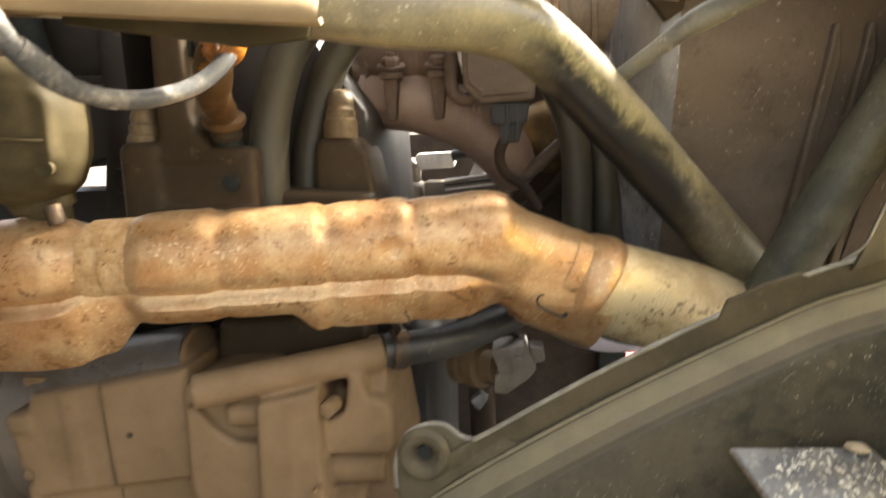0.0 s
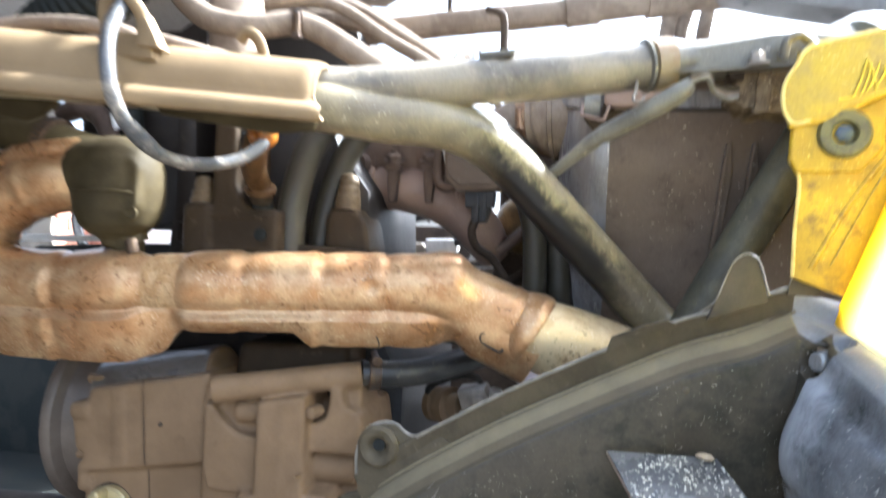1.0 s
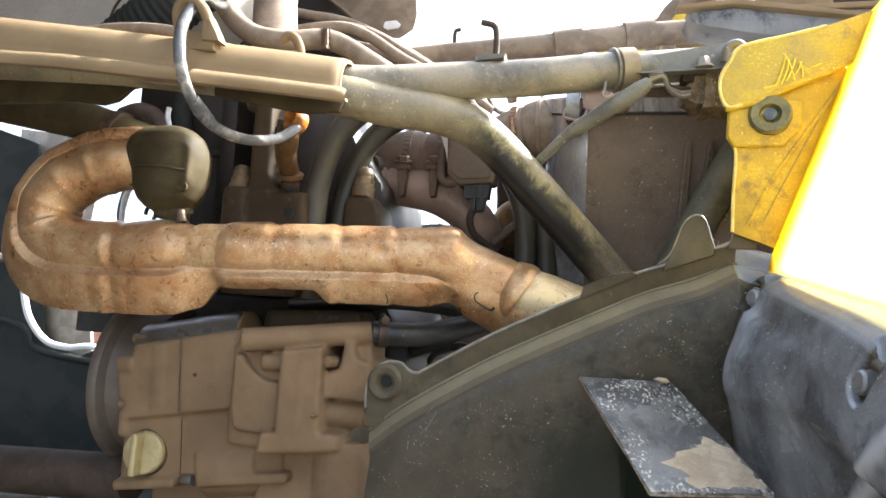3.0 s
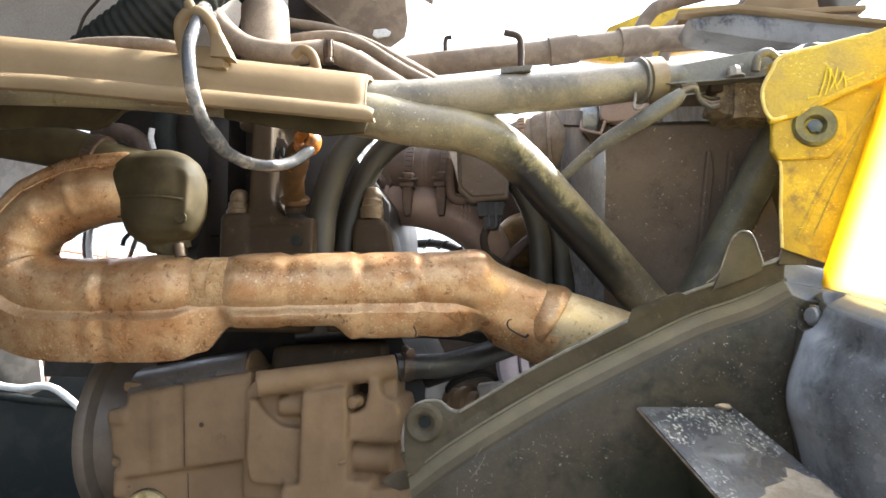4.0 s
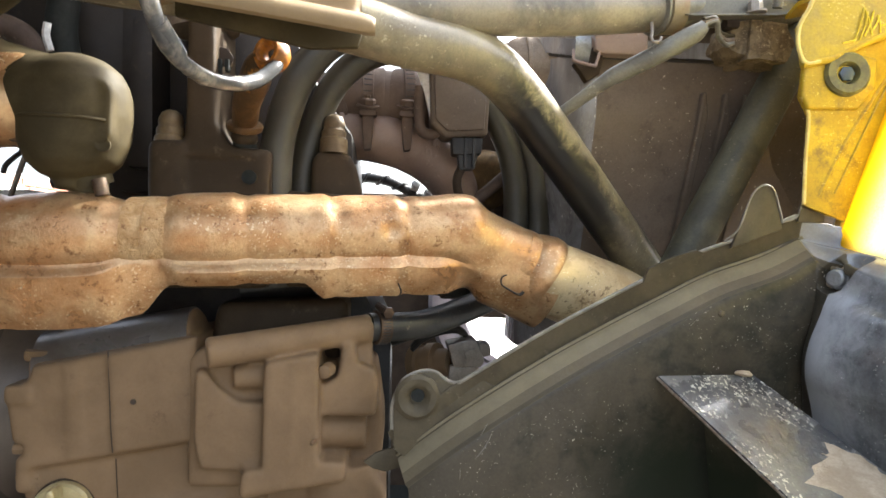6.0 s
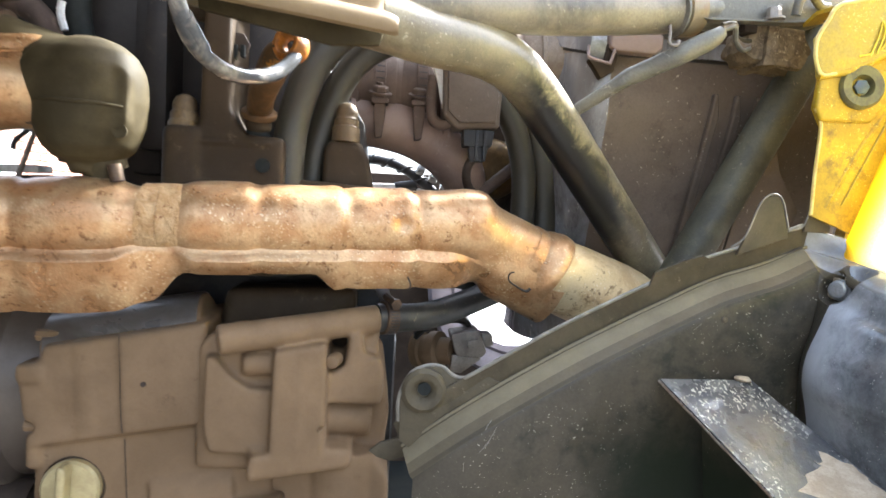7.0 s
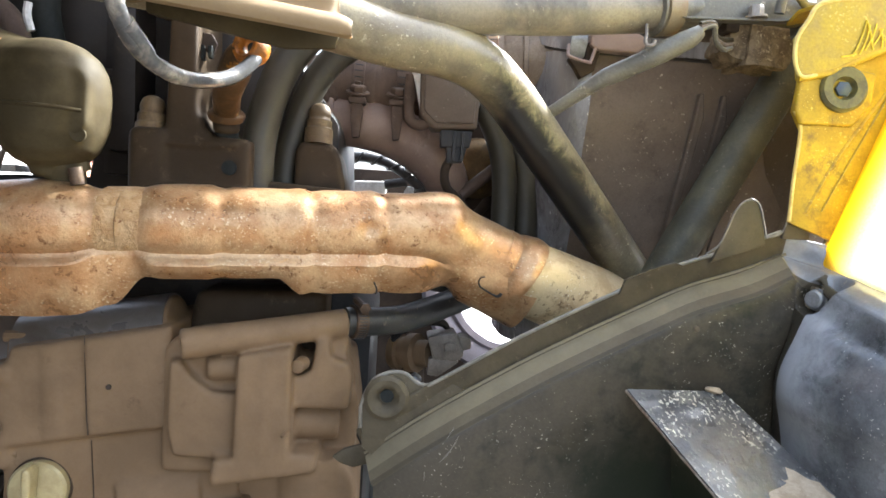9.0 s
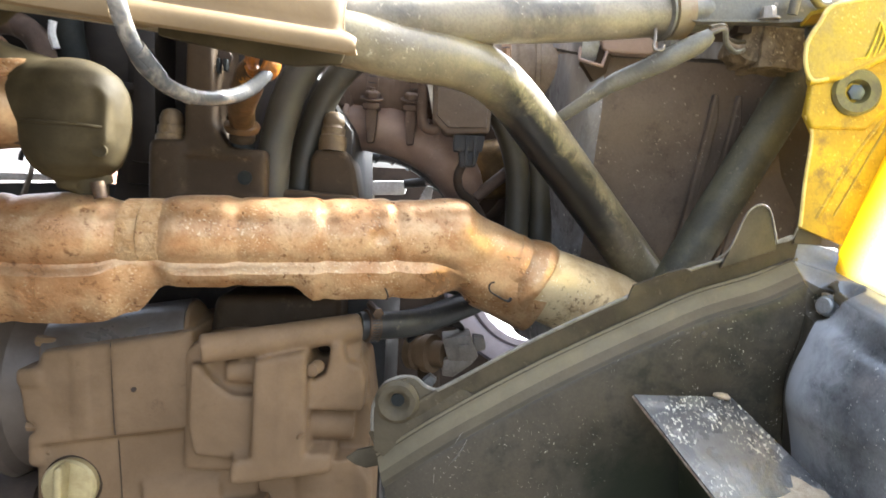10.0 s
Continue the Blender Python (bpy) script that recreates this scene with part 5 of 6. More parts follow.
    part("tie_clip", tube([(0.1905, 0.396, 0.888), (0.1895, 0.392, 0.879), (0.1875, 0.3885, 0.873), (0.1890, 0.387, 0.8695), (0.1940, 0.387, 0.870), (0.1960, 0.389, 0.874)], 0.0014, 8), "dust_grey", lead)
    plug = thing("wiring_plug", (0.29, 0.43, 0.87), "mud-crusted multi-pin wiring plug under the rail", "wiring plug")
    part("plug_body", lumpy(prism([(0.268, 0.880), (0.278, 0.871), (0.322, 0.866), (0.330, 0.880), (0.322, 0.899), (0.272, 0.899)], 0.415, 0.455, 0.0), 0.004, 130), "mud_dark", plug)
    part("plug_collar", lumpy(prism([(0.285, 0.866), (0.295, 0.866), (0.297, 0.902), (0.287, 0.902)], 0.411, 0.455, 0.0), 0.002, 160, 3), "mud_dark", plug)
    part("plug_latch", prism(rect(0.264, 0.276, 0.892, 0.903), 0.41, 0.43, 0.002), "dust_dark", plug)


build_panel()

def shoulder_height(y):
    """Height of the liner's shoulder, which falls away towards the wheel."""
    return float(np.interp(y, (-0.05, 0.06, 0.115, 0.176, 0.30, 0.345), (0.598, 0.634, 0.650, 0.664, 0.687, 0.699)))


# ---- yellow body panel ----
def build_yellow():
    y = thing("body_panel", (0.33, 0.355, 0.74), "scuffed yellow plastic body panel with a bolt boss", "body panel")
    part("upper_block", prism([(0.291, 0.843), (0.286, 0.872), (0.303, 0.900), (0.372, 0.916), (0.412, 0.930), (0.407, 0.893), (0.375, 0.876), (0.345, 0.8635), (0.318, 0.850), (0.305, 0.846)], 0.3435, 0.3490, 0.0018), "yellow_dirty", y)
    part("panel_roof", sheet([[(0.303, 0.346, 0.8995), (0.372, 0.346, 0.9155), (0.412, 0.346, 0.9295)], [(0.303, 0.372, 0.902), (0.372, 0.372, 0.918), (0.412, 0.372, 0.932)], [(0.310, 0.40, 0.900), (0.372, 0.41, 0.917), (0.412, 0.41, 0.932)]], 0.003), "yellow", y)
    part("folded_edge", tube([(0.2915, 0.3460, 0.8440), (0.305, 0.3460, 0.8470), (0.318, 0.3460, 0.8505), (0.345, 0.3460, 0.8640), (0.375, 0.3460, 0.8765), (0.406, 0.3460, 0.8930)], 0.0032, 10), "yellow", y)
    part("dirt_seam", tube([(0.325, 0.3515, 0.745), (0.356, 0.3515, 0.810), (0.388, 0.3515, 0.874)], 0.0007, 8), "yellow_dirty", y, "dirt in the fold")
    part("lower_web", prism([(0.297, 0.846), (0.294, 0.820), (0.302, 0.806), (0.300, 0.735), (0.337, 0.722), (0.401, 0.868), (0.39, 0.882), (0.30, 0.85)], 0.352, 0.356, 0.0015), "yellow", y)
    part("edge_lip", tube([(0.305, 0.3440, 0.8465), (0.2930, 0.3440, 0.8450), (0.2870, 0.3440, 0.8570), (0.2872, 0.3440, 0.8720), (0.2945, 0.3440, 0.8860), (0.3040, 0.3440, 0.8992), (0.338, 0.3440, 0.9072), (0.372, 0.3440, 0.9152)], 0.0016, 10), "yellow_edge", y, "pale worn edge of the panel")
    part("edge_lip", tube([(0.2945, 0.3500, 0.820), (0.3018, 0.3520, 0.806), (0.3005, 0.3525, 0.770), (0.3002, 0.3525, 0.736)], 0.0015, 8), "yellow_edge", y, "pale worn edge of the panel")
    part("web_ridge", tube([(0.312, 0.3535, 0.742), (0.334, 0.3535, 0.786), (0.360, 0.3535, 0.826), (0.384, 0.3535, 0.862)], 0.0026, 10), "yellow", y)
    boss = part("bolt_boss", lathe([(0.0175, -0.01), (0.0175, 0.002), (0.0155, 0.0045), (0.009, 0.004), (0.007, -0.002), (0.0, -0.002)], (0.328, 0.346, 0.838), (-0.15, -1, 0.05), 36), "olive_rubber", y, "olive rubber washer")
    part("boss_bolt", lathe([(0.0062, 0), (0.006, 0.002), (0.0035, 0.003), (0, 0.0032)], (0.328, 0.346, 0.838), (-0.15, -1, 0.05), 6), "blue", boss)
    part("boss_pad", prism([(0.2985, 0.810), (0.341, 0.811), (0.355, 0.828), (0.356, 0.852), (0.328, 0.856), (0.2945, 0.846), (0.2935, 0.820)], 0.3475, 0.354, 0.004, segments=4), "yellow", y)
    for k, (x0, z0, x1, z1) in enumerate(((0.331, 0.862, 0.339, 0.889), (0.336, 0.864, 0.342, 0.886), (0.340, 0.867, 0.347, 0.887), (0.339, 0.889, 0.346, 0.868), (0.345, 0.870, 0.352, 0.884), (0.350, 0.884, 0.353, 0.870), (0.322, 0.861, 0.333, 0.864), (0.354, 0.876, 0.368, 0.882))):
        part("scratch", tube([(x0, 0.3424, z0), ((x0 + x1) / 2 + 0.001, 0.3422, (z0 + z1) / 2), (x1, 0.3424, z1)], 0.0007, 6, 3), "scratch", y, "fresh yellow scratch")
    # outer fender skin running forward from the fold
    rows = []
    for i in range(16):
        t = i / 15
        row = []
        for s in np.linspace(0, 1, 12):
            low_edge = Vector((0.330 + 0.022 * s, 0.352 - 0.30 * s, shoulder_height(0.352 - 0.30 * s) + 0.004))
            high_edge = Vector((0.412 + 0.012 * s + 0.025 * s * s, 0.352 - 0.30 * s, 0.930 + 0.02 * s))
            row.append(low_edge.lerp(high_edge, t))
        rows.append(row)
    # hidden sheet added behind the fold to keep sun off the liner
    rear = []
    for i in range(9):
        t = i / 8
        fold = Vector((0.324, 0.3590, 0.684)).lerp(Vector((0.404, 0.3590, 0.930)), t)
        rear.append([fold + Vector((0.10 * s, 0.15 * s, 0.0)) for s in np.linspace(0, 1, 6)])
    part("fender_sun_block", sheet(rear, 0.003), "yellow", y, "unseen yellow sheet behind the fold, added to block the sun")
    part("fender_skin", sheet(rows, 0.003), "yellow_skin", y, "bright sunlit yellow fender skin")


build_yellow()

# ---- black wheel-arch liner ----
def build_liner():
    liner = thing("wheel_arch_liner", (0.2, 0.35, 0.45), "scratched dusty black plastic wheel-arch liner", "wheel arch liner")
    lip = [(-0.024, 0.356, 0.556), (0.003, 0.350, 0.578), (0.036, 0.350, 0.600), (0.09, 0.352, 0.632), (0.137, 0.357, 0.656), (0.184, 0.361, 0.679), (0.222, 0.363, 0.697), (0.262, 0.363, 0.711), (0.300, 0.362, 0.727), (0.325, 0.359, 0.737)]
    lean = [(-0.03, -0.16), (0.03, -0.05), (0.12, 0.12), (0.20, 0.10), (0.262, -0.02), (0.30, -0.10), (0.34, -0.10)]

    def lean_at(x):
        for (x0, v0), (x1, v1) in zip(lean, lean[1:]):
            if x <= x1:
                return v0 + (v1 - v0) * (x - x0) / (x1 - x0)
        return lean[-1][1]

    def front_row(c):
        """Section of the sheet below one place of the rim: flange, bead, pale step, then the flat panel."""
        out = []
        for a, b in [(0.0, 0.004), (0.0, 0.0), (0.0178, 0.0040), (0.0188, 0.0005), (0.0202, -0.0008), (0.0235, -0.0055), (0.0345, -0.0170), (0.0420, -0.0205), (0.078, -0.0215), (0.12, -0.016), (0.20, -0.008), (None, 0.0)]:
            if a is None:
                a = (c.z - 0.2925) / 0.95
            side = (0.36 - 0.06 * step(c.x, 0.0, 0.2)) * min(a, 0.046) + lean_at(c.x) * max(0, a - 0.046) + 0.25 * max(0, a - 0.12) * step(c.x, 0.2, 0.3)
            out.append(Vector((c.x + side * (1 - 0.8 * step(c.x, 0.26, 0.31)), c.y + b, c.z - 0.93 * a if a < 0.3 else 0.2925)))
        return out

    def wall_row(y):
        """Section of the side wall: shoulder under the body panel, edge, then the wall itself."""
        u = (0.31 - y) / 0.31
        cz = shoulder_height(y)
        cx = 0.3155 + 0.004 * u
        ex = 0.335
        return [Vector(p) for p in ((ex + 0.045, y, cz + 0.012), (ex + 0.014, y, cz + 0.0095), (ex, y, cz + 0.0075), ((ex + cx) / 2, y, cz + 0.0050), (cx + 0.0050, y, cz + 0.0025), (cx + 0.0008, y, cz - 0.0010), (cx - 0.0024, y, cz - 0.006),
                (cx - 0.0060, y, cz - 0.022), (0.2985 + 0.012 * step(u, 0.0, 0.5), y, min(0.652, cz - 0.034)), (0.2870 + 0.024 * step(u, 0.0, 0.40), y, min(0.610, cz - 0.062)), (0.3030 + 0.020 * step(u, 0, 0.4), y, 0.552), (0.345, y, 0.2925))]

    coarse = [front_row(Vector(q)) for q in curve_points(lip[:-1], 6)]
    split = len(coarse)
    a_row, b_row = coarse[-1], wall_row(0.312)
    for k in range(1, 80):
        w = k / 80 * math.pi / 2
        coarse.append([Vector((p.x + (q.x - p.x) * math.sin(w), p.y + (q.y - p.y) * (1 - math.cos(w)), p.z + (q.z - p.z) * k / 80)) for p, q in zip(a_row, b_row)])
    y = 0.312
    while y > -0.02:
        coarse.append(wall_row(y))
        y -= 0.0006 if y > 0.290 or 0.095 < y < 0.140 else 0.003
    slots = [((0.3080, 0.3290, 0.679), (0.3200, 0.3160, 0.7000)), ((0.3110, 0.1215, 0.6285), (0.3190, 0.1110, 0.6480))]

    def sunk(p):
        depth = 0.0
        for a, b in slots:
            a, b = Vector(a), Vector(b)
            t = max(0.0, min(1.0, (p - a).dot(b - a) / (b - a).length_squared))
            depth = max(depth, 0.0105 * (1 - step((p - a.lerp(b, t)).length, 0.0088, 0.0125)) * (1 - step(p.x, 0.3220, 0.3300)))
        # raised fold crossing the wall
        t = max(0.0, min(1.0, ((p.y - 0.045) * 0.18 - (p.z - 0.632) * 0.122) / (0.18 ** 2 + 0.122 ** 2)))
        d = math.hypot(p.y - 0.045 - t * 0.18, p.z - 0.632 + t * 0.122)
        return depth - 0.0040 * math.exp(-(d / 0.0075) ** 2) * (1 - step(t, 0.8, 1)) * (1 - step(p.z - shoulder_height(p.y), -0.014, -0.004))

    def pressed(row, steps):
        out = []
        for q in curve_points(row, steps):
            p = Vector(q)
            # into the wall, and downwards where the wall rounds over into the shoulder
            inward = Vector((0.85, 0.45 if p.y > 0.29 else 0.0, -0.1)).lerp(Vector((0.2, 0.0, -1.0)), step(p.x, 0.3120, 0.3185))
            out.append(p + inward * sunk(p))
        return out

    turn = split + 50
    rows = [[Vector(q) for q in curve_points(row, 10)] for row in coarse[:split]] + [pressed(row, 10) for row in coarse[split:turn + 1]]
    wall = [pressed(row, 22) for row in coarse[turn:]]
    # columns run from flange through the painted skylit step to the plain panel
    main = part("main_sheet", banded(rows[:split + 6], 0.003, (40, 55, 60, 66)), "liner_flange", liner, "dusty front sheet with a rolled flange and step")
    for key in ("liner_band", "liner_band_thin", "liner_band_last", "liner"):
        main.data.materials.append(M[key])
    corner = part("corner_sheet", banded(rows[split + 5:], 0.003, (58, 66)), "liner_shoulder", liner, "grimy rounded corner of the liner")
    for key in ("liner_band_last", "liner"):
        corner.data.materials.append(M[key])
    side = part("side_wall", banded(wall, 0.003, (128,)), "liner_shoulder", liner, "dust-filmed black plastic side wall with sheen painted in pale patches")
    side.data.materials.append(M["liner_sheen"])
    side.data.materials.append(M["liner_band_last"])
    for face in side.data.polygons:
        # the bolt channels take a darker, dull brown than the wall
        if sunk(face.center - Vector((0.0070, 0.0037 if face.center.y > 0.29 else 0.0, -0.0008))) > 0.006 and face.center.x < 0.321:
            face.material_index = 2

    def on_panel(x, z):
        """The place on the flat panel with this x and z."""
        return min((p for row in rows[:split] for p in row[44:]), key=lambda p: (p.x - x) ** 2 + (p.z - z) ** 2) + Vector((0, -0.0002, 0))

    for pts in (((0.0500, 0.5620), (0.0430, 0.5520), (0.0365, 0.5440)), ((0.0300, 0.5370), (0.0262, 0.5320)), ((0.0455, 0.5680), (0.0450, 0.5640)), ((0.206, 0.642), (0.209, 0.647))):
        path = [on_panel(x, z) for x, z in pts]
        part("scratch", tube([(*q, 0.00015 + 0.0003 * (0 < k < len(path) - 1)) for k, q in enumerate(path)], sides=6, steps=3, wobble=0.5), "rim_edge", liner, "pale scratch in the plastic")
    stud = on_panel(0.2305, 0.6500)
    part("plastic_stud", lathe([(0.0026, -0.001), (0.0024, 0.0008), (0.0014, 0.0016), (0, 0.0018)], stud, (0, -1, 0.1), 14), "liner_band_thin", liner)
    # small step in the rim
    part("rim_step", sheet([[(0.172, 0.359, 0.672), (0.176, 0.3575, 0.684)], [(0.196, 0.3605, 0.684), (0.199, 0.359, 0.694)], [(0.214, 0.3622, 0.692), (0.216, 0.361, 0.699)], [(0.221, 0.3625, 0.695), (0.222, 0.361, 0.697)]], 0.0025), "liner_flange", liner)
    # rolled rim and the bead below it
    part("rim_bead", tube([(-0.0215, 0.3535, 0.560), (-0.0215, 0.3535, 0.578), (-0.0145, 0.3535, 0.596), (-0.002, 0.3535, 0.6035), (0.010, 0.3535, 0.6035), (0.0185, 0.3530, 0.5975), (0.0265, 0.3520, 0.5955)] + [(x - 0.0002, y - 0.0008, z + 0.0004) for x, y, z in lip[2:-1]], 0.0015, 8), "rim_edge", liner)
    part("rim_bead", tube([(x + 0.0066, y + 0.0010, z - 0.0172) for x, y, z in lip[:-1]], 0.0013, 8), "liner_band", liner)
    # tabs on the lip
    part("lip_tab", prism([(0.244, 0.700), (0.250, 0.714), (0.260, 0.741), (0.266, 0.749), (0.273, 0.751), (0.279, 0.747), (0.284, 0.730), (0.287, 0.716)], 0.3585, 0.3625, 0.0012), "liner_flange", liner)
    part("lip_tab", prism([(0.299, 0.722), (0.3025, 0.740), (0.3045, 0.751), (0.3080, 0.7545), (0.3115, 0.7535), (0.3170, 0.7440), (0.3215, 0.734), (0.3215, 0.722)], 0.3575, 0.3615, 0.0012), "liner_flange", liner)
    for pts in ([(0.240, 0.3600, 0.7065), (0.250, 0.3580, 0.7160), (0.2595, 0.3580, 0.7405), (0.266, 0.3580, 0.7490), (0.273, 0.3580, 0.7510), (0.279, 0.3580, 0.7465), (0.2845, 0.3580, 0.730), (0.287, 0.3590, 0.7215)],
                [(0.287, 0.3600, 0.7215), (0.2995, 0.3590, 0.7270), (0.3035, 0.3570, 0.7450), (0.3075, 0.3570, 0.7545), (0.3115, 0.3570, 0.7535), (0.3175, 0.3570, 0.743)]):
        part("tab_edge", tube(pts, 0.0008, 6), "rim_edge", liner)
    ear = part("mount_ear", prism([(-0.020, 0.545), (-0.021, 0.578), (-0.014, 0.596), (-0.002, 0.603), (0.010, 0.603), (0.018, 0.597), (0.027, 0.5945), (0.040, 0.6015), (0.06, 0.59), (0.02, 0.55), (-0.006, 0.535)], 0.352, 0.356, 0.0012), "liner_flange", liner)
    part("mount_tongue", prism([(-0.043, 0.531), (-0.034, 0.538), (-0.020, 0.542), (-0.018, 0.556), (-0.004, 0.545), (-0.012, 0.527), (-0.026, 0.523), (-0.036, 0.526)], 0.366, 0.370, 0.0014), "liner_flange", liner)
    part("grommet", lumpy(lathe([(0.0172, 0), (0.0172, 0.003), (0.0140, 0.0056), (0.0100, 0.0050), (0.0066, 0.0020), (0.0050, -0.0010), (0, -0.0012)], (-0.003, 0.352, 0.585), (0, -1, 0), 34), 0.0006, 170, 1), "liner_flange", ear, "mud-crusted rubber grommet")
    part("grommet_hole", lathe([(0.0052, 0), (0.0050, 0.0022), (0, 0.0022)], (-0.0025, 0.3525, 0.586), (0, -1, 0), 20), "soot", ear)
    for at, axis in (((0.3160, 0.3325, 0.6785), (-0.85, -0.48, 0.1)), ((0.3200, 0.1260, 0.6290), (-0.98, -0.12, 0.1))):
        bolt = part("recess_bolt", lathe([(0.0085, -0.004), (0.0085, 0.0), (0.0080, 0.0008), (0.0070, 0.0010), (0.0068, 0.0055), (0.0055, 0.0068), (0, 0.0070)], at, axis, 12), "steel_dusty", liner, "dusty grey bolt head")
        part("bolt_dust", lumpy(lathe([(0.0122, -0.0060), (0.0118, -0.0030), (0.0104, -0.0006), (0.0085, -0.0012)], Vector(at) + Vector((0, 0.001, -0.0025)), axis, 30), 0.0034, 300, 1), "mud", bolt, "dried mud round the bolt")


build_liner()

# ---- bent metal plate ----
def build_plate():
    p = thing("steel_plate", (0.23, 0.27, 0.54), "black steel plate with chipped paint and dried mud", "steel plate")
    a, b, c, d = Vector((0.1745, 0.331, 0.602)), Vector((0.250, 0.335, 0.602)), Vector((0.300, 0.222, 0.545)), Vector((0.2225, 0.217, 0.5395))
    rows = [[a.lerp(b, i / 8).lerp(d.lerp(c, i / 8), j / 10) for i in range(9)] for j in range(11)]
    part("plate_sheet", sheet(rows, -0.0035), "plate", p)
    mud = []
    for j in range(9):
        v = j / 8
        row = []
        for i in range(9):
            u = i / 8
            edge_u = 0.48 + 0.22 * math.sin(v * 8.0 + 0.8) * (1 - v) - 0.20 * v + 0.05 * math.sin(v * 21)
            p0 = a.lerp(b, edge_u + (0.99 - edge_u) * u).lerp(d.lerp(c, edge_u + (0.99 - edge_u) * u), 0.60 + 0.395 * v + 0.04 * math.sin(u * 9) * (1 - v))
            row.append(p0 + Vector((0, 0, 0.0046 - 0.0010 * (1 if i in (0, 8) or j in (0, 8) else 0) + 0.0008 * noise.noise(p0 * 160))))
        mud.append(row)
    part("mud_cake", slab(mud, 0.003), "mud", p, "pale dried mud on the plate")
    part("support_web", sheet([[d + Vector((0.030, 0.012, -0.004)), d + Vector((0.050, 0.09, -0.16))], [a + Vector((0.034, 0, -0.005)), a + Vector((0.05, 0.0, -0.16))]], 0.003), "liner", p)
    clod = bmesh.new()
    bmesh.ops.create_icosphere(clod, subdivisions=3, radius=0.005)
    for v in clod.verts:
        v.co = Vector((v.co.x * 1.3, v.co.y, v.co.z * 0.45)) * (1 + 0.35 * noise.noise(v.co * 260)) + b + Vector((-0.008, -0.004, 0.0045))
    part("mud_clod", clod, "mud", p, "small clod of tan mud")
    lift = Vector((0, 0, 0.0012))
    part("worn_edge", tube([a.lerp(d, k / 12) + lift for k in range(13)], 0.0011, 8, 2, wobble=0.7), "worn_edge", p, "bare worn plate edge")
    part("worn_edge", tube([d.lerp(c, k / 12) + lift * 0.6 for k in range(13)], 0.0010, 8, 2, wobble=0.7), "worn_edge", p, "rust-brown worn plate edge")


build_plate()

# ---- top of the bay ----
def build_top():
    h = thing("overflow_hose", (-0.16, 0.41, 0.94), "thick dusty grey-brown hose bending down behind the cover", "hose")
    run = part("hose_run", tube([(-0.262, 0.40, 1.10), (-0.254, 0.40, 1.035), (-0.236, 0.40, 0.990), (-0.200, 0.40, 0.953), (-0.155, 0.402, 0.942), (-0.111, 0.42, 0.949), (-0.064, 0.425, 0.925), (-0.026, 0.43, 0.900), (0.01, 0.44, 0.87)], 0.0115, 20), "rubber_dusty", h)
    clamp_band((-0.120, 0.4165, 0.9482), (-0.110, 0.4203, 0.9488), 0.0118, "rust_dark", run, name="hose_tie", screw=(0, -1, -0.2))
    c = thing("ignition_coil", (-0.195, 0.45, 0.92), "dusty cylindrical coil housing with a black ribbed cap", "ignition coil")
    part("coil_body", lathe([(0.030, -0.05), (0.030, 0.0), (0.0275, 0.005), (0.0255, 0.085), (0.023, 0.089), (0, 0.089)], (-0.192, 0.452, 0.93), (-0.06, 0, 1), 30), "rubber_dusty", c)
    cap = part("coil_cap", prism(rect(-0.222, -0.178, 1.018, 1.11), 0.435, 0.475, 0.003), "black", c)
    for x in (-0.212, -0.200, -0.188):
        part("cap_fin", prism(rect(x - 0.0025, x + 0.0025, 1.022, 1.11), 0.428, 0.44, 0.001), "dust_grey", cap)
    t = thing("expansion_tank", (-0.40, 0.42, 0.95), "pale dusty plastic tank at the top of the bay", "tank")
    part("tank_body", prism([(-0.60, 0.935), (-0.44, 0.944), (-0.385, 0.948), (-0.330, 0.972), (-0.268, 1.014), (-0.25, 1.10), (-0.60, 1.10)], 0.40, 0.55, 0.02, segments=4), "tank", t)
    part("tank_seam", tube([(-0.335, 0.399, 1.10), (-0.338, 0.399, 1.05), (-0.352, 0.399, 1.015), (-0.372, 0.399, 0.99), (-0.38, 0.399, 0.965)], 0.0016, 8), "dust_dark", t, "dark moulded seam")
    b = thing("bellows_hose", (-0.34, 0.46, 0.95), "black corrugated air hose under the tank", "hose")
    part("bellows", tube([(-0.36, 0.385, 0.925), (-0.325, 0.380, 0.947), (-0.290, 0.376, 0.968), (-0.258, 0.376, 0.992), (-0.236, 0.385, 1.016), (-0.222, 0.41, 1.045)], 0.0285, 28, 26, ribs=(0.0085, 0.0018)), "soot", b)
    w = thing("wiring_loom", (-0.3, 0.31, 0.905), "dusty loom of leads lying on the cover", "wiring loom")
    part("lead", tube([(-0.50, 0.30, 0.905), (-0.352, 0.30, 0.910), (-0.287, 0.30, 0.915), (-0.224, 0.30, 0.910), (-0.19, 0.315, 0.90)], 0.0062, 12), "rubber_dusty", w)
    part("lead", tube([(-0.30, 0.33, 0.905), (-0.22, 0.33, 0.912), (-0.17, 0.345, 0.905), (-0.12, 0.38, 0.895), (-0.08, 0.43, 0.88)], 0.005, 10), "rubber_dusty", w)
    w2 = thing("wiring_loom", (-0.05, 0.5, 0.93), "bundle of grey-brown leads dropping behind the frame", "wiring loom")
    for pts, r in (([(-0.26, 0.50, 0.985), (-0.190, 0.50, 0.998), (-0.117, 0.50, 0.998), (-0.048, 0.50, 0.957), (0.006, 0.50, 0.925), (0.04, 0.5, 0.89)], 0.0068),
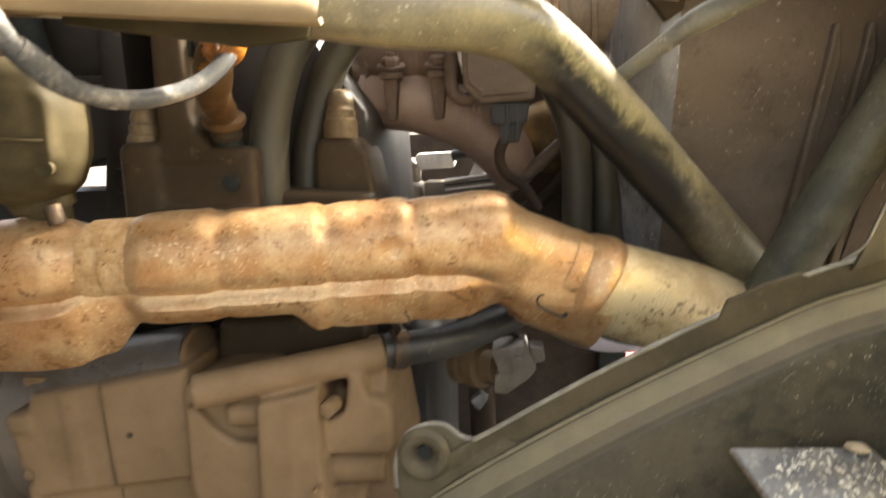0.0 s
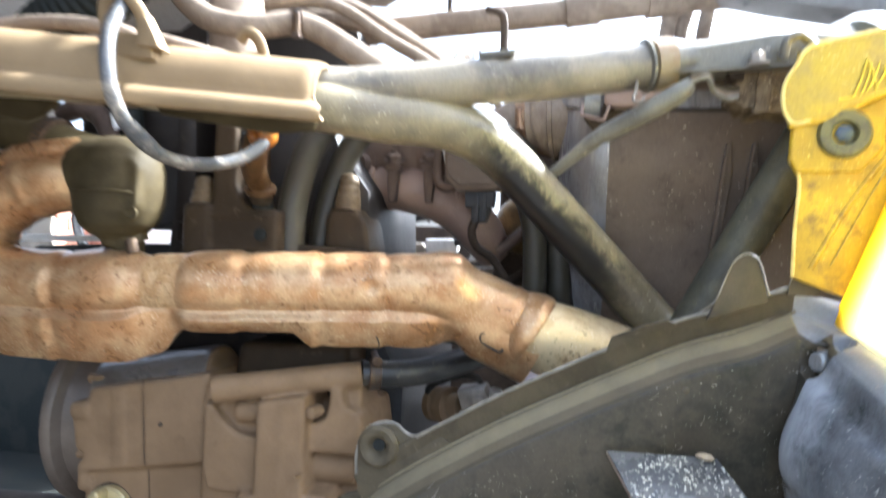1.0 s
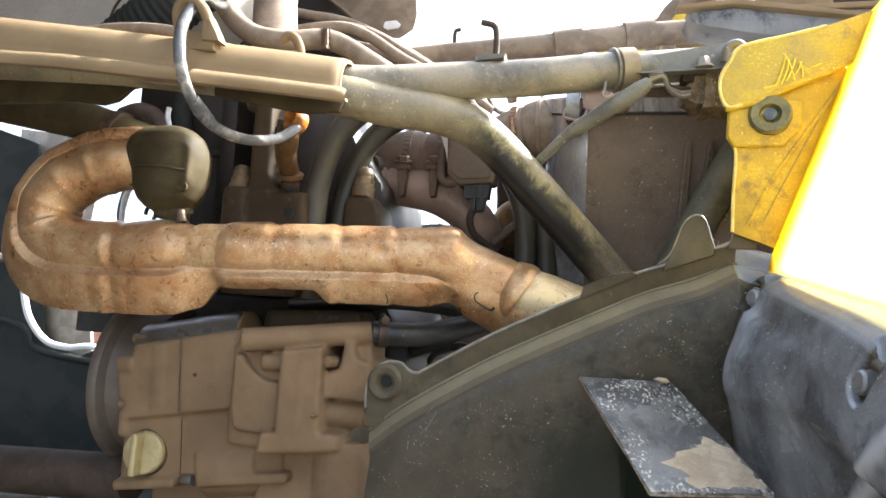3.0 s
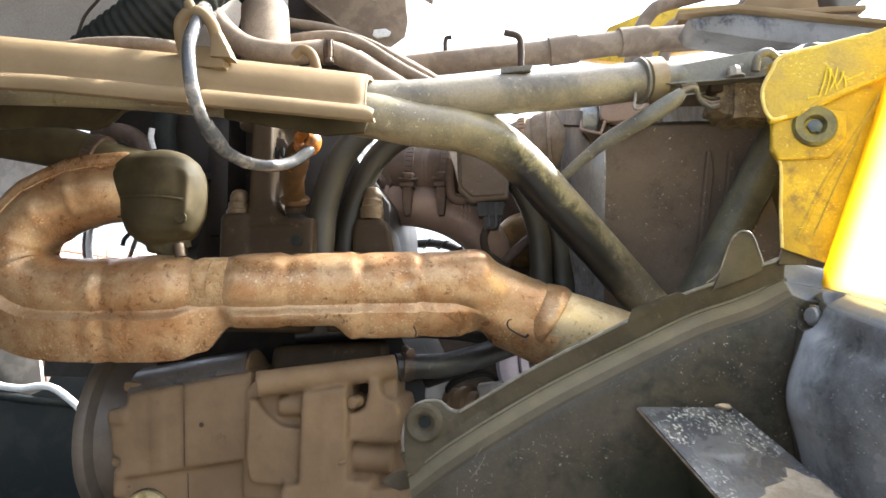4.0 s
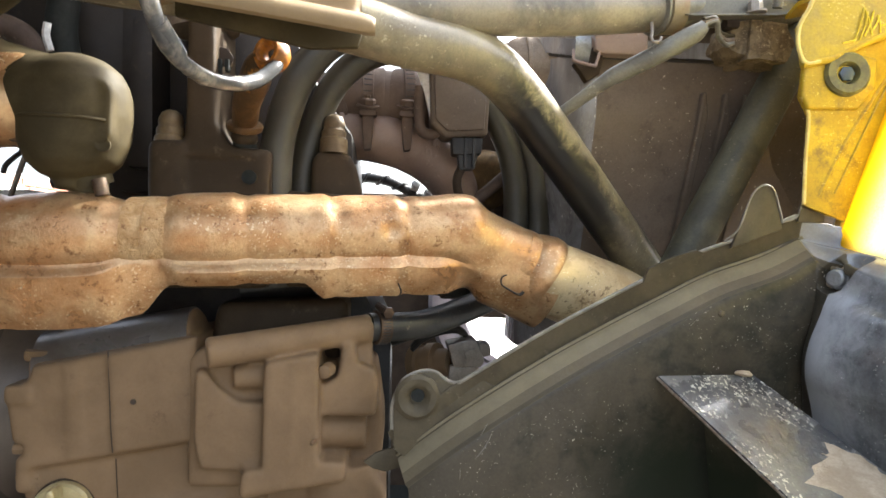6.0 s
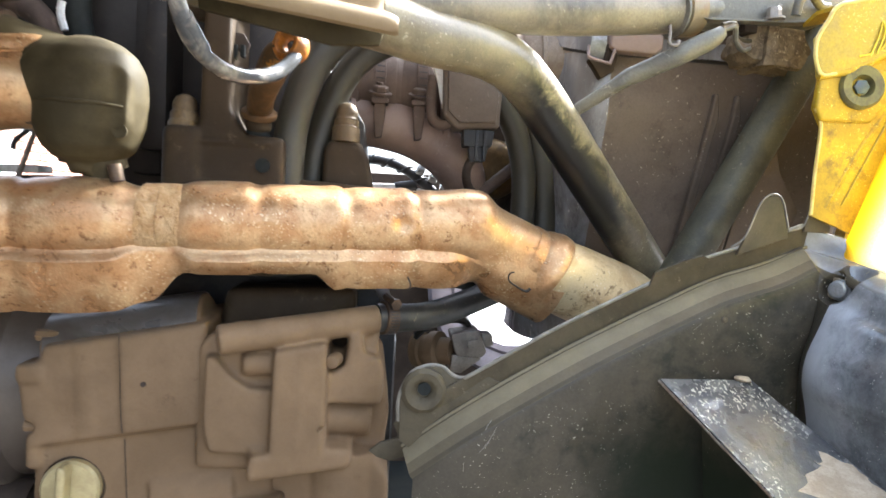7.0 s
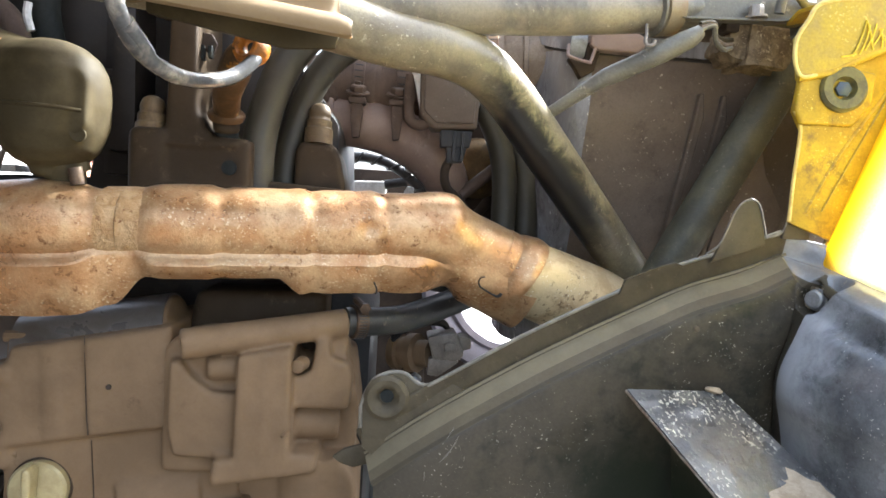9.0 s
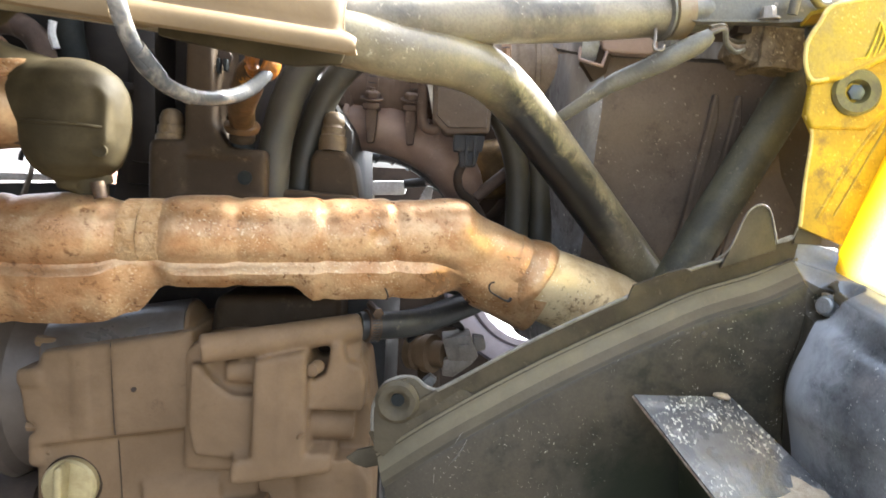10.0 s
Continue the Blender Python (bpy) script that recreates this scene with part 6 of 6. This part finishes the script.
                   ([(-0.27, 0.55, 1.060), (-0.208, 0.55, 1.044), (-0.135, 0.55, 1.027), (-0.047, 0.54, 0.978), (0.02, 0.53, 0.930), (0.06, 0.53, 0.90)], 0.0062),
                   ([(-0.20, 0.53, 1.01), (-0.12, 0.53, 1.012), (-0.05, 0.525, 0.975), (0.015, 0.52, 0.93), (0.05, 0.52, 0.89)], 0.005),
                   ([(-0.27, 0.60, 1.035), (-0.2, 0.60, 1.022), (-0.13, 0.60, 1.012), (-0.06, 0.60, 0.985), (0.0, 0.60, 0.95)], 0.009)):
        part("lead", tube(pts, r, 12), "rubber_dusty", w2)
    k = thing("slotted_bracket", (-0.10, 0.60, 1.03), "dusty pressed steel bracket with slotted holes", "bracket")
    bm = prism([(-0.205, 1.20), (-0.199, 1.092), (-0.122, 1.030), (-0.083, 1.027), (-0.064, 1.040), (-0.060, 1.060), (-0.064, 1.092), (-0.040, 1.09), (-0.028, 1.082), (-0.018, 1.13), (0.0, 1.20)], 0.598, 0.602, 0.0012)
    plate = part("bracket_plate", bm, "rubber_dusty", k)
    part("flange_edge", sheet([[(-0.200, 0.598, 1.093), (-0.200, 0.585, 1.093)], [(-0.122, 0.598, 1.031), (-0.122, 0.585, 1.031)]], 0.003), "rubber_dusty", plate)
    for x, z in ((-0.095, 1.045), (-0.101, 1.098)):
        part("slot", prism([(x - 0.012, z - 0.003), (x - 0.006, z - 0.007), (x + 0.010, z - 0.005), (x + 0.013, z + 0.001), (x + 0.006, z + 0.006), (x - 0.010, z + 0.005)], 0.5955, 0.599, 0.001), "white", plate)
    part("slot", prism(rect(-0.176, -0.150, 1.110, 1.122), 0.5955, 0.599, 0.001), "black", plate)
    f = thing("engine_cover", (0.25, 0.58, 0.92), "crumpled white heat-shield foil over the engine top", "engine cover")
    rows = []
    for i in range(25):
        u = i / 24
        row = []
        for j in range(13):
            v = j / 12
            x, y = 0.165 + 0.28 * u, 0.47 + 0.17 * v
            z = 0.905 + 0.055 * step(v, 0.0, 0.5) + 0.03 * u + 0.014 * noise.noise(Vector((x * 22, y * 22, 0.3))) - 0.02 * step(v, 0.6, 1)
            row.append((x, y, z))
        rows.append(row)
    part("foil", sheet(rows, 0.002), "white", f, smooth=True)
    s = thing("engine_wiring", (0.03, 0.6, 0.9), "tangle of pale wires and clips beside the engine", "wiring")
    for k2 in range(7):
        random.seed(40 + k2)
        pts = [(-0.02 + 0.02 * k2 + random.uniform(-0.01, 0.01), 0.56 + random.uniform(0, 0.06), 0.90)]
        for q in range(4):
            p0 = pts[-1]
            pts.append((p0[0] + random.uniform(-0.02, 0.025), p0[1] + random.uniform(-0.015, 0.015), p0[2] + random.uniform(0.005, 0.03)))
        part("wire", tube(pts, 0.003, 8, 4), ("white", "dust_grey", "rubber_dusty")[k2 % 3], s)
    far = thing("far_body_panel", (0.4, 1.2, 1.2), "yellow body panel on the far side of the bay", "body panel")
    part("panel_stay", prism(rect(0.66, 0.70, 0.292, 1.29), 1.06, 1.2, 0.004), "black", far)
    part("panel_skin", prism([(0.19, 1.240), (0.262, 1.262), (0.285, 1.300), (0.375, 1.335), (0.70, 1.345), (0.70, 1.27), (0.3, 1.22)], 1.19, 1.22, 0.006), "yellow", far)
    part("panel_lip", prism([(0.490, 1.248), (0.72, 1.256), (0.72, 1.278), (0.506, 1.272)], 0.955, 1.2, 0.004), "black", far, "dark lip of the far panel")
    part("panel_post", prism([(0.468, 1.30), (0.474, 1.254), (0.492, 1.250), (0.505, 1.270), (0.545, 1.278), (0.55, 1.42), (0.47, 1.42)], 0.90, 0.96, 0.006), "yellow", far)
    for q, (pts, r) in enumerate((([(0.27, 0.96, 0.88), (0.28, 0.92, 1.10), (0.31, 0.90, 1.19), (0.367, 0.90, 1.216), (0.497, 0.90, 1.238), (0.66, 0.90, 1.236)], 0.012),
                   ([(0.30, 0.96, 0.88), (0.30, 0.93, 1.10), (0.36, 0.93, 1.185), (0.45, 0.93, 1.205), (0.56, 0.92, 1.19), (0.60, 0.92, 1.13)], 0.011),
                   ([(0.33, 0.96, 0.88), (0.335, 0.90, 1.12), (0.40, 0.88, 1.165), (0.48, 0.88, 1.185)], 0.010))):
        hz = thing("brake_hose", pts[0], "dusty dark hose curving over the far rail", "hose", group="hoses over the far rail")
        part("hose_run", tube(pts, r, 14), "rubber_dusty", hz)
    cap = thing("reservoir", (0.46, 0.75, 1.09), "brown reservoir with a grey screw cap", "reservoir")
    part("neck", prism([(0.403, 1.100), (0.408, 1.128), (0.418, 1.140), (0.496, 1.142), (0.506, 1.132), (0.510, 1.100)], 0.72, 0.80, 0.006), "cover", cap)
    part("screw_cap", lathe([(0.029, -0.02), (0.029, 0.026), (0.027, 0.030), (0, 0.031)], (0.461, 0.757, 1.141), (0, 0, 1), 30), "dust_grey", cap)
    part("shelf", prism([(0.31, 1.092), (0.56, 1.096), (0.56, 1.104), (0.31, 1.100)], 0.70, 0.82, 0.002), "cover", cap)
    bar = thing("cross_bar", (0.45, 0.62, 1.0), "scuffed dark cross bar with a pale top edge", "bar")
    part("bar_body", prism([(0.295, 1.050), (0.350, 1.055), (0.66, 1.006), (0.66, 0.970), (0.362, 1.022), (0.305, 1.034)], 0.60, 0.66, 0.005), "scuffed_bar", bar)
    part("bar_top", prism([(0.282, 1.052), (0.352, 1.057), (0.66, 1.009), (0.66, 1.015), (0.352, 1.064), (0.282, 1.058)], 0.594, 0.612, 0.002), "cover", bar, "tan dusted top flange")


build_top()

# ---- unseen light blocker over and beside the engine ----
def build_blocker():
    bed = thing("light_blocker", (-0.5, 0.35, 1.22), "unseen dark slab and side wall added to block sky light", "cargo bed")
    # slab and side wall stay out of view and only cut down sky light
    part("blocker_roof", prism([(-1.4, 1.22), (-0.16, 1.22), (-0.16, 1.25), (-1.4, 1.25)], -0.12, 0.72, 0.004), "black", bed)
    part("blocker_side", prism(rect(-0.66, -0.63, 0.29, 1.23), -0.90, 0.46, 0.004), "black", bed)
    part("blocker_stay", prism(rect(-0.42, -0.38, 1.15, 1.23), 0.64, 0.70, 0.003), "black", bed)


build_blocker()

# ---- left and lower background ----
def build_left():
    s = thing("skid_plate", (0.0, 0.6, 0.28), "dark grimy skid plate under the engine", "skid plate")
    part("skid_sheet", prism([(-1.6, 0.285), (0.9, 0.285), (0.9, 0.292), (-1.6, 0.292)], 0.30, 1.1, 0.002), "soot", s)
    a = thing("drive_shaft", (-0.42, 0.46, 0.40), "dark dusty drive shaft beside the gearbox", "drive shaft")
    part("shaft", tube([(-0.62, 0.455, 0.43), (-0.50, 0.455, 0.434), (-0.33, 0.455, 0.44)], 0.027, 24), "dust_dark", a)
    part("shaft_boot", tube([(-0.70, 0.455, 0.43), (-0.62, 0.455, 0.431)], 0.034, 24, 2), "black", a)
    b = thing("blue_link", (-0.53, 0.6, 0.32), "blue-grey painted suspension link", "suspension link")
    part("link_arm", tube([(-0.62, 0.60, 0.314), (-0.575, 0.60, 0.324), (-0.53, 0.60, 0.352), (-0.50, 0.60, 0.38)], 0.024, 20), "blue", b)
    foot = thing("support_foot", (-0.49, 0.60, 0.29), "pale worn support foot on the skid plate", "support foot")
    part("foot_web", prism([(-0.521, 0.285), (-0.497, 0.285), (-0.462, 0.350), (-0.470, 0.362), (-0.495, 0.356)], 0.58, 0.60, 0.004), "rubber_dusty", foot)
    part("foot_nut", hex_bolt((-0.338, 0.50, 0.32), (0.1, -0.6, 1), 0.014, 0.016), "rubber_dusty", foot)
    part("nut_stud", tube([(-0.338, 0.50, 0.29), (-0.338, 0.50, 0.322)], 0.007, 12, 2), "rubber_dusty", foot)
    c = thing("inner_guard", (-1.0, 1.0, 0.31), "dark plastic inner guard of the far side", "inner guard")
    part("guard_sheet", prism([(-1.6, 0.29), (-0.50, 0.29), (-0.50, 0.63), (-0.80, 0.62), (-0.835, 0.53), (-0.88, 0.51), (-0.965, 0.56), (-1.03, 0.98), (-1.6, 1.15)], 1.0, 1.006, 0.002), "soot", c)
    part("guard_rib", tube([(-1.5, 0.998, 0.62), (-1.05, 0.998, 0.58), (-0.96, 0.998, 0.52), (-0.62, 0.998, 0.49)], 0.008, 10), "soot", c)
    g = thing("side_panel", (-0.93, 1.02, 0.31), "dull grey-white plastic side panel", "side panel")
    part("panel_sheet", prism([(-1.10, 0.29), (-0.80, 0.29), (-0.855, 0.52), (-0.90, 0.75), (-0.865, 0.99), (-1.10, 1.02)], 1.02, 1.03, 0.003), "dust_grey", g)
    k = thing("brake_line", (-0.85, 0.9, 0.55), "pale looping brake line", "brake line")
    part("line_run", tube([(-1.10, 0.90, 0.716), (-0.982, 0.90, 0.714), (-0.90, 0.90, 0.71)], 0.009, 12), "dust_grey", k)
    part("line_run", tube([(-0.938, 0.90, 0.69), (-0.935, 0.90, 0.664), (-0.912, 0.90, 0.597), (-0.867, 0.90, 0.552), (-0.814, 0.90, 0.541), (-0.74, 0.90, 0.54), (-0.66, 0.92, 0.45), (-0.62, 0.95, 0.29)], 0.0065, 12), "white", k)
    d = thing("control_cable", (-0.46, 0.60, 0.72), "black and white control cables arching behind the exhaust bend", "cable")
    part("cable_run", tube([(-0.40, 0.60, 0.70), (-0.465, 0.60, 0.715), (-0.49, 0.60, 0.75), (-0.491, 0.60, 0.79), (-0.475, 0.60, 0.82), (-0.42, 0.60, 0.85)], 0.006, 12), "black", d)
    part("cable_run", tube([(-0.448, 0.59, 0.70), (-0.478, 0.59, 0.74), (-0.482, 0.59, 0.79), (-0.462, 0.59, 0.825)], 0.004, 10), "white", d)
    e = thing("zip_tie", (-0.36, 0.50, 0.76), "trimmed black cable tie sticking out", "cable tie")
    part("tie_strip", tube([(-0.380, 0.50, 0.757), (-0.377, 0.50, 0.766), (-0.362, 0.50, 0.780), (-0.345, 0.50, 0.800)], 0.0026, 8), "black", e)
    e2 = thing("zip_tie", (-0.37, 0.51, 0.73), "long white cable tie hanging behind the exhaust", "cable tie")
    part("tie_strip", tube([(-0.380, 0.505, 0.724), (-0.370, 0.505, 0.755), (-0.357, 0.505, 0.793)], 0.0026, 8), "dust_grey", e2)
    f = thing("cable_tray", (-0.40, 0.55, 0.60), "black cable tray with a pale top edge behind the exhaust", "tray")
    part("tray_body", prism([(-0.50, 0.60), (-0.24, 0.60), (-0.24, 0.738), (-0.375, 0.736), (-0.50, 0.728)], 0.54, 0.60, 0.003), "black", f)
    part("tray_edge", prism([(-0.52, 0.733), (-0.372, 0.738), (-0.372, 0.745), (-0.52, 0.741)], 0.53, 0.56, 0.001), "white", f)
    # backing sheet added to darken the gap behind the elbow
    sh = thing("dark_backing", (-0.29, 0.46, 0.83), "dark backing sheet added behind the rubber elbow", "baffle")
    part("backing_sheet", prism([(-0.375, 0.845), (-0.345, 0.828), (-0.232, 0.826), (-0.232, 0.960), (-0.375, 0.960)], 0.462, 0.468, 0.002), "deep_shade", sh)
    part("backing_fold", prism([(-0.345, 0.824), (-0.232, 0.822), (-0.232, 0.829), (-0.345, 0.831)], 0.445, 0.468, 0.002), "deep_shade", sh)
    part("backing_stay", prism(rect(-0.262, -0.246, 0.86, 0.94), 0.466, 0.50, 0.002), "deep_shade", sh)
    # battery terminals and the dark far wall of the bay
    t = thing("terminal_block", (-0.05, 0.80, 0.70), "grey terminal block with clamps and a black looped lead", "terminal block")
    base = part("block_base", prism([(-0.158, 0.670), (-0.062, 0.670), (-0.060, 0.716), (-0.072, 0.722), (-0.150, 0.724), (-0.160, 0.716)], 0.785, 0.84, 0.006, segments=3), "dust_grey", t)
    part("block_step", prism([(-0.136, 0.718), (-0.066, 0.718), (-0.066, 0.744), (-0.072, 0.749), (-0.128, 0.750), (-0.136, 0.742)], 0.792, 0.835, 0.005, segments=3), "dust_grey", base)
    part("block_lid", prism([(-0.142, 0.748), (-0.102, 0.750), (-0.100, 0.758), (-0.144, 0.760)], 0.80, 0.83, 0.002), "white", base, "white plastic lid")
    clamp = part("clamp_bar", prism([(-0.072, 0.734), (-0.020, 0.737), (-0.018, 0.757), (-0.068, 0.755)], 0.80, 0.825, 0.004), "white", t, "white clamp bar")
    part("clamp_bolt", tube([(-0.022, 0.79, 0.752), (0.008, 0.79, 0.757)], 0.0065, 10, 2), "black", clamp)
    part("clamp_ear", prism([(-0.004, 0.722), (0.016, 0.722), (0.020, 0.750), (0.010, 0.752)], 0.792, 0.80, 0.001), "white", clamp)
    rail = part("contact_rail", prism([(-0.056, 0.700), (0.086, 0.712), (0.088, 0.734), (0.060, 0.736), (-0.030, 0.722), (-0.056, 0.722)], 0.775, 0.81, 0.004), "dust_grey", t, "dark grey ribbed rail")
    for k in range(3):
        part("rail_rib", tube([(-0.030, 0.7745, 0.7235 - 0.006 * k), (0.086, 0.7745, 0.7355 - 0.006 * k)], 0.0014, 8, 2), ("white", "black", "white")[k], rail)
    part("rail_foot", prism([(0.050, 0.62), (0.10, 0.62), (0.096, 0.716), (0.060, 0.716)], 0.782, 0.81, 0.004), "dust_dark", rail)
    lead_line = [(-0.120, 0.80, 0.748), (-0.112, 0.80, 0.768), (-0.090, 0.80, 0.784), (-0.055, 0.80, 0.7885), (-0.020, 0.795, 0.782), (0.012, 0.79, 0.764), (0.038, 0.785, 0.742), (0.060, 0.78, 0.72)]
    lead = part("loop_lead", tube(lead_line, 0.0068, 14), "black", t)
    run = curve_points(lead_line[1:-1], 10)
    coil = []
    for i, p in enumerate(run[:-1]):
        along = (Vector(run[i + 1][:3]) - Vector(p[:3])).normalized()
        side = along.cross(Vector((0, 1, 0))).normalized()
        c = Vector(p[:3]) + 0.0076 * (math.cos(i * 0.9) * side + math.sin(i * 0.9) * Vector((0, 1, 0)))
        coil.append((c.x, c.y, c.z))
    part("spiral_wrap", tube(coil, 0.0018, 8, 3), "rubber", lead, "spiral wrap round the lead")
    for x, z in ((0.012, 0.778), (0.030, 0.768), (0.048, 0.759), (0.085, 0.742)):
        clip = part("cable_clip", prism([(x - 0.008, z - 0.006), (x + 0.004, z - 0.009), (x + 0.008, z + 0.003), (x - 0.002, z + 0.008)], 0.772, 0.800, 0.003), "white", t, "bright white cable clip")
        part("clip_bolt", hex_bolt((x, 0.772, z), (0.2, -1, 0.3), 0.004, 0.004), "steel", clip)
    u = thing("far_bulkhead", (0.0, 0.97, 0.29), "dark grimy bulkhead closing the far side of the bay", "bulkhead")
    part("bulkhead_sheet", prism([(-0.50, 0.29), (0.195, 0.29), (0.203, 0.493), (0.18, 0.494), (0.155, 0.498), (0.13, 0.507), (0.111, 0.525), (0.103, 0.543), (0.104, 0.562), (0.115, 0.574), (0.245, 0.570), (0.245, 0.29), (0.9, 0.29), (0.9, 0.98), (0.35, 0.92), (0.12, 0.80), (0.06, 0.782), (0.00, 0.778), (-0.11, 0.778), (-0.20, 0.770), (-0.26, 0.745), (-0.50, 0.70)], 0.96, 0.98, 0.003), "dust_dark", u)
    rim = thing("spare_wheel", (0.20, 0.94, 0.29), "lavender-grey spare wheel standing behind the bay", "wheel")
    ring = [(0.099, 0.0), (0.102, -0.006), (0.112, -0.009), (0.117, -0.004), (0.122, -0.008), (0.150, -0.010), (0.156, 0.0)]
    part("rim", sheet([[(0.200 + r * math.cos(w), 0.945 + h, 0.602 + r * math.sin(w)) for r, h in ring] for w in np.linspace(0, 2 * math.pi, 73)], 0.003), "lavender", rim)
    part("stand", prism(rect(0.18, 0.22, 0.29, 0.47), 0.940, 0.955, 0.003), "soot", rim)
    # added mass that keeps light from leaking in behind the engine
    v = thing("rear_blocker", (-0.28, 0.68, 0.29), "dark mass added behind the engine to block light", "engine housing")
    part("blocker_shell", prism([(-0.40, 0.75), (-0.14, 0.84), (-0.12, 0.99), (-0.16, 1.20), (-0.42, 1.20)], 0.62, 0.72, 0.01), "deep_shade", v)
    part("blocker_leg", prism(rect(-0.30, -0.16, 0.29, 0.80), 0.66, 0.72, 0.006), "deep_shade", v)


build_left()


def build_wall():
    wall = tagged(part("wall_far", slab([[(-3.45, 2.0, 1.22), (-3.45, 9.0, 1.22)], [(-3.22, 2.0, 1.22), (-3.22, 9.0, 1.22)]], 1.22), "mortar", None, smooth=False), "low red brick yard wall in full sun", "wall", kind="structure")
    bm = bmesh.new()
    bmesh.ops.create_cube(bm, size=1.0, matrix=Matrix.Diagonal((0.04, 0.22, 0.065, 1)))
    bmesh.ops.bevel(bm, geom=bm.edges[:], offset=0.004, segments=1, affect="EDGES")
    me = bpy.data.meshes.new("brick")
    bm.to_mesh(me)
    bm.free()
    me.materials.append(M["brick"])
    for r in range(15):
        for i in range(20):
            ob = new("brick", me)
            ob.parent = wall
            ob.location = (-3.214 + 0.003 * math.sin(r * 5.1 + i * 2.3), 3.1 + i * 0.23 + (r % 2) * 0.115, 0.10 + r * 0.075)
    sheet_thing = thing("red_sheet", (0.33, 2.4, 0.0), "faded red sheet lying on the yard", "ground sheet")
    part("sheet_body", slab([[(-0.05 + 0.09 * u + 0.01 * math.sin(v), 1.75 + 0.11 * v, 0.02 + 0.006 * math.sin(u * 2 + v)) for u in range(9)] for v in range(10)], 0.016), "red_mat", sheet_thing)
    # white slab added so the yard beyond the opening looks overexposed
    pad = thing("glare_slab", (0.7, 3.9, 0.0), "white slab added to stand for glaring sunlit yard", "concrete pad")
    part("pad_slab", prism(rect(0.05, 2.2, -0.01, 0.035), 2.9, 6.5, 0.01), "white_paint", pad)
    cab = thing("white_cabinet", (-2.75, 4.2, 0.0), "white painted cabinet standing by the yard wall", "cabinet")
    body = part("cabinet_body", prism(rect(-3.05, -2.42, 0.05, 1.02), 4.0, 4.5, 0.01), "white_paint", cab)
    part("cabinet_door", prism(rect(-3.03, -2.44, 0.10, 0.98), 3.975, 3.998, 0.006), "white_paint", cab)
    part("plinth", prism(rect(-3.03, -2.44, 0.0, 0.06), 4.03, 4.47, 0.004), "black", cab)


build_wall()
